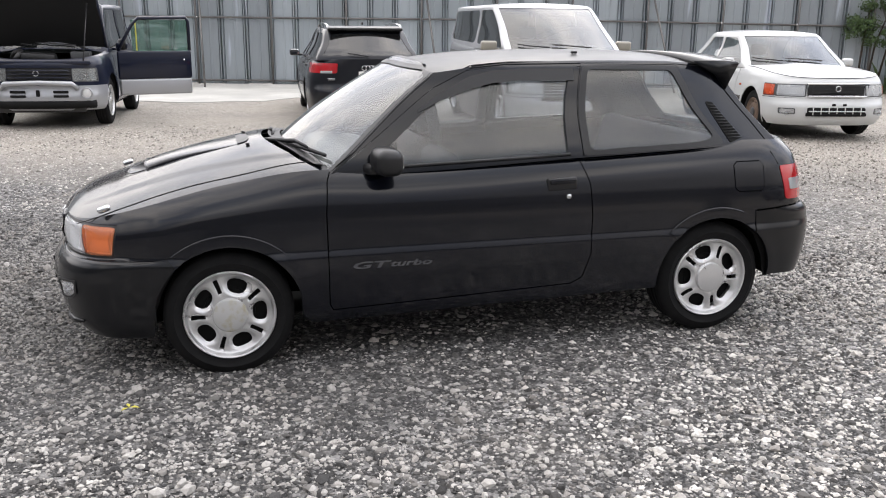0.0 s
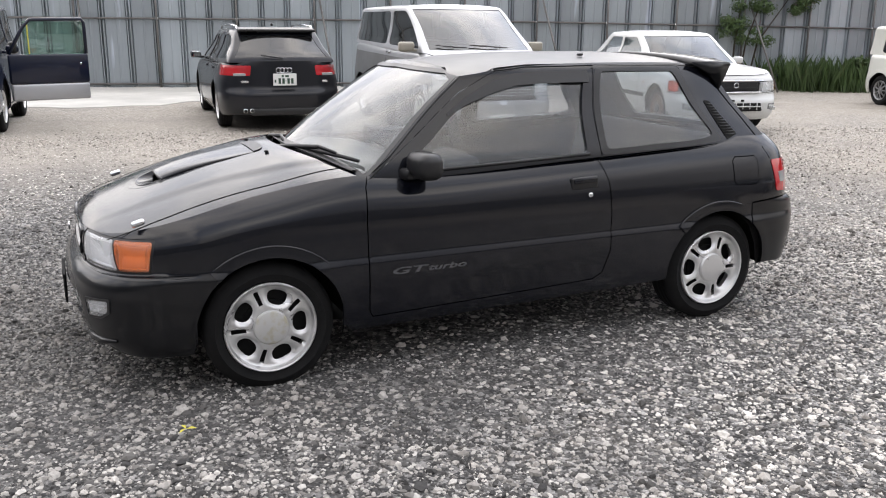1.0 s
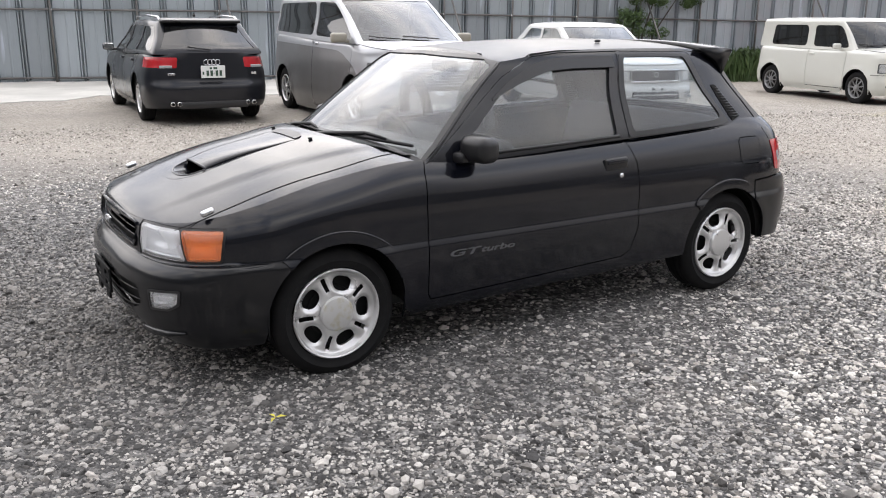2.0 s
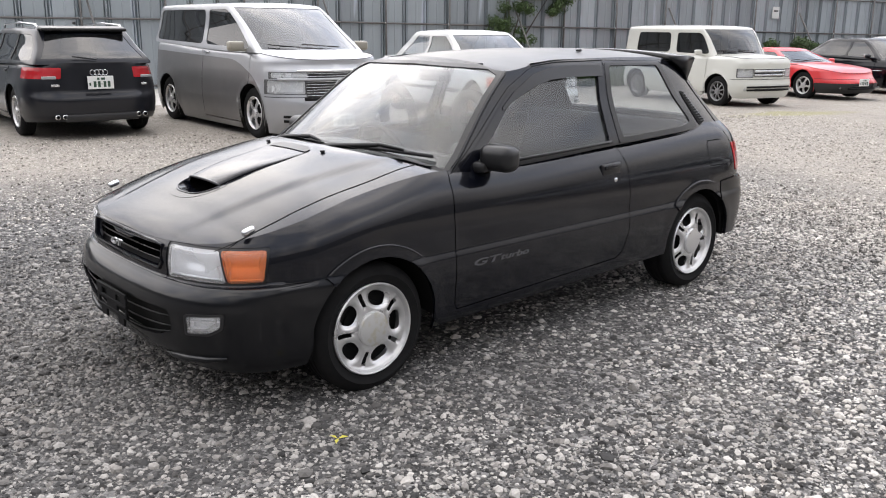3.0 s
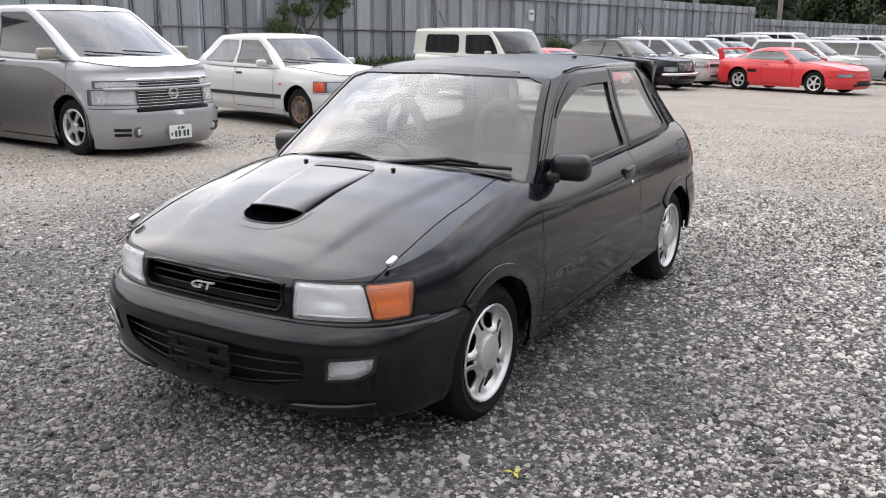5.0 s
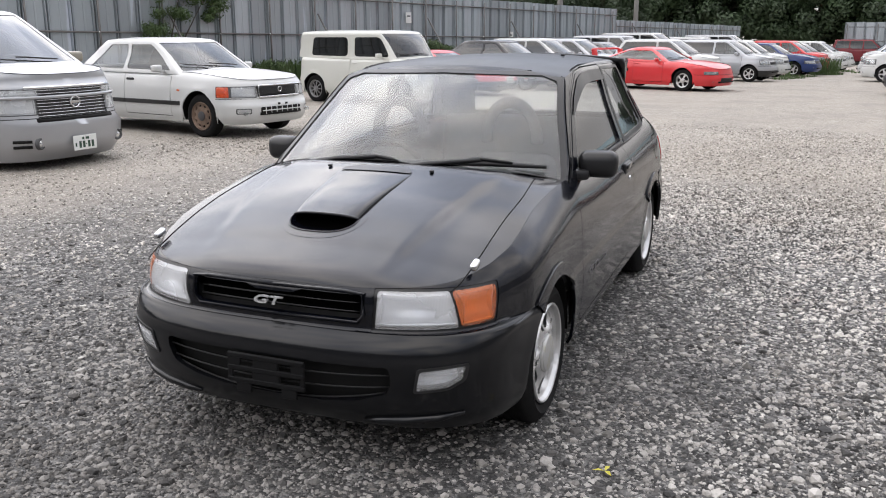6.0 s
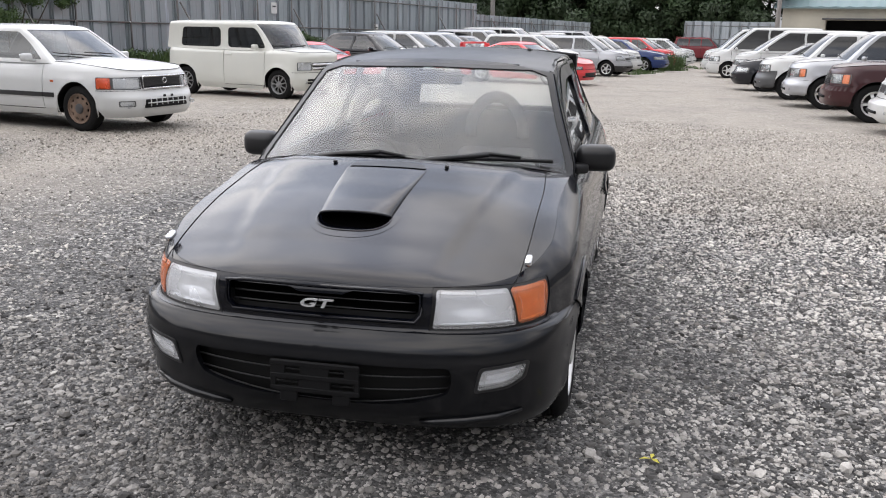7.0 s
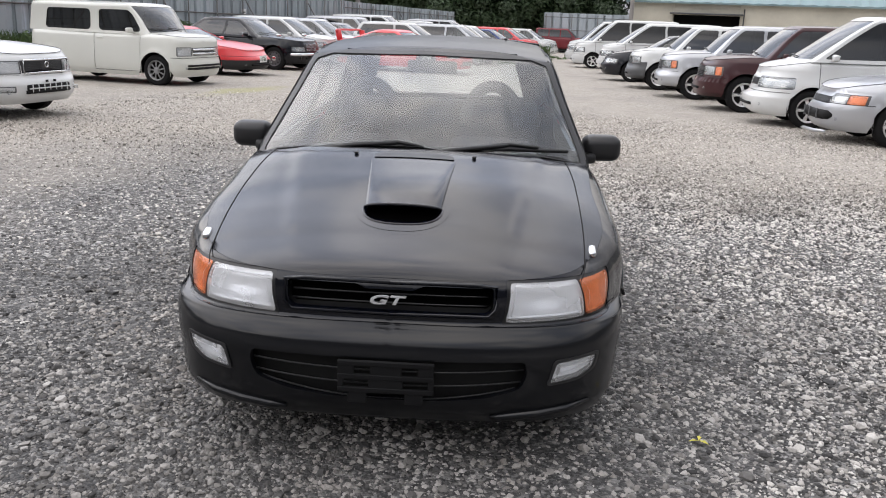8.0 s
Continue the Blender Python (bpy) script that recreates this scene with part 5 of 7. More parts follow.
for key, mt, lab, ow, deep_ in (("headlight", "lens_clear", "clear fluted headlight", hero, 0.045), ("indicator", "lens_amber", "amber corner lamp", hero, 0.03)):
    s = hp[key]
    # the reflector is a bowl behind the lens
    mid_y, mid_z = np.mean([p[1] for p in s.v]), np.mean([p[2] for p in s.v])
    bowl = [deep_ * (0.30 + 0.65 * math.exp(-((p[1] - mid_y) / 0.085) ** 2 - ((p[2] - mid_z - 0.01) / 0.040) ** 2)) for p in s.v]
    back = Shape().add([tuple(np.array(p) - d_ * np.array(q)) for p, q, d_ in zip(s.v, s.n, bowl)], s.f)
    for f in (lambda k: k, lambda k: k.mirrored()):
        lamp = part(key, f(back), M["reflector"], ow, lab)
        part("lens", f(s), M[mt], lamp)
fs = hp["fog_lamp"]
fb = Shape().add([tuple(np.array(p) - 0.02 * np.array(q)) for p, q in zip(fs.v, fs.n)], fs.f, fs.n)
for f in (lambda k: k, lambda k: k.mirrored()):
    fog = part("fog_lamp", f(fb), M["reflector"], front_bumper, "clear fog lamp")
    part("lens", f(fs), M["lens_clear"], fog).parent = front_bumper
# the sunk sheet behind the slats is black in place of shade
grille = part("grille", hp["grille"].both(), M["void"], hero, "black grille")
surround = [(0.0, 0.567), (0.352, 0.567), (0.380, 0.594), (0.391, 0.664), (0.318, 0.669), (0.0, 0.669)]
for f_ in (1, -1):
    part("grille_frame", tube([tuple(hull(ay(y), z) * np.array([1, f_, 1]) + np.array([-0.003, 0, 0])) for y, z in surround], 0.0075, 6), P_BODY, grille)
intake = part("lower_intake", hp["lower_intake"].both(), M["core"], front_bumper)


def front_bar(y1, z, out, radius, n=15, zc=0.0):
    """A bar across the front that follows its bow."""
    return tube([tuple(hull(ay(abs(y)), z) * np.array([1, 1 if y < 0 else -1, 1]) + np.array([-out, 0, zc * (y / y1) ** 2])) for y in np.linspace(-y1, y1, n)], radius, 6)


for z in (0.598, 0.628):
    part("slat", front_bar(0.355, z, -0.020, 0.003), M["trim_black"], grille)
for z, y1, zc in ((0.390, 0.455, 0.015), (0.339, 0.452, 0.022), (0.286, 0.448, 0.052)):
    part("slat", front_bar(y1, z, -0.008, 0.0026, 15, zc), M["trim_black"], front_bumper)
for sd in (-1, 1):
    part("lip", tube([tuple(hull(ay(y), z) * np.array([1, -sd, 1]) + np.array([-0.006, 0, 0])) for y, z in ((0.36, 0.226), (0.42, 0.230), (0.52, 0.238), (0.62, 0.250), (0.70, 0.266))], [0.006, 0.014, 0.016, 0.014, 0.006], 8), P_BUMP, front_bumper)
# plate bracket with its square openings
bracket = part("plate_bracket", box_bm(0.013, 0.304, 0.018, (-1.938, 0, 0.423), 0.003, 1), M["bracket"], front_bumper)
for z in (0.378, 0.334):
    part("bracket_bar", box_bm(0.013, 0.304, 0.018, (-1.938, 0, z), 0.003, 1), M["bracket"], front_bumper)
for y0, y1, z in ((-0.152, -0.100, 0.401), (-0.050, 0.050, 0.401), (0.100, 0.152, 0.401), (-0.152, -0.133, 0.356), (-0.055, 0.055, 0.356), (0.133, 0.152, 0.356), (-0.120, -0.060, 0.312), (0.060, 0.120, 0.312)):
    part("bracket_upright", box_bm(0.010, y1 - y0, 0.044, (-1.937, 0.5 * (y0 + y1), z), 0.003, 1), M["bracket"], front_bumper)

# inner shell and floor
inner = grid_shape(lambda q, t: tuple(hull(q, hull.clear(q, 0.26) + t * max(0.01, hull.zrim(q) - 0.06 - hull.clear(q, 0.26))) * np.array([0.975, 0.955, 1])), np.linspace(hull.q0, hull.q1, 90), [0, 0.3, 0.6, 1])
part("inner_shell", inner.both(), M["core"], hero)
# a lip behind the joint of bumper and wing
joint_lip = grid_shape(lambda q, t: tuple(hull(q, 0.516 + 0.040 * t) * np.array([0.997, 0.994, 1])), np.linspace(hull.q0, ax(-1.39), 90), np.linspace(0, 1, 9))
part("bumper_joint", joint_lip.both(), P_BUMP, hero)
part("underbody", cap([(x * 0.97, y * 0.94, 0.235) for x, y, z in hull.rim(hull.q0, hull.q1, 40)], 0.0, 4), M["core"], hero)

arch_liners(hero, hull, 0.80)

# bonnet with its scoop
HOOD_END = -0.755
hood_edge = [(x + 0.0015, y * 0.999, z + 0.0003) for x, y, z in hull.rim(hull.q0, ax(HOOD_END), 70)]


def hood_crease(x, y):
    """The raised middle of the bonnet, whose edges run back from the lamps."""
    yc = 0.36 + 0.16 * (x + 1.8)
    s_ = min(1.0, max(0.0, (yc + 0.03 - abs(y)) / 0.06))
    e_ = min(1.0, max(0.0, (x + 1.82) / 0.25)) * min(1.0, max(0.0, (-0.74 - x) / 0.12))
    return 0.007 * s_ * s_ * (3 - 2 * s_) * e_


bonnet_sh = cap(hood_edge, 0.080, 64, 0.19, 0.70)
bonnet_sh.v = [(x, y, z + hood_crease(x, y)) for x, y, z in bonnet_sh.v]
HOOD_PTS = np.array(bonnet_sh.v)


def in_bowl(p):
    """Whether a place lies in the opening under the scoop's mouth."""
    v = abs(p[1]) / 0.132
    return v < 1 and -1.488 - 0.100 * (1 - v ** 2.6) ** (1 / 2.6) < p[0] < -1.485


bonnet_sh.f = [f for f in bonnet_sh.f if not any(in_bowl(bonnet_sh.v[i]) for i in f)]
bonnet = part("bonnet", bonnet_sh, P_BODY, hero)


def hood_z(x, y):
    """Height of the bonnet, from a plane through its nearest vertices."""
    near = HOOD_PTS[np.argsort((HOOD_PTS[:, 0] - x) ** 2 + (HOOD_PTS[:, 1] - y) ** 2)[:9]]
    a_ = np.column_stack([near[:, 0] - x, near[:, 1] - y, np.ones(9)])
    return float(np.linalg.lstsq(a_, near[:, 2], rcond=None)[0][2])


def bow(v, p):
    return max(0.0, 1 - abs(v) ** p) ** (1 / p)


def scoop_pt(u, v):
    """Raised scoop: u 0..1 from its mouth to its tail, v -1..1 across."""
    x = -1.488 + 0.413 * u - 0.020 * bow(v, 2.4) * (1 - u)
    y = (0.134 + 0.032 * u) * v
    k = min(1.0, u * 5)
    e = (1 - k) * bow(v, 2.4) + k * bow(v, 4.0) ** 1.3
    return (x, y, hood_z(x, y) + (0.024 + 0.003 * k * (1 - u)) * (1 - u) ** 0.85 * e + 0.001)


scoop = part("hood_scoop", grid_shape(scoop_pt, np.linspace(0, 1, 20), np.sin(np.linspace(-1, 1, 41) * math.pi / 2)), P_BODY, bonnet)
across = np.sin(np.linspace(-1, 1, 31) * math.pi / 2)
top_line = [scoop_pt(0, v) for v in across]
low_line = [(-1.488 - 0.100 * bow(v, 2.6), 0.134 * v) for v in across]
low_line = [(x, y, hood_z(x, y) + 0.002) for x, y in low_line]
flange = [(-1.470 - 0.160 * bow(v, 2.4), 0.166 * v) for v in across]
flange = [(x, y, hood_z(x, y) + 0.0012) for x, y in flange]
n_ = len(across)


def strip(*lines):
    """A sheet through lines of equal length."""
    return Shape().add([p for q in lines for p in q], [(r * n_ + i, (r + 1) * n_ + i, (r + 1) * n_ + i + 1, r * n_ + i + 1) for r in range(len(lines) - 1) for i in range(n_ - 1)])


# the bowl ahead of the mouth falls away towards the back, in body colour; behind the lip, black sheets stand in for the
# shade inside
inner = [(-1.496 - 0.016 * bow(v, 2.4), 0.126 * v, hood_z(-1.496, 0.126 * v) - 0.038 * bow(v, 3.0)) for v in across]
edge_in = [tuple(0.90 * a_ + 0.10 * b_ for a_, b_ in zip(p, q)) for p, q in zip(low_line, inner)]
edge_in = [(x, y, z - 0.006 * bow(v, 3.0)) for (x, y, z), v in zip(edge_in, across)]
part("scoop_ring", strip(flange, low_line), P_BODY, bonnet)
part("scoop_lip", tube([(p[0] - 0.004, p[1] * 1.03, p[2] - 0.0025) for p in low_line], 0.0045, 8), P_BODY, bonnet)
part("scoop_bowl", strip(low_line, edge_in, inner), P_BODY, bonnet)
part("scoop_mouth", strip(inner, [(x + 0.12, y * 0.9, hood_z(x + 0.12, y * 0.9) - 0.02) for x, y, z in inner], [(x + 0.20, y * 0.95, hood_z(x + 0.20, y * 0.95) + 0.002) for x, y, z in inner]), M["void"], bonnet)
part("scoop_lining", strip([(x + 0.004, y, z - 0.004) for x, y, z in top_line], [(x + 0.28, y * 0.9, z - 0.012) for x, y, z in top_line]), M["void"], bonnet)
part("scoop_lip", tube([(p[0], p[1], p[2] - 0.002) for p in top_line], 0.006, 8), P_BODY, bonnet)
part("scoop_pad", grid_shape(lambda u, v: (-1.075 + (0.058 * u) * bow(v, 3.0), 0.158 * v, hood_z(-1.075 + (0.058 * u) * bow(v, 3.0), 0.158 * v) + 0.0045), np.linspace(0, 1, 5), across), M["trim_black"], bonnet)
for sd in (-1, 1):
    part("washer_nozzle", box_bm(0.020, 0.017, 0.012, (-1.03, sd * 0.235, hood_z(-1.03, 0.235) + 0.006), 0.006, 2), M["trim_black"], bonnet)
    # chrome bonnet-edge clips
    part("bonnet_clip", box_bm(0.055, 0.026, 0.026, (-1.645, sd * 0.648, 0.742), 0.011, 3, (0, -18, 0)), M["chrome"], hero, "chrome bonnet clip")
    # gap beside the bonnet
    pts = [(x, sd * float(smooth_interp(x, [(-1.765, 0.606), (-1.70, 0.622), (-1.45, 0.633), (-1.1, 0.632), (-0.8, 0.612)])), 0) for x in np.linspace(-1.765, -0.80, 30)]
    pts = [(x, y, hood_z(x, y) + 0.001) for x, y, _ in pts]
    part("shut_line", tube(pts, 0.0019, 5), M["core"], bonnet)

# cabin
house = House([(0.84, -0.745), (0.87, -0.705), (1.27, -0.225), (1.34, -0.10)],
              [(0.84, 1.645), (0.93, 1.552), (1.00, 1.482), (1.10, 1.388), (1.22, 1.300), (1.30, 1.235), (1.35, 1.18)],
              [(0.84, 0.245), (1.0, 0.235), (1.30, 0.12)], [(0.84, 0.11), (1.30, 0.09)],
              [(0.84, 0.728), (0.90, 0.716), (1.00, 0.678), (1.15, 0.617), (1.26, 0.576), (1.30, 0.556), (1.325, 0.53), (1.35, 0.49)],
              [(-1, 0.925), (-0.5, 0.915), (0, 0.862), (0.1, 0.858), (0.5, 0.895), (1, 0.925), (2, 0.93)],
              [(-1, 1.328), (-0.4, 1.318), (0, 1.280), (0.08, 1.297), (0.2, 1.316), (0.5, 1.327), (0.8, 1.322), (1, 1.302), (2, 1.325)])
sx = house.sx
door_out = rounded([sx(-0.655, 0.872), sx(0.455, 0.905), sx(0.495, 1.305), sx(0.15, 1.305), sx(-0.02, 1.288), sx(-0.21, 1.202)], 0.03)
door_glass = rounded([sx(-0.56, 0.883), sx(0.392, 0.915), sx(0.437, 1.262), sx(0.14, 1.276), sx(-0.05, 1.243), sx(-0.20, 1.172)], 0.03)
q_out = rounded([sx(0.470, 0.902), sx(1.12, 0.922), sx(1.225, 0.934), sx(1.012, 1.294), sx(0.512, 1.303)], 0.025)
q_glass = rounded([sx(0.505, 0.926), sx(1.08, 0.945), sx(1.172, 0.965), sx(0.975, 1.280), sx(0.538, 1.287)], 0.035)
KX = house.kx
reg = {
    "windscreen": (rounded([(-KX - 0.3, 0.936), house.fy(0.60, 0.905), house.fy(0.692, 0.880), house.fy(0.545, 1.262), house.fy(0.47, 1.288), (-KX - 0.3, 1.300)], 0.02), -0.004, 0.004),
    "windscreen_seal": (rounded([(-KX - 0.3, 0.918), house.fy(0.62, 0.888), house.fy(0.718, 0.864), house.fy(0.562, 1.275), house.fy(0.48, 1.304), (-KX - 0.3, 1.314)], 0.02), 0.001, 0.006),
    "door_glass": (door_glass, -0.010, 0.006),
    "door_frame": (door_out, 0.003, 0.02),
    "quarter_glass": (q_glass, -0.004, 0.006),
    "quarter_seal": (q_out, 0.002, 0.01),
    "vent": (rounded([sx(1.148, 1.130), sx(1.192, 1.124), sx(1.330, 0.957), sx(1.258, 0.934)], 0.012), 0.003, 0.01),
    "hatch_glass": (rounded([(2 * KX + 0.3, 0.955), house.ry(0.56, 0.955), house.ry(0.46, 1.25), (2 * KX + 0.3, 1.26)], 0.03), -0.002, 0.006),
    "gap_roof": (slit([sx(-0.675, 0.885), sx(-0.222, 1.212), sx(-0.03, 1.298), sx(0.14, 1.313), sx(0.508, 1.314), sx(0.470, 0.900)], 0.006), 0, 0),
}
cp = skin(house, house.outline(90), reg, 0.035)
part("cabin_shell", cp["base"].both(), P_BODY, hero)
lining = Shape().add([tuple(np.array(p) - 0.014 * np.array(q)) for p, q in zip(cp["base"].v, cp["base"].n)], [f[::-1] for f in cp["base"].f], [tuple(-c for c in q) for q in cp["base"].n])
part("cabin_lining", lining.both(), M["cabin_dark"], hero)
part("windscreen", cp["windscreen"].both(), M["glass_clear"], hero)
part("windscreen_seal", cp["windscreen_seal"].both(), M["trim_black"], hero)
part("hatch_glass", cp["hatch_glass"].both(), M["glass_clear"], hero)
for k in range(2):
    f = (lambda s: s) if k == 0 else (lambda s: s.mirrored())
    part("door_glass", f(cp["door_glass"]), M["glass_smoke"], h_doors[k])
    part("door_frame", f(cp["door_frame"]), P_BODY, h_doors[k])
    part("quarter_glass", f(cp["quarter_glass"]), M["glass_smoke"], hero)
    part("quarter_seal", f(cp["quarter_seal"]), M["trim_black"], hero)
    v = part("pillar_vent", f(cp["vent"]), M["core"], hero, "black slatted vent")
    sd = -1 if k == 0 else 1
    for i in range(12):
        z = 0.960 + i * 0.0138
        xa, xb = 1.152 + 0.55 * (1.130 - z), 1.188 + 0.84 * (1.124 - z)
        pts = [tuple(house(*sx(x, z)) * np.array([1, -sd, 1]) + np.array([0, sd * 0.006, 0])) for x in (xa, xb)]
        part("slat", tube(pts, 0.0034, 4), M["trim_black"], v)
    # rain visor over the door glass
    line = [(-0.30, 1.118), (-0.20, 1.185), (-0.05, 1.258), (0.06, 1.283), (0.2, 1.291), (0.46, 1.290)]
    vis = Shape()
    for x, z in line:
        p = house(*sx(x, z)) * np.array([1, -sd, 1])
        dv = min(1.0, (x + 0.32) / 0.22)
        vis.v += [tuple(p + np.array([0, sd * 0.006, 0.004])), tuple(p + np.array([0.0, sd * (0.010 + 0.024 * dv), -0.004 - 0.046 * dv]))]
    vis.f = [(2 * i, 2 * i + 1, 2 * i + 3, 2 * i + 2) for i in range(len(line) - 1)]
    vis.n = [(0.0, 0.0, 0.0)] * len(vis.v)
    part("rain_visor", vis, M["visor"], h_doors[k], "smoked rain visor")
    # belt moulding, handle, lock
    pts = [tuple(house(*sx(x, z)) * np.array([1, -sd, 1]) + np.array([0, sd * 0.004, 0])) for x, z in ((-0.55, 0.880), (-0.1, 0.896), (0.40, 0.913))]
    part("belt_seal", tube(pts, 0.009, 6), M["trim_black"], h_doors[k])
    y = abs(float(hull(0.35, 0.785)[1]))
    hb = box_bm(0.146, 0.022, 0.060, (0.347, sd * (y - 0.0005), 0.785), 0.011, 3, (0, -2, 0))
    hd = part("door_handle", hb, M["trim_black"], h_doors[k])
    part("handle_grip", box_bm(0.125, 0.014, 0.022, (0.347, sd * (y + 0.011), 0.797), 0.006, 2, (0, -2, 0)), P_BODY, hd)
    part("door_lock", lathe([(0.0005, -0.006), (0.010, -0.006), (0.013, -0.002), (0.013, 0.006)], 16).moved(pose(0.377, sd * abs(float(hull(0.377, 0.727)[1])), 0.727, 0, 0, 0 if sd < 0 else 180)), M["chrome"], h_doors[k])
    # mirror
    mb = box_bm(0.115, 0.175, 0.118, (-0.475, sd * 0.800, 0.922), 0.042, 4, (0, 0, sd * -8))
    for vv in mb.verts:
        vv.co.z += 0.04 * (-0.475 - vv.co.x) * 0.5
    box_bm(0.11, 0.10, 0.05, (-0.51, sd * 0.715, 0.880), 0.018, 2, (0, 0, sd * -20), mb)
    mir = part("door_mirror", mb, M["trim_black"], h_doors[k], "black mirror housing")
    part("mirror_glass", box_bm(0.004, 0.100, 0.055, (-0.4185, sd * 0.800, 0.924), 0.001, 1, (0, 0, sd * -8)), M["mirror"], mir)
roof_edge = house.rim(70)
part("roof", cap(roof_edge, 0.050, 22), M["roof_paint"], hero, "faded black roof")
part("headliner", cap([(x, y * 0.965, z - 0.022) for x, y, z in house.rim(40)], 0.045, 8), M["cabin_grey"], hero)
part("antenna_base", box_bm(0.030, 0.022, 0.014, (0.56, -0.36, 1.359), 0.006, 2), M["plastic"], hero)
# hatch seam down the rear pillar to the lamps
for sd in (-1, 1):
    seam = [house(*sx(x, z)) * np.array([1, -sd, 1]) + np.array([0.001, sd * 0.0005, 0]) for x, z in ((1.275, 1.185), (1.34, 1.105), (1.405, 1.029), (1.470, 0.945))]
    seam += [hull(ax(x), z) * np.array([1, -sd, 1]) for x, z in ((1.515, 0.885), (1.537, 0.830))]
    part("hatch_seam", tube([tuple(p) for p in seam], 0.0028, 5), M["core"], hero)
# roof spoiler: its ends turn down beside the hatch glass
sp = Shape()
for y in list(np.linspace(-0.578, -0.40, 9)) + list(np.linspace(-0.36, 0.36, 13)) + list(np.linspace(0.40, 0.578, 9)):
    e = min(1.0, max(0.0, (abs(y) - 0.43) / 0.13))
    e = e * e * (3 - 2 * e)
    zt, xt = 1.350 - 0.030 * (y / 0.578) ** 2, 1.392 - 0.045 * (y / 0.578) ** 2
    sp.v += [(x, y, z) for x, z in ((1.10, zt), (1.25, zt + 0.002), (xt - 0.012, zt - 0.004), (xt, zt - 0.014), (xt - 0.010, zt - 0.032), (xt - 0.035 - 0.030 * e, zt - 0.045 - 0.095 * e), (1.20 + 0.03 * e, zt - 0.050 - 0.02 * e))]
k_ = len(sp.v) // 7
sp.f = [(i * 7 + j, (i + 1) * 7 + j, (i + 1) * 7 + (j + 1) % 7, i * 7 + (j + 1) % 7) for i in range(k_ - 1) for j in range(7)] + [tuple(range(7)), tuple(range(7 * k_ - 7, 7 * k_))[::-1]]
sp.n = [(0.0, 0.0, 0.0)] * len(sp.v)
part("roof_spoiler", sp, M["bumper_black"], hero)

# interior
part("dashboard", box_bm(0.40, 1.12, 0.28, (-0.52, 0, 0.755), 0.09, 3, (0, 6, 0)), M["plastic"], hero)
for y in (-0.30, 0.30):
    st = part("seat", seat_bm(0.48, 0.585), M["cabin"], hero)
    st.matrix_local = pose(0.22, y, 0.27, 0, 0, 90)
    # headrest: an open arch on the backrest
    arch = [(0.125 * math.cos(t) * (1.0 if abs(math.cos(t)) < 0.9 else 1.03), 0.385 + 0.02 * math.sin(t), 0.715 + 0.170 * math.sin(t)) for t in np.linspace(-0.15, math.pi + 0.15, 21)]
    part("headrest", tube(arch, 0.029, 10), M["cabin"], st)
bench = part("rear_bench", box_bm(0.42, 1.22, 0.20, (0.95, 0, 0.45), 0.05, 3), M["cabin"], hero)
part("rear_backrest", box_bm(0.14, 1.20, 0.52, (1.18, 0, 0.70), 0.05, 3, (0, 16, 0)), M["cabin"], hero)
part("cabin_floor", box_bm(2.1, 1.3, 0.05, (0.4, 0, 0.30), 0.01, 1), M["core"], hero)
wheel_pts = [(0.19 * math.cos(t), 0.19 * math.sin(t), 0) for t in np.linspace(0, 2 * math.pi, 40)[:-1]]
sw = part("steering_wheel", tube(wheel_pts, 0.015, 8, True), M["plastic"], hero)
sw.matrix_local = pose(-0.26, 0.31, 0.795, 0, 65, 0)
part("wheel_hub", box_bm(0.16, 0.12, 0.05, (0, 0, -0.02), 0.02, 2), M["plastic"], sw)
part("wheel_spoke", box_bm(0.03, 0.35, 0.02, (0.02, 0, -0.01), 0.006, 2), M["plastic"], sw)
part("inner_mirror", box_bm(0.03, 0.24, 0.06, (-0.16, 0.0, 1.235), 0.02, 3), M["plastic"], hero)

# cowl and wipers
cowl = grid_shape(lambda u, v: (-0.915 + 0.150 * v ** 2 + 0.06 * u, 0.64 * v, hood_z(-0.84, 0.64 * v) + 0.003 - 0.006 * u), np.linspace(0, 1, 4), np.linspace(-1, 1, 25))
part("cowl_grille", cowl, M["plastic"], hero)
def on_screen(y, up, out=0.028):
    """A place just off the windscreen, a little above its lower edge."""
    z = 0.902 + up
    p = house(*house.fy(abs(y), z))
    return (p[0] - out, y, z + out * 0.6)


for base, joint, tip, heel in ((0.41, 0.09, -0.14, 0.38), (0.00, -0.37, -0.63, -0.03)):
    wp = part("wiper", tube([on_screen(heel, 0.020, 0.020), on_screen(joint, 0.034, 0.022), on_screen(tip, 0.018, 0.020)], [0.008, 0.012, 0.008], 6), M["trim_black"], hero)
    part("wiper_arm", tube([on_screen(base, -0.002, 0.036), on_screen(0.6 * base + 0.4 * joint, 0.020, 0.042), on_screen(joint, 0.042, 0.034)], [0.016, 0.013, 0.009], 6), M["trim_black"], wp)
    part("wiper_bow", tube([on_screen(0.5 * (heel + joint), 0.032, 0.032), on_screen(joint, 0.046, 0.034), on_screen(0.5 * (tip + joint), 0.032, 0.032)], [0.006, 0.009, 0.006], 6), M["trim_black"], wp)
    part("wiper_pivot", lathe([(0.0005, 0.012), (0.014, 0.010), (0.018, 0.0), (0.018, -0.02)], 14, axis="z").moved(pose(*on_screen(base, -0.006, 0.036))), M["plastic"], wp)

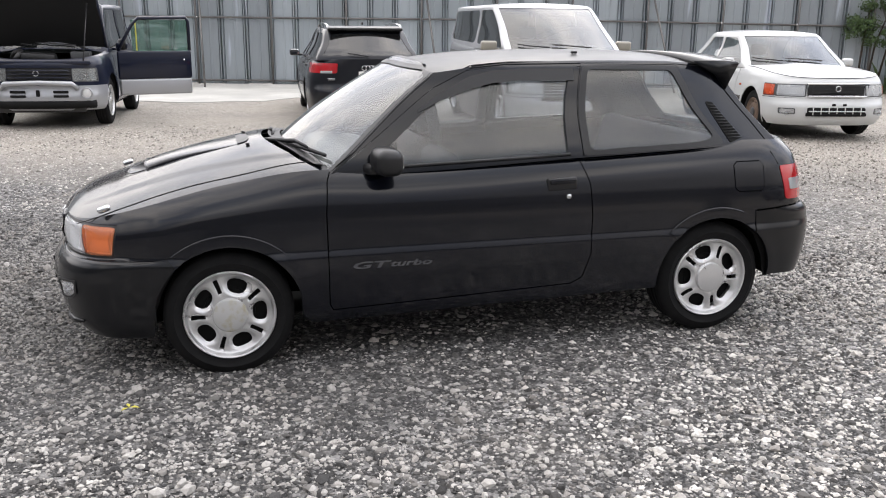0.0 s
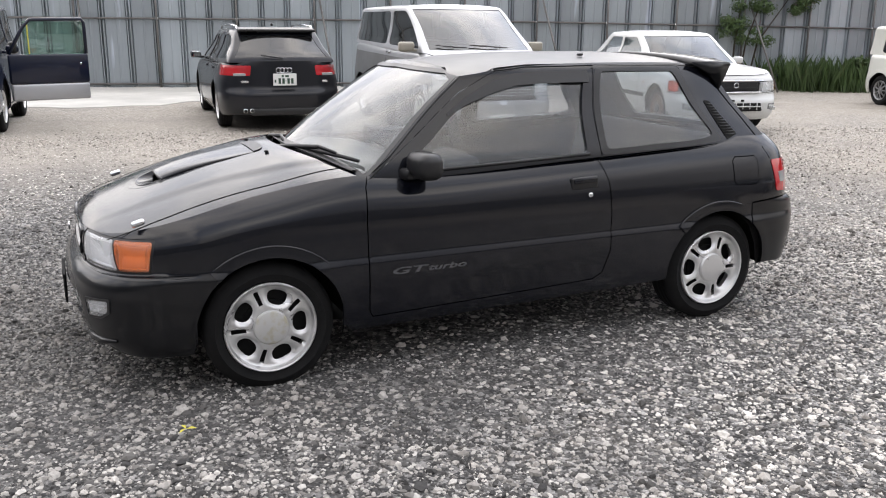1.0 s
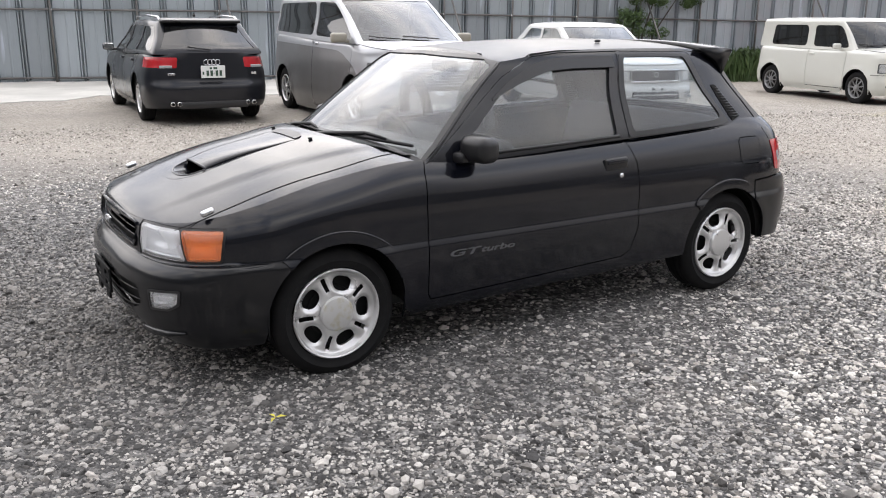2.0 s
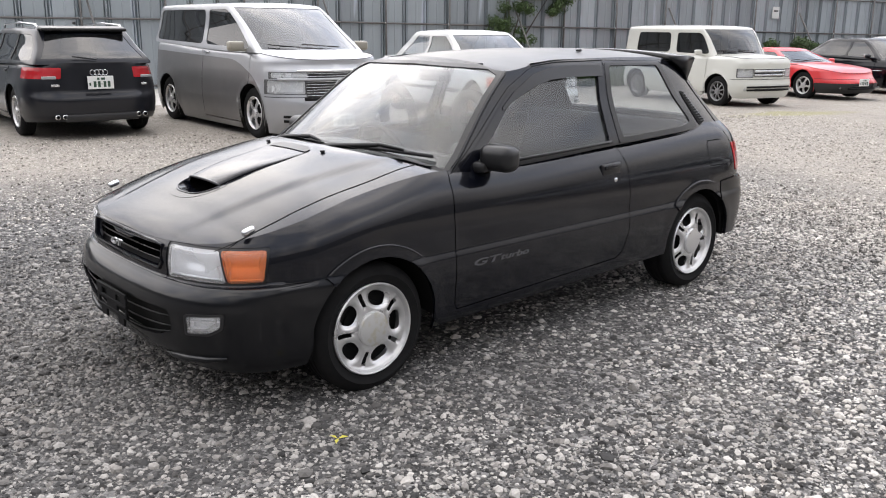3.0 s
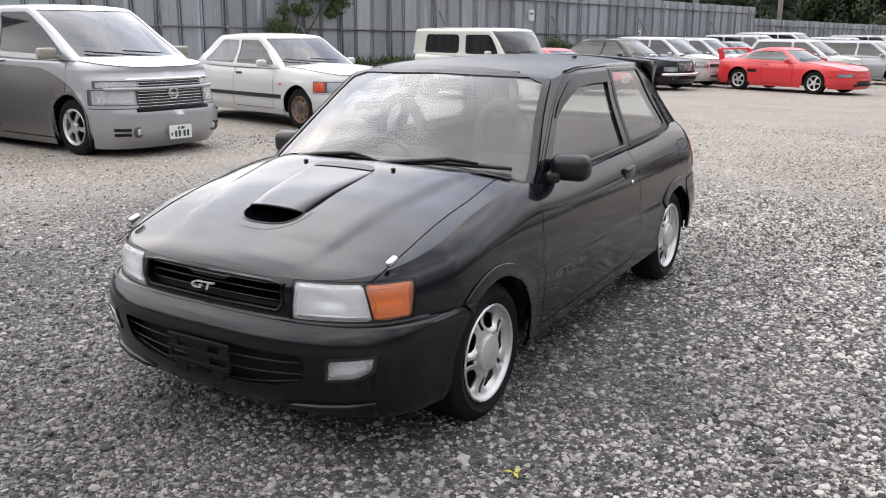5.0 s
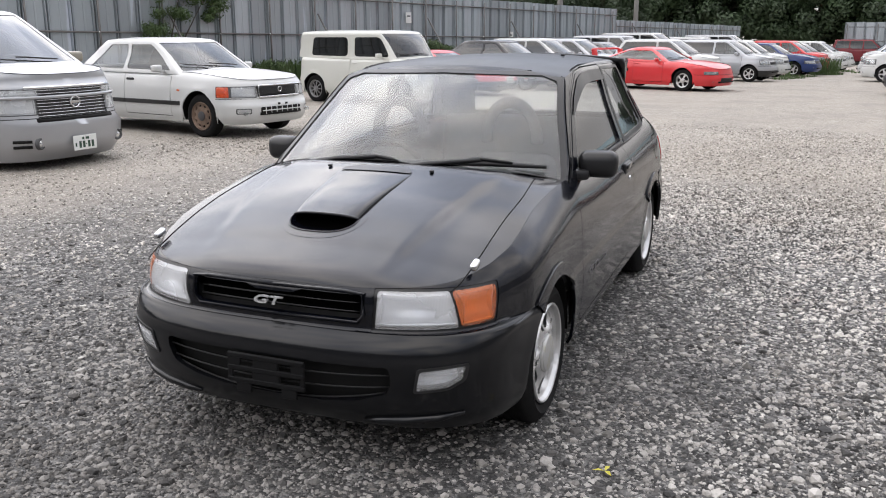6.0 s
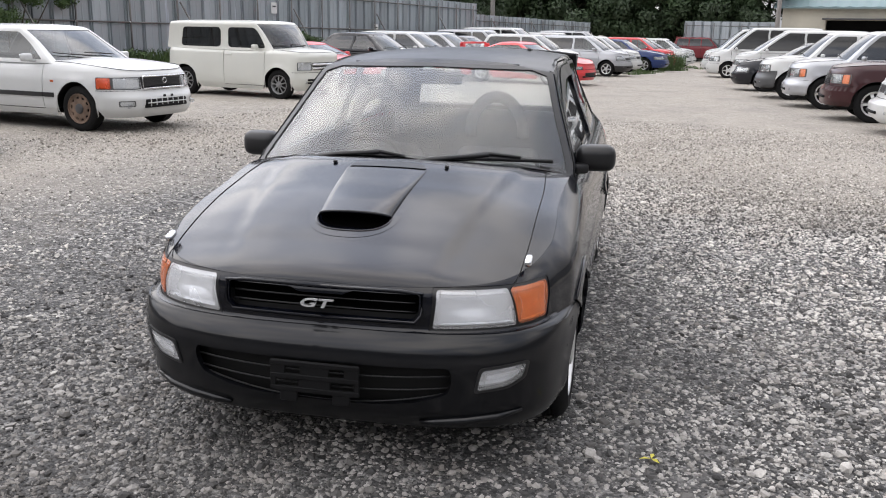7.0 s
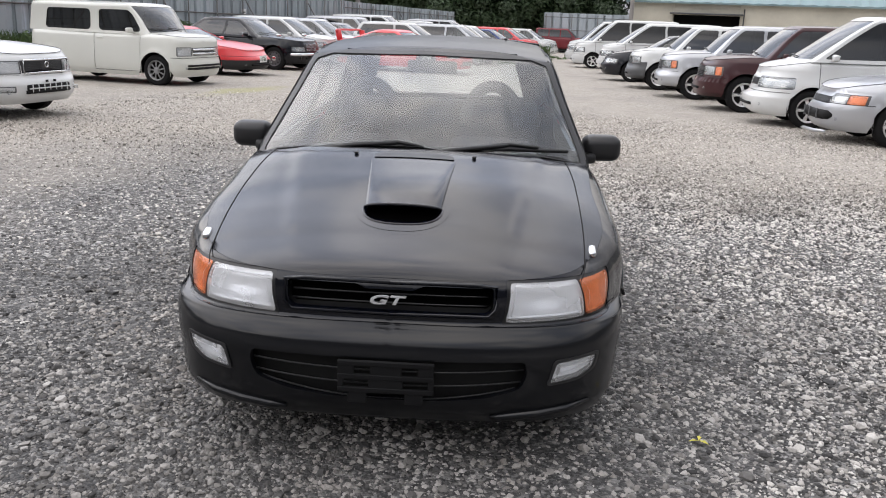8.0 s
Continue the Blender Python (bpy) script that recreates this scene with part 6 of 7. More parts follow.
# lettering
def lettering(name, text, size, m, mat, parent, depth=0.003, shear=0.0, stretch=1.0):
    cu = bpy.data.curves.new(name, "FONT")
    cu.body, cu.size, cu.extrude, cu.align_x, cu.align_y, cu.shear = text, size, depth, "CENTER", "CENTER", shear
    cu.offset = size * 0.02
    ob = bpy.data.objects.new("tmp_text", cu)
    scene.collection.objects.link(ob)
    me = bpy.data.meshes.new_from_object(ob.evaluated_get(bpy.context.evaluated_depsgraph_get()))
    bpy.data.objects.remove(ob)
    for v in me.vertices:
        v.co.x *= stretch
    me.materials.clear()
    me.materials.append(mat)
    o = new(name, me)
    o.parent = parent
    o.matrix_local = m
    return o


lettering("grille_badge", "GT", 0.040, pose(-1.895, 0.012, 0.619, 90, 0, -90), M["badge"], grille, 0.004, 0.25, 2.0)
for k, sd in ((0, -1), (1, 1)):
    y = sd * (abs(float(hull(-0.45, 0.467)[1])) + 0.001)
    rot = 0 if sd < 0 else 180
    lettering("door_lettering", "GT", 0.041, pose(-0.562 if sd < 0 else -0.35, y, 0.469, 90, 0, rot), M["decal"], h_doors[k], 0.001, 0.25, 2.9)
    lettering("door_lettering", "turbo", 0.036, pose(-0.375 if sd < 0 else -0.54, y, 0.469, 90, 0, rot), M["decal"], h_doors[k], 0.001, 0.25, 2.3)
hero_wheels = add_wheels(hero, (-1.163, 1.158), 0.778, RW, 0.197, 0.18, "twin5")
# a yellow stain on the near front hub cap
stained, sn, sl, sb = shader("stained_hub_cap", (0.55, 0.55, 0.54), 0.4, 0.4)
sl.new(mix(sn, sl, to_range(sn, sl, noise_tex(sn, sl, coords(sn, sl), 22, 5), 0.50, 0.66, 0, 0.5), (0.56, 0.56, 0.55), (0.40, 0.34, 0.13)), sb.inputs["Base Color"])
for o in hero_wheels[0].children:
    if o.name.startswith("hub_cap"):
        o.data = o.data.copy()
        o.data.materials.clear()
        o.data.materials.append(stained)


# ---- parked cars round the lot ----
van, van_hull, van_house = parked_car("minivan", on_ground(1.30, 13.60, (0.203, -0.979)), "silver and grey two-tone minivan with chrome grille", "minivan", M["silver_paint"],
           -2.40, 2.40, 0.90, 0.945, (-1.66, 1.11), (1.14, 1.22), 1.755, -1.52, -0.50, 2.05, 2.26, 0.71, (-1.48, 1.47), 0.335, "five", None, 0.10, (0.12, ),
           ((0.50, 0.87, 0.62, 0.785, "clear"), (0.46, 0.85, 0.815, 0.885, "clear")), (0.49, 0.58, 0.89, 9, M["chrome"]), two_tone=(1.02, M["grey_paint"]), mirror_mat=worn("beige_mirror", (0.32, 0.30, 0.25), 0.35), win_round=0.07, pillar=0.06, slot=False, nose=0.17, nf=3.0, front_glass_side="glass_dark", mirror_size=(0.12, 0.22, 0.13), plates=(((-2.425, 0.05, 0.28), -90),), handle_mat=M["chrome"], lamp_back="reflector")
taxi, taxi_hull, taxi_house = parked_car("saloon_car", on_ground(5.13, 14.07, (0.06, -1)), "white saloon with black side strips and rusty steel wheels", "car", M["white_paint"],
           -2.30, 2.38, 0.845, 0.80, (-1.05, 0.94), (0.93, 0.95), 1.405, -0.95, -0.22, 0.92, 1.50, 0.60, (-1.45, 1.335), 0.315, "steel", 0.96, 0.21, (0.25, ),
           ((0.42, 0.745, 0.60, 0.745, "clear"), (0.765, 0.83, 0.60, 0.745, "orange"), (0.56, 0.72, 0.37, 0.43, "clear")), (0.40, 0.60, 0.76, 8), belt_trim=(0.46, 0.52), glass_rear="glass_smoke", handle_mat=M["plastic"], rear_margin=0.30, nose=0.09, lamp_back="reflector")
box_van, box_hull, box_house = parked_car("boxy_minivan", on_ground(11.93, 15.70, (0.02, -1)), "cream white boxy compact minivan with dark glass", "minivan", M["cream_paint"],
           -1.95, 1.95, 0.835, 0.97, (-1.15, 1.03), (1.03, 1.05), 1.61, -1.05, -0.62, 1.74, 1.85, 0.73, (-1.28, 1.30), 0.31, "multi_dark", None, 0.19, (0.17, ),
           ((0.45, 0.76, 0.62, 0.78, "clear"), ), (0.42, 0.62, 0.78, 4, M["chrome"]), nr=5, nf=4, win_top=0.12, win_round=0.09, pillar=0.10, house_taper=0.03, rear_margin=0.42, front_margin=0.07, front_glass_side="glass_dark", lamp_back="reflector")
estate, est_hull, est_house = parked_car("estate_car", on_ground(-1.51, 14.85, (-0.2, 0.98)), "black estate car with chrome roof rails", "car", M["audi_paint"],
           -2.30, 2.20, 0.885, 0.72, (-1.15, 0.93), (0.93, 0.98), 1.40, -0.95, -0.15, 1.55, 2.02, 0.60, (-1.40, 1.25), 0.32, "multi", None, 0.19, (0.1, 1.0),
           ((0.45, 0.8, 0.6, 0.72, "clear"), ), (0.4, 0.35, 0.7, 6), rear_lamps=((0.48, 0.87, 0.78, 0.92), ), plates=(((2.222, 0, 0.73), 90),))
suv, suv_hull, suv_house = parked_car("off_roader", on_ground(-5.92, 13.96, (0.18, -0.98)), "navy off-roader with silver bumpers and raised bonnet", "suv", M["navy_paint"],
           -1.85, 1.80, 0.84, 0.93, (-0.95, 1.05), (1.05, 1.10), 1.72, -0.85, -0.45, 1.55, 1.70, 0.64, (-1.12, 1.16), 0.345, "five", None, 0.27, (0.35, ),
           ((0.44, 0.74, 0.66, 0.83, "clear"), ), (0.42, 0.68, 0.84, 5), M["silver_paint"], 0.60, hood=False)

SEDAN = dict(xf=-2.25, xr=2.25, w=0.85, z_nose=0.70, cowl=(-1.0, 0.93), belt=(0.92, 0.97), zr=1.39, a_base=-0.85, a_top=-0.10, c_top=1.05, c_base=1.55, wr=0.58, wheels=(-1.32, 1.33), R=0.31,
             nose=0.11, nf=2.9, deck=0.98, pillars=(0.25, ), lamps=((0.42, 0.80, 0.56, 0.68, "clear"), ), grille=(0.38, 0.56, 0.66, 4), rear_lamps=((0.45, 0.82, 0.68, 0.85), ), step=0.09, seats=False)
HATCH = dict(xf=-2.0, xr=1.95, w=0.84, z_nose=0.78, cowl=(-1.15, 0.97), belt=(0.96, 1.02), zr=1.50, a_base=-1.05, a_top=-0.25, c_top=1.45, c_base=1.78, wr=0.62, wheels=(-1.25, 1.25), R=0.30, nose=0.12, nf=2.9,
             pillars=(0.15, ), lamps=((0.42, 0.78, 0.62, 0.78, "clear"), ), grille=(0.36, 0.62, 0.72, 3), rear_lamps=((0.5, 0.82, 0.75, 0.95), ), step=0.09, seats=False)
VAN = dict(xf=-2.25, xr=2.25, w=0.85, z_nose=0.88, cowl=(-1.50, 1.07), belt=(1.10, 1.14), zr=1.80, a_base=-1.38, a_top=-0.42, nose=0.13, nf=2.9, front_glass_side="glass_dark", c_top=1.95, c_base=2.15, wr=0.68, wheels=(-1.36, 1.36), R=0.315,
           pillars=(0.1, 1.1), lamps=((0.44, 0.82, 0.66, 0.84, "clear"), ), grille=(0.42, 0.66, 0.80, 4), rear_lamps=((0.62, 0.82, 0.8, 1.1), ), step=0.09, seats=False)
JEEP = dict(xf=-2.1, xr=2.1, w=0.86, z_nose=0.93, cowl=(-1.0, 1.06), belt=(1.05, 1.10), zr=1.66, a_base=-0.88, a_top=-0.28, c_top=1.85, c_base=2.0, wr=0.64, wheels=(-1.25, 1.25), R=0.35,
            pillars=(0.2, 1.0), lamps=((0.44, 0.76, 0.68, 0.86, "clear"), ), grille=(0.42, 0.66, 0.86, 6), rear_lamps=((0.6, 0.82, 0.8, 1.0), ), sill=0.30, bump_z=0.55, step=0.09, seats=False, nose=0.10, nf=3.0, front_glass_side="glass_dark")
COUPE = dict(xf=-2.25, xr=2.25, w=0.92, z_nose=0.62, cowl=(-0.85, 0.86), belt=(0.85, 0.92), zr=1.24, a_base=-0.70, a_top=0.05, c_top=0.75, c_base=1.55, wr=0.55, wheels=(-1.25, 1.22), R=0.32,
             deck=0.93, lamps=((0.45, 0.80, 0.50, 0.58, "clear"), ), grille=(0.35, 0.28, 0.40, 3), sill=0.17, bump_z=0.42, step=0.08, seats=False, nf=2.8, doors=(0.45, ))


def lot_car(kind, name, x, y, heading, label, category, mat, **more):
    spec = dict(kind)
    spec.update(more)
    return parked_car(name, on_ground(x, y, heading), label, category, M[mat], **spec)


NORTH = (0.0, -1.0)
wedge = lot_car(COUPE, "sports_car", 16.0, 16.95, NORTH, "low red wedge-shaped sports car", "car", "red_paint", z_nose=0.56, zr=1.14, cowl=(-0.75, 0.80), belt=(0.80, 0.86), deck=0.87, nose=0.14, lower=M["plastic"], lower_z=0.40, lamps=(), plates=(((-2.26, 0, 0.42), -90),))
limo = lot_car(SEDAN, "limousine", 19.65, 17.35, NORTH, "black formal saloon with chrome bumper and trim", "car", "black_paint", xf=-2.30, xr=2.7, w=0.92, z_nose=0.80, zr=1.43, wheels=(-1.43, 1.43), R=0.335, rim="disc", c_base=1.7, grille=(0.36, 0.56, 0.78, 8, M["chrome"]))
coupe = lot_car(COUPE, "sports_coupe", 22.5, 13.3, (-0.12, -0.99), "red sports coupe with a tall rear wing", "car", "red_paint")
ROW = [
    (HATCH, "hatchback_car", 22.3, 17.6, "white compact hatchback in the row", "car", "white_paint", {}),
    (HATCH, "hatchback_car", 24.8, 17.7, "silver hatchback in the row", "car", "silver_paint", {}),
    (SEDAN, "saloon_car", 27.3, 17.8, "dark grey saloon in the row", "car", "grey_paint", {}),
    (HATCH, "hatchback_car", 27.2, 15.1, "white compact hatchback with dark glass", "car", "white_paint", dict(front_glass_side="glass_dark")),
    (HATCH, "estate_car", 30.2, 14.1, "silver estate car with a black lower bumper", "car", "silver_paint", dict(xr=2.3, c_top=1.7, c_base=2.1, lower=M["plastic"], lower_z=0.42)),
    (HATCH, "hatchback_car", 33.6, 14.6, "white hatchback between parked cars", "car", "white_paint", {}),
    (SEDAN, "saloon_car", 37.0, 14.5, "dark blue saloon in the row", "car", "blue_paint", {}),
    (HATCH, "hatchback_car", 40.4, 14.7, "red hatchback in the far row", "car", "red_paint", {}),
    (SEDAN, "saloon_car", 43.4, 14.9, "white saloon in the far row", "car", "white_paint", {}),
    (HATCH, "hatchback_car", 46.5, 15.0, "white hatchback at the row's far end", "car", "white_paint", {}),
    (JEEP, "off_roader", 30.4, 18.6, "silver off-roader near the hoarding", "suv", "silver_paint", {}),
    (VAN, "minivan", 33.6, 18.8, "white minivan near the hoarding", "minivan", "white_paint", {}),
    (HATCH, "hatchback_car", 36.8, 18.8, "red hatchback near the hoarding", "car", "red_paint", {}),
    (JEEP, "off_roader", 40.0, 18.9, "white off-roader near the hoarding", "suv", "white_paint", {}),
    (VAN, "minivan", 43.5, 18.9, "silver minivan near the hoarding", "minivan", "silver_paint", {}),
]
for kind, nm, x, y, lab, cat, mt, more in ROW:
    lot_car(kind, nm, x, y, (0.02, -1), lab, cat, mt, group="cars in the hoarding row", **more)
lot_car(JEEP, "off_roader", 59.5, 15.2, (0.2, -0.98), "dark red off-roader parked alone", "suv", "wine_paint", z_nose=0.98)
SOUTH = (-0.17, 0.98)
evo = lot_car(SEDAN, "saloon_car", 10.12, -0.18, (-0.2, 0.98), "silver saloon with a damaged front bumper", "car", "silver_paint", lamps=((0.40, 0.66, 0.58, 0.70, "clear"), (0.67, 0.80, 0.58, 0.70, "amber")), group="cars in the open row")
lot_car(VAN, "minivan", 12.26, 0.74, SOUTH, "white minivan with alloy wheels", "minivan", "white_paint", group="cars in the open row", lower=M["white_paint"], lower_z=0.5, z_nose=0.83, cowl=(-1.42, 1.07), nose=0.16, grille=(0.27, 0.66, 0.78, 4), lamps=((0.30, 0.84, 0.64, 0.81, "clear"), ))
lot_car(JEEP, "off_roader", 14.85, 1.85, SOUTH, "dark red off-roader in the open row", "suv", "maroon_paint", group="cars in the open row", lamps=((0.42, 0.72, 0.70, 0.86, "clear"), (0.73, 0.80, 0.70, 0.86, "amber")), bump_z=0.58, lower=M["maroon_paint"], lower_z=0.56)
lot_car(JEEP, "off_roader", 17.9, 2.9, SOUTH, "silver off-roader in the open row", "suv", "silver_paint", group="cars in the open row", lamps=((0.42, 0.72, 0.70, 0.86, "clear"), (0.73, 0.80, 0.70, 0.86, "amber")), lower=M["silver_paint"], lower_z=0.56)
lot_car(JEEP, "off_roader", 20.85, 3.95, SOUTH, "white off-roader with dark grey bumpers", "suv", "white_paint", group="cars in the open row", lower=M["grey_plastic"], lower_z=0.72, rim="six")
lot_car(SEDAN, "saloon_car", 24.3, 5.0, SOUTH, "black saloon beside the white off-roader", "car", "audi_paint", group="cars in the open row")
lot_car(VAN, "minivan", 28.6, 5.8, SOUTH, "white minivan in the open row", "minivan", "white_paint", group="cars in the open row")
lot_car(VAN, "minivan", 33.5, 7.6, SOUTH, "white van at the open row's end", "minivan", "white_paint", group="cars in the open row", zr=1.95)
lot_car(VAN, "minivan", 38.5, 8.8, SOUTH, "white van far down the row", "minivan", "white_paint", group="cars in the open row", zr=1.95)


# ---- what sets the nearer parked cars apart ----
def body_box(parent, name, size, at, mat, bevel=0.02, rot=(0, 0, 0), label="", segs=2):
    return part(name, box_bm(*size, at, bevel, segs, rot), mat, parent, label)


def ring_badge(parent, at, r, mat, rz=-90, rings=1, gap=0.0, bar=False):
    """A plain ring emblem, or a row of rings, that looks along the car."""
    for i in range(rings):
        y = (i - (rings - 1) / 2) * gap
        pts = [(r * math.cos(t), r * math.sin(t), 0) for t in np.linspace(0, 2 * math.pi, 21)[:-1]]
        o = part("emblem", tube(pts, r * 0.16, 6, True), mat, parent)
        o.matrix_local = pose(at[0], at[1] + y, at[2], 90, 0, rz)
        if bar:
            part("emblem_bar", box_bm(r * 2.5, r * 0.5, 0.008, (0, 0, 0), 0.002, 1), mat, o)


# off-roader: raised bonnet, engine bay, open door, bumper detail
part("raised_bonnet", grid_shape(lambda u, v: (-0.97 - 0.30 * u - 0.03 * math.sin(3.1 * u), 0.76 * v * (1 - 0.06 * u), 1.10 + 0.80 * u + 0.03 * (1 - v * v)), np.linspace(0, 1, 9), np.linspace(-1, 1, 13)), M["core"], suv, "raised bonnet with a dark underside")
for sd in (-1, 1):
    part("bonnet_edge", tube([(-0.97, sd * 0.77, 1.10), (-1.28, sd * 0.73, 1.90)], 0.018, 6), M["navy_paint"], suv)
part("bonnet_edge", tube([(-1.285, -0.73, 1.905), (-1.285, 0, 1.93), (-1.285, 0.73, 1.905)], 0.018, 6), M["navy_paint"], suv)
part("bonnet_stay", tube([(-1.72, -0.58, 0.93), (-1.25, -0.60, 1.72)], 0.008, 6), M["plastic"], suv)
body_box(suv, "engine_bay", (0.75, 1.30, 0.10), (-1.33, 0, 0.86), M["core"])
body_box(suv, "engine_cover", (0.34, 0.46, 0.14), (-1.30, 0.10, 0.96), M["plastic"], 0.04, (4, 0, 8))
body_box(suv, "battery", (0.18, 0.26, 0.16), (-1.32, -0.48, 0.97), M["grey_plastic"], 0.015)
part("air_hose", tube([(-1.55, 0.35, 0.95), (-1.40, 0.30, 1.05), (-1.25, 0.42, 1.03), (-1.15, 0.50, 0.95)], 0.035, 8), M["plastic"], suv)
body_box(suv, "radiator_support", (0.06, 1.36, 0.05), (-1.74, 0, 0.91), M["navy_paint"], 0.015)
for sd in (-1, 1):
    part("fog_lamp", lathe([(0.0005, -0.012), (0.055, -0.008), (0.066, 0.0), (0.07, 0.02)], 20).moved(pose(-1.85, sd * 0.62, 0.50, 0, 0, -90)), M["reflector"], suv)
    part("fog_ring", tube([(-1.868, sd * 0.62 + 0.072 * math.cos(t), 0.50 + 0.072 * math.sin(t)) for t in np.linspace(0, 6.2832, 21)[:-1]], 0.012, 6, True), M["silver_paint"], suv)
    for z in (0.52, 0.46):
        body_box(suv, "bumper_slot", (0.02, 0.20, 0.035), (-1.868, sd * 0.28, z), M["core"], 0.012)
body_box(suv, "bumper_slot", (0.02, 0.05, 0.09), (-1.868, 0.02, 0.50), M["core"], 0.012)
part("bumper_hoop", tube([(-1.84, -0.50, 0.56), (-1.89, -0.44, 0.63), (-1.90, 0, 0.645), (-1.89, 0.44, 0.63), (-1.84, 0.50, 0.56)], 0.035, 8), M["silver_paint"], suv)
body_box(suv, "skid_plate", (0.12, 1.15, 0.14), (-1.74, 0, 0.30), M["plastic"], 0.03)
part("valance", tube([tuple(suv_hull(suv_hull.at_y(abs(y)), 0.345) * np.array([1, 1 if y < 0 else -1, 1]) + np.array([0.02, 0, 0])) for y in np.linspace(-0.70, 0.70, 15)], 0.062, 8), M["core"], suv)
for z in (0.71, 0.76, 0.81):
    part("grille_bar", tube([(-1.835, -0.40, z), (-1.845, 0, z), (-1.835, 0.40, z)], 0.008, 6), M["navy_paint"], suv)
ring_badge(suv, (-1.84, 0.03, 0.77), 0.035, M["badge"])
# the open door stands out from the flank, hinged at its front edge
odoor = empty("open_door")
odoor.parent = suv
odoor.matrix_local = pose(-0.72, -0.86, 0.0, 0, 0, -68)
part("door_panel", box_bm(1.12, 0.07, 0.42, (0.56, 0, 0.83), 0.03, 3), M["navy_paint"], odoor, "navy door panel")
part("door_base", box_bm(1.10, 0.075, 0.24, (0.56, 0, 0.50), 0.03, 3), M["silver_paint"], odoor, "silver door base")
part("door_glass", box_bm(0.86, 0.008, 0.46, (0.66, 0, 1.27), 0.003, 1), M["glass_green"], odoor)
part("window_frame", tube([(0.02, 0, 1.04), (0.24, 0, 1.42), (0.34, 0, 1.52), (1.06, 0, 1.54), (1.10, 0, 1.48), (1.10, 0, 1.04)], 0.026, 8), M["navy_paint"], odoor)
part("window_strip", box_bm(0.02, 0.012, 0.44, (0.30, 0, 1.25), 0.003, 1), worn("yellow_strip", (0.55, 0.52, 0.08), 0.5), odoor)
part("door_mirror", box_bm(0.10, 0.22, 0.17, (0.12, 0.16, 1.13), 0.05, 3), M["trim_black"], odoor)
part("door_lock", lathe([(0.0005, -0.006), (0.014, -0.004), (0.016, 0.006)], 12).moved(pose(1.0, -0.038, 0.90, 0, 0, 0)), M["chrome"], odoor)

# estate car: rails, spoiler, rear fittings
for sd in (-1, 1):
    part("roof_rail", tube([(-0.25, sd * 0.56, 1.405), (-0.15, sd * 0.565, 1.455), (0.7, sd * 0.56, 1.475), (1.45, sd * 0.545, 1.45), (1.58, sd * 0.54, 1.395)], 0.016, 8), M["chrome"], estate)
    for k in (0.47, 0.56):
        part("tail_pipe", lathe([(0.024, -0.01), (0.030, -0.01), (0.030, 0.10), (0.022, 0.10)], 16).moved(pose(2.20, sd * k, 0.30, 0, 0, 90)), M["chrome"], estate)
    part("reversing_lens", box_bm(0.012, 0.17, 0.035, (2.165, sd * 0.62, 0.80), 0.004, 1, (0, 0, sd * 14)), M["clear_lens"], estate)
part("roof_spoiler", box_bm(0.22, 1.10, 0.045, (1.63, 0, 1.405), 0.02, 3, (0, 8, 0)), M["trim_black"], estate)
part("rear_diffuser", box_bm(0.05, 0.95, 0.10, (2.185, 0, 0.28), 0.02, 2), M["plastic"], estate)
part("rear_wiper", tube([(2.13, 0.0, 1.02), (2.10, -0.30, 1.06)], 0.010, 6), M["trim_black"], estate)
part("aerial_fin", box_bm(0.08, 0.03, 0.04, (1.25, 0, 1.475), 0.012, 2), M["trim_black"], estate)
ring_badge(estate, (2.175, 0, 0.855), 0.034, M["chrome"], 90, 4, 0.052)
for y, w_ in ((-0.55, 0.10), (0.58, 0.07)):
    part("model_badge", box_bm(0.006, w_, 0.03, (2.172, y, 0.70), 0.002, 1), M["chrome"], estate)

# minivan: emblem, bumper lamps, sill line
ring_badge(van, (float(van_hull(van_hull.q0, 0.73)[0]) - 0.012, 0, 0.73), 0.062, M["chrome"], -90, 1, 0, True)
part("chrome_brow", tube([tuple(van_hull(van_hull.at_y(abs(y)), 0.905) * np.array([1, 1 if y < 0 else -1, 1]) + np.array([-0.012, 0, 0])) for y in np.linspace(-0.60, 0.60, 13)], 0.018, 6), M["chrome"], van)
part("chrome_bar", tube([tuple(van_hull(van_hull.at_y(abs(y)), 0.800) * np.array([1, 1 if y < 0 else -1, 1]) + np.array([-0.012, 0, 0])) for y in np.linspace(-0.80, 0.80, 15)], 0.02, 6), M["silver_paint"], van)
for sd in (-1, 1):
    for z in (0.335, 0.275):
        part("bumper_slot", tube([tuple(van_hull(van_hull.at_y(y), z) * np.array([1, -sd, 1]) + np.array([-0.002, 0, 0])) for y in (0.64, 0.71, 0.78)], 0.018, 6), M["core"], van)
    p = van_hull(van_hull.at_y(0.56), 0.305)
    at = pose(float(p[0]), sd * abs(float(p[1])), 0.305, 0, 0, -90 + sd * 14)
    fog = part("fog_lamp", lathe([(0.040, 0.004), (0.046, -0.010), (0.060, -0.012), (0.066, 0.0), (0.068, 0.03)], 20).moved(at), M["grey_plastic"], van)
    part("lens", lathe([(0.0005, -0.008), (0.024, -0.006), (0.041, 0.004)], 20).moved(at), M["chrome"], fog)
part("bumper_intake", tube([tuple(van_hull(van_hull.at_y(abs(y)), 0.545) * np.array([1, 1 if y < 0 else -1, 1]) + np.array([0.004, 0, 0])) for y in np.linspace(-0.52, 0.52, 13)], 0.03, 6), M["core"], van)

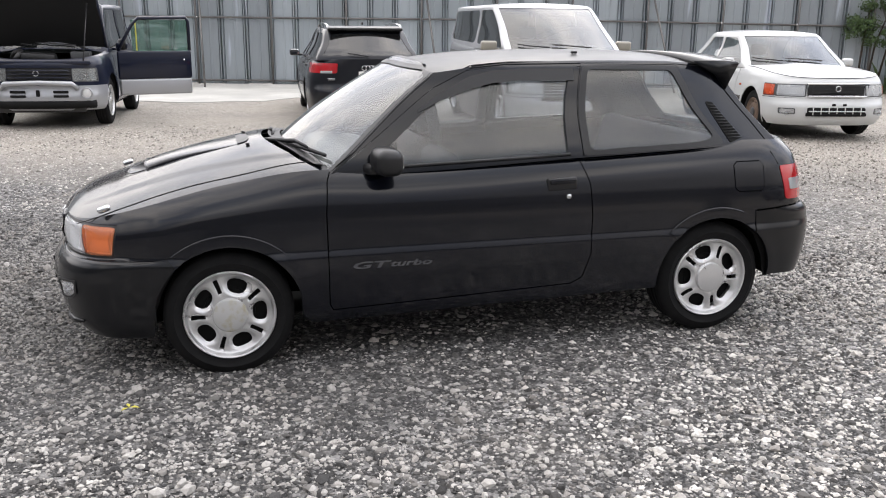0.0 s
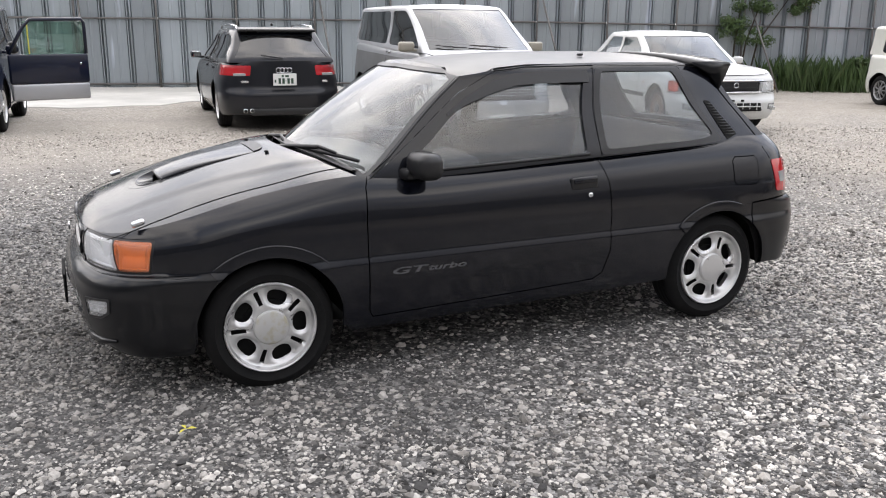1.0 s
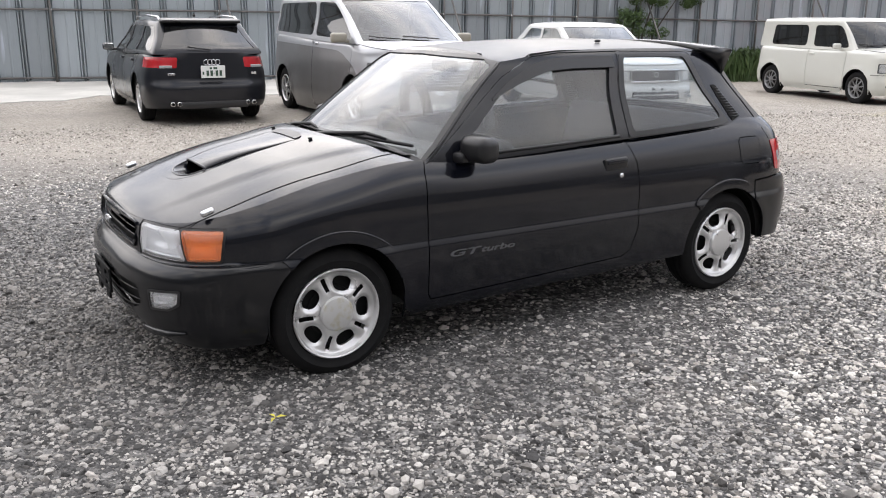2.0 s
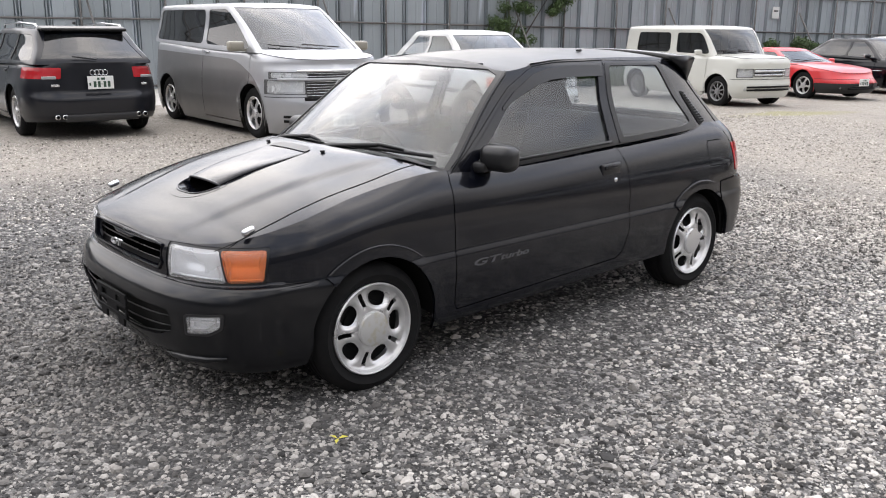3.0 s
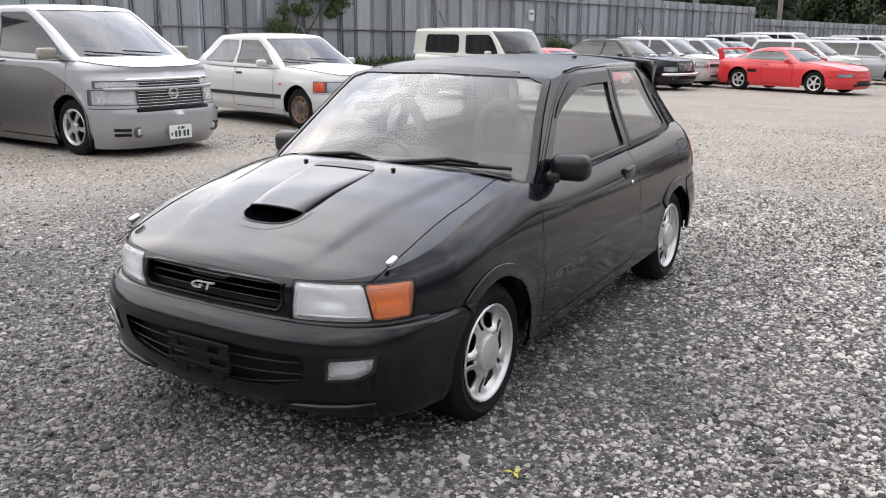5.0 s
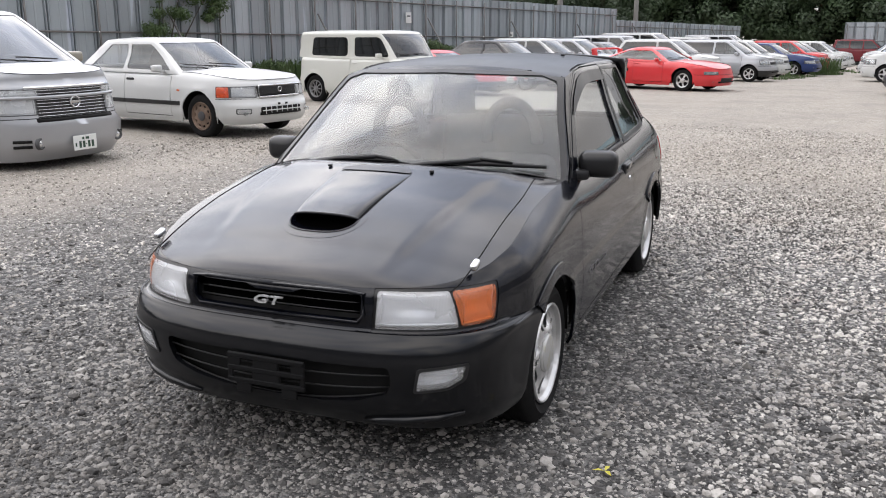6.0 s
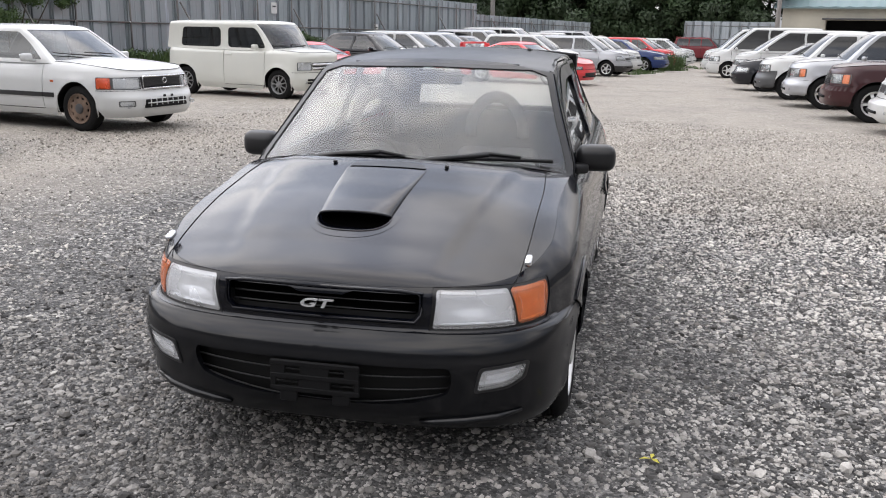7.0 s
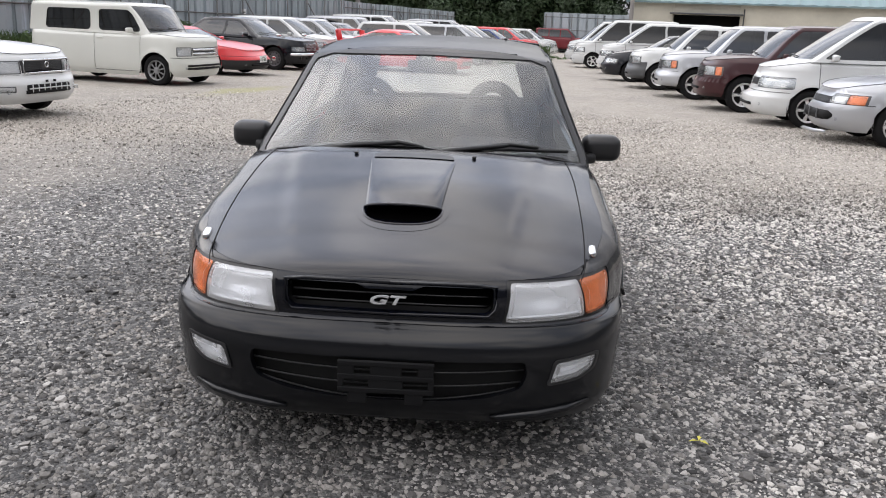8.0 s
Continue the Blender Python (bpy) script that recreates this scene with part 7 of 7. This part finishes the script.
# saloon: grille surround, bumper openings, quarter light bar
part("grille_surround", tube([(-2.262, y, z) for y, z in ((-0.41, 0.60), (-0.42, 0.765), (0.42, 0.765), (0.41, 0.60))], 0.012, 6, True), M["chrome"], taxi)
ring_badge(taxi, (-2.275, 0, 0.70), 0.035, M["chrome"])
part("bumper_opening", box_bm(0.05, 0.80, 0.10, (-2.285, 0, 0.405), 0.02, 2), M["core"], taxi)
part("opening_bar", tube([(-2.311, -0.39, 0.405), (-2.314, 0, 0.405), (-2.311, 0.39, 0.405)], 0.009, 6), M["white_paint"], taxi)
for y in np.linspace(-0.33, 0.33, 7):
    part("opening_bar", box_bm(0.012, 0.014, 0.10, (-2.310, float(y), 0.405), 0.004, 1), M["white_paint"], taxi)
for y in (-0.10, 0.05):
    part("plate_mount", box_bm(0.012, 0.05, 0.03, (-2.303, y, 0.49), 0.004, 1), M["core"], taxi)
for sd in (-1, 1):
    part("side_mark", box_bm(0.06, 0.01, 0.03, (-1.02, sd * 0.845, 0.68), 0.004, 1), M["amber_lens"], taxi)
# box van: bright bars and lower openings
for z in (0.66, 0.74):
    part("chrome_bar", tube([tuple(box_hull(box_hull.at_y(abs(y)), z) * np.array([1, 1 if y < 0 else -1, 1]) + np.array([-0.012, 0, 0])) for y in np.linspace(-0.42, 0.42, 9)], 0.016, 6), M["chrome"], box_van)
for z in (0.42, 0.36):
    part("bumper_slot", tube([tuple(box_hull(box_hull.at_y(abs(y)), z) * np.array([1, 1 if y < 0 else -1, 1]) + np.array([-0.004, 0, 0])) for y in np.linspace(-0.60, 0.60, 9)], 0.022, 6), M["core"], box_van)
# red coupe: rear wing
cr = coupe[0]
part("rear_wing", tube([(2.05, -0.80, 1.16), (2.08, -0.70, 1.20), (2.08, 0.70, 1.20), (2.05, 0.80, 1.16)], 0.035, 6), M["red_paint"], cr)
for sd in (-1, 1):
    part("wing_stay", box_bm(0.20, 0.04, 0.30, (1.98, sd * 0.74, 1.03), 0.015, 2, (0, 12, 0)), M["red_paint"], cr)
    part("side_scoop", box_bm(0.30, 0.03, 0.09, (0.75, sd * 0.915, 0.60), 0.012, 2), M["core"], cr)
# limousine: chrome bumper, sill and pillar trim
part("front_bumper", tube([tuple(limo[1](limo[1].at_y(abs(y)), 0.47) * np.array([1, 1 if y < 0 else -1, 1]) + np.array([-0.03, 0, 0])) for y in np.linspace(-0.86, 0.86, 21)], 0.045, 8), M["chrome"], limo[0])
for sd in (-1, 1):
    part("chrome_strip", tube([tuple(limo[1](x, 0.62) * np.array([1, -sd, 1]) + np.array([0, sd * 0.005, 0])) for x in np.linspace(-1.0, 1.0, 7)], 0.01, 5), M["chrome"], limo[0])
    part("fender_mirror", box_bm(0.10, 0.14, 0.09, (-1.55, sd * 0.80, 0.99), 0.03, 3), M["chrome"], limo[0])

# silver saloon: torn bumper with its openings bare
ev, ev_hull = evo[0], evo[1]
mouth_ = [tuple(ev_hull(ev_hull.at_y(abs(y)), 0.41) * np.array([1, 1 if y < 0 else -1, 1]) + np.array([0.03, 0, 0])) for y in np.linspace(-0.56, 0.56, 17)]
part("bumper_opening", tube(mouth_, [0.03] + [0.072] * 15 + [0.03], 10), M["core"], ev)
for y in (-0.30, 0.0, 0.28):
    p = ev_hull(ev_hull.at_y(abs(y)), 0.41)
    part("bare_strut", box_bm(0.02, 0.03, 0.15, (float(p[0]) - 0.040, y, 0.41), 0.006, 1, (0, 0, y * 30)), M["grey_plastic"], ev)
part("torn_lip", tube([(-2.26, -0.72, 0.20), (-2.30, -0.3, 0.17), (-2.28, 0.2, 0.15), (-2.20, 0.6, 0.11)], [0.02, 0.028, 0.028, 0.016], 6), M["silver_paint"], ev, "bent silver lip")


# ---- beyond the lot ----
hoarding("fence_far", 36, 54, FENCE_Y + 0.1, FENCE_Y + 0.1, 2.45)
hoarding("fence_end", 59.3, 60.3, 16.6, 10.6, 2.75, 0, "pale weathered metal sheet fence at the lot's end")
M["leaf"] = worn("leaf_green", (0.060, 0.105, 0.030), 0.6, spread=0.4, scale=3)
M["leaf_dark"] = worn("dark_leaf_green", (0.030, 0.056, 0.020), 0.6, spread=0.45, scale=1.5)
M["bark"] = worn("bark", (0.06, 0.048, 0.036), 0.9, spread=0.4, scale=10, relief=0.01)
M["cream_wall"] = worn("cream_wall", (0.52, 0.49, 0.41), 0.8, spread=0.12, scale=2, dust=0.2)
M["teal_roof"] = worn("teal_metal_roof", (0.17, 0.25, 0.265), 0.6, 0.1, spread=0.15, scale=2, dust=0.2)
M["concrete"] = worn("pale_concrete", (0.46, 0.45, 0.42), 0.9, spread=0.2, scale=3, relief=0.003, dust=0.3)
M["pole"] = worn("grey_concrete_pole", (0.28, 0.27, 0.26), 0.85, spread=0.15, scale=4)


def foliage(seed, clumps, leaves, leaf):
    """Many small bent leaves gathered in clumps; clumps: (x, y, z, radius)."""
    r = np.random.default_rng(seed)
    s = Shape()
    vol = np.array([c[3] ** 2 for c in clumps])
    pick = r.choice(len(clumps), leaves, p=vol / vol.sum())
    for i in pick:
        cx, cy, cz, cr = clumps[i]
        d = r.normal(size=3)
        d /= np.linalg.norm(d)
        p = np.array([cx, cy, cz]) + d * cr * r.uniform(0.45, 1.05) * np.array([1, 1, 0.8])
        a = r.normal(size=3)
        a -= a @ d * d * 0.6
        a /= np.linalg.norm(a)
        b = np.cross(d, a)
        b /= max(np.linalg.norm(b), 1e-6)
        k = leaf * r.uniform(0.6, 1.4)
        s.add([p - a * k, p + b * k * 0.45 + d * k * 0.2, p + a * k, p - b * k * 0.45 + d * k * 0.2], [(0, 1, 2, 3)])
    return s


def tree(seed, height, spread, leaves=1500, leaf=0.16, mat="leaf_dark"):
    """A tapered trunk with limbs and an uneven leafy crown."""
    r = random.Random(seed)
    root = empty("tree")
    lean = r.uniform(-0.3, 0.3)
    trunk = tube([(0, 0, -0.1), (lean * 0.3, 0, height * 0.3), (lean, 0.1, height * 0.75), (lean, 0.1, height * 0.93)], [height * 0.022, height * 0.018, height * 0.010, 0.02], 8)
    clumps = []
    for i in range(16):
        z = height * r.uniform(0.22, 0.97)
        k = 1 - 0.55 * (z / height) ** 2
        a, d = r.uniform(0, 6.28), spread * k * r.uniform(0.25, 0.95)
        c = (lean + d * math.cos(a), d * math.sin(a), z, spread * r.uniform(0.28, 0.5))
        clumps.append(c)
        t = tube([(lean * 0.6, 0, z * 0.8), (0.5 * (c[0] + lean), 0.5 * c[1], z * 0.92), c[:3]], [height * 0.008, height * 0.006, 0.015], 5)
        trunk.add(t.v, t.f)
    part("trunk", trunk, M["bark"], root)
    part("crown", foliage(seed, clumps, leaves, leaf), M[mat], root, smooth=False)
    return root


def plant_row(proto, places, label):
    for i, (x, y, sc, rz) in enumerate(places):
        o = proto if i == 0 else copy_thing(proto, Matrix.Identity(4))
        o.matrix_world = pose(x, y, ground_z(x, y) - 0.05, 0, 0, rz) @ Matrix.Scale(sc, 4)
        tagged(o, label, "tree", "trees behind the lot")


rt = random.Random(11)
protos = [tree(21, 9.0, 2.6, 8000, 0.17), tree(22, 8.0, 2.9, 8000, 0.18), tree(23, 10.0, 2.4, 8000, 0.17)]
spots = [[], [], []]
for i in range(26):
    t = i / 25
    spots[i % 3].append((64 + 9 * t + rt.uniform(-1.5, 1.5), 46 - 33 * t + rt.uniform(-0.8, 0.8), rt.uniform(0.9, 1.15), rt.uniform(0, 360)))
for i in range(14):
    t = i / 13
    spots[i % 3].append((70 + 9 * t + rt.uniform(-1.5, 1.5), 50 - 34 * t, rt.uniform(1.0, 1.25), rt.uniform(0, 360)))
for i in range(13):
    t = i / 12
    spots[(i + 1) % 3].append((27 + 30 * t + rt.uniform(-1, 1), 26.5 + 3 * t + rt.uniform(-1, 1), rt.uniform(0.48, 0.72), rt.uniform(0, 360)))
for p, sp_ in zip(protos, spots):
    plant_row(p, sp_, "dark green leafy tree behind the fence")

# workshop with a teal roof
shed = tagged(empty("workshop"), "cream workshop with a teal sheet roof and dark doorway", "building")
wallm = M["cream_wall"]
zg = ground_z(70, 0)
for y0, y1, z0, z1 in ((8.4, 11.6, zg, 3.45), (-16, 3.3, zg, 3.45), (3.3, 8.4, 2.45, 3.45)):
    part("wall", box_bm(0.25, y1 - y0, z1 - z0, (70.6, 0.5 * (y0 + y1), 0.5 * (z0 + z1)), 0.02, 1), wallm, shed)
part("wall", box_bm(9, 0.25, 3 - zg, (75.2, 11.5, 0.5 * (3 + zg)), 0.02, 1), wallm, shed)
part("wall", box_bm(0.25, 27, 3 - zg, (79.6, -2, 0.5 * (3 + zg)), 0.02, 1), wallm, shed)
part("doorway_back", box_bm(0.1, 5.4, 3.2, (73.6, 5.85, zg + 1.6), 0.01, 1), M["core"], shed)
part("canopy", box_bm(1.0, 5.6, 0.12, (70.2, 5.85, 2.55), 0.02, 1), M["grey_plastic"], shed)
rf = Shape()
nrib = 60
for i in range(nrib + 1):
    y = -17 + 29.2 * i / nrib
    b = 0.05 if i % 2 else 0.0
    rf.v += [(69.9, y, 3.42 + b), (75.2, y, 5.4 + b), (80.4, y, 3.42 + b), (69.9, y, 3.3), (75.2, y, 5.3), (80.4, y, 3.3)]
for i in range(nrib):
    k, j = 6 * i, 6 * (i + 1)
    rf.f += [(k, k + 1, j + 1, j), (k + 1, k + 2, j + 2, j + 1), (k + 3, j + 3, j + 4, k + 4), (k + 4, j + 4, j + 5, k + 5), (k, j, j + 3, k + 3)]
rf.n = [(0.0, 0.0, 0.0)] * len(rf.v)
part("roof", rf, M["teal_roof"], shed, smooth=False)
part("downpipe", tube([(70.4, 3.0, 3.0), (70.4, 3.0, zg)], 0.05, 8), M["grey_plastic"], shed)
for x, y, h in ((57.0, 10.2, 8.5), (46.5, 25.5, 8.0), (36.5, 25.0, 7.5)):
    p = tagged(part("utility_pole", tube([(x, y, ground_z(x, y) - 0.1), (x, y, h)], [0.16, 0.11], 12), M["pole"]), "grey concrete utility pole behind the lot", "pole", "utility poles")
house2 = tagged(empty("far_house"), "distant house with a grey roof", "building")
part("wall", box_bm(6, 10, 5, (84, -10, 2.0), 0.05, 1), M["cream_wall"], house2)
part("roof", box_bm(7, 11, 1.5, (84, -10, 5.0), 0.1, 1, taper=0.6), M["grey_plastic"], house2)

# small white notices fixed to the hoarding
for x, z in ((20.15, 2.19), (26.6, 1.62)):
    nb = tagged(part("notice", box_bm(0.30, 0.012, 0.36, (x, FENCE_Y - 0.055, ground_z(x, 0) + z), 0.004, 1), M["plate"]), "small white notice board on the metal hoarding", "sign", "notices on the hoarding")
    part("notice_bars", box_bm(0.18, 0.004, 0.05, (x, FENCE_Y - 0.063, ground_z(x, 0) + z + 0.05), 0.001, 1), M["grey_plastic"], nb)

# vine on the hoarding, weeds at its foot
rv = np.random.default_rng(4)
vine_clumps = [(10.2 + rv.normal() * 0.30, FENCE_Y - 0.20 - 0.14 * rv.random(), 1.0 + 2.0 * rv.random(), 0.13 + 0.14 * rv.random()) for _ in range(26)] + [(10.6 + 1.5 * rv.random(), FENCE_Y - 0.24, 1.85 + 1.1 * rv.random() ** 0.7, 0.14 + 0.12 * rv.random()) for _ in range(34)]
vine = tagged(empty("vine"), "leafy green vine climbing the metal hoarding", "plant")
part("leaf_mass", foliage(9, vine_clumps, 6500, 0.042), M["leaf"], vine, smooth=False)
for dx, top_, sway in ((0.0, 2.9, 0.1), (0.22, 2.7, 0.5), (0.45, 2.3, 0.9)):
    part("stem", tube([(10.0 + dx, FENCE_Y - 0.12, 0), (10.0 + dx + 0.2 * sway, FENCE_Y - 0.15, 1.1), (10.1 + dx + sway, FENCE_Y - 0.16, top_)], [0.03, 0.022, 0.010], 6), M["bark"], vine)


def grass(name, spots, label, height=0.35, seed=3):
    r = np.random.default_rng(seed)
    s = Shape()
    for cx, cy, rad, n in spots:
        for _ in range(n):
            a, d = r.uniform(0, 6.28), rad * r.random() ** 0.5
            x, y = cx + d * math.cos(a), cy + d * math.sin(a) * 0.6
            z = ground_z(x, y)
            h, b, w = height * r.uniform(0.4, 1.2), r.uniform(0, 6.28), r.uniform(0.008, 0.018)
            lx, ly = math.cos(b) * h * r.uniform(0.1, 0.5), math.sin(b) * h * r.uniform(0.1, 0.5)
            px, py = -math.sin(b) * w, math.cos(b) * w
            s.add([(x - px, y - py, z), (x + px, y + py, z), (x + lx * 0.5 + px * 0.8, y + ly * 0.5 + py * 0.8, z + h * 0.7), (x + lx, y + ly, z + h), (x + lx * 0.5 - px * 0.8, y + ly * 0.5 - py * 0.8, z + h * 0.7)], [(0, 1, 2, 3, 4)])
    return tagged(part(name, s, M["leaf"], smooth=False), label, "grass", "", "stuff")


grass("weeds", [(x, FENCE_Y - 0.55 + rv.normal() * 0.2, 0.65, 170) for x in np.arange(11.2, 17.2, 0.5)], "tall green weeds along the foot of the hoarding", 0.78, 5)
for sx_, n_sh in ((20.4, 26), (13.4, 12), (14.6, 8)):
    sh = [(sx_ + rv.normal() * (0.75 if n_sh > 20 else 0.4), FENCE_Y - 0.6 + 0.2 * rv.normal(), 0.12 + (1.15 if n_sh > 20 else 0.65) * rv.random(), 0.18 + 0.12 * rv.random()) for _ in range(n_sh)]
    bush = tagged(empty("bush"), "ragged green bush growing at the foot of the hoarding", "plant", "bushes by the hoarding")
    part("leaf_mass", foliage(30 + n_sh, [(x - sx_, y - FENCE_Y, z, r_) for x, y, z, r_ in sh], 160 * n_sh, 0.06), M["leaf"], bush, smooth=False)
    part("stem", tube([(0, -0.6, -0.05), (0.05, -0.6, 0.5), (0.0, -0.62, 0.9)], [0.03, 0.02, 0.008], 6), M["bark"], bush)
    bush.matrix_world = pose(sx_, FENCE_Y, ground_z(sx_, FENCE_Y))
grass("tall_weeds", [(36.4, 13.3, 0.35, 60), (38.5, 12.8, 0.4, 80), (38.9, 12.5, 0.5, 90), (40.2, 12.4, 0.3, 40), (52.0, 12.6, 0.8, 120)], "tall green weeds between the far parked cars", 0.75, 12)
grass("grass_tufts", [(rv.uniform(30, 46), rv.uniform(12, 13.3), 0.5, 60) for _ in range(16)], "small green tufts in the gravel", 0.11, 6)

# pale concrete strip before the hoarding
cs = Shape()
xs_ = np.linspace(-22, 2.5, 50)
near = [(16.7 if x < -3.2 else 17.4) + 0.5 * noise.noise((x * 0.5, 3, 0)) + 0.25 * noise.noise((x * 2.1, 7, 0)) for x in xs_]
cs.v = [(x, y, 0.016) for x, y in zip(xs_, near)] + [(x, FENCE_Y - 0.05, 0.016) for x in xs_] + [(x, y - 0.02, -0.03) for x, y in zip(xs_, near)]
cs.f = [(i, i + 1, 51 + i, 50 + i) for i in range(49)] + [(100 + i, 101 + i, i + 1, i) for i in range(49)]
cs.n = [(0.0, 0.0, 0.0)] * len(cs.v)
tagged(part("pavement", cs, M["concrete"], smooth=False), "pale worn concrete strip before the hoarding", "pavement", "", "structure")
# fallen yellow leaf
M["yellow_leaf"] = worn("yellow_leaf", (0.55, 0.5, 0.07), 0.6, spread=0.2)
lf = Shape()
for a in range(3):
    c, s_ = math.cos(a * 2.1), math.sin(a * 2.1)
    lf.add([(0, 0, 0.03), (0.02 * c - 0.008 * s_, 0.02 * s_ + 0.008 * c, 0.036), (0.042 * c, 0.042 * s_, 0.03), (0.02 * c + 0.008 * s_, 0.02 * s_ - 0.008 * c, 0.034)], [(0, 1, 2, 3)])
tagged(part("fallen_leaf", lf.moved(pose(-1.22, 3.13, -0.005)), M["yellow_leaf"], smooth=False), "small yellow leaf lying on the gravel", "leaf")
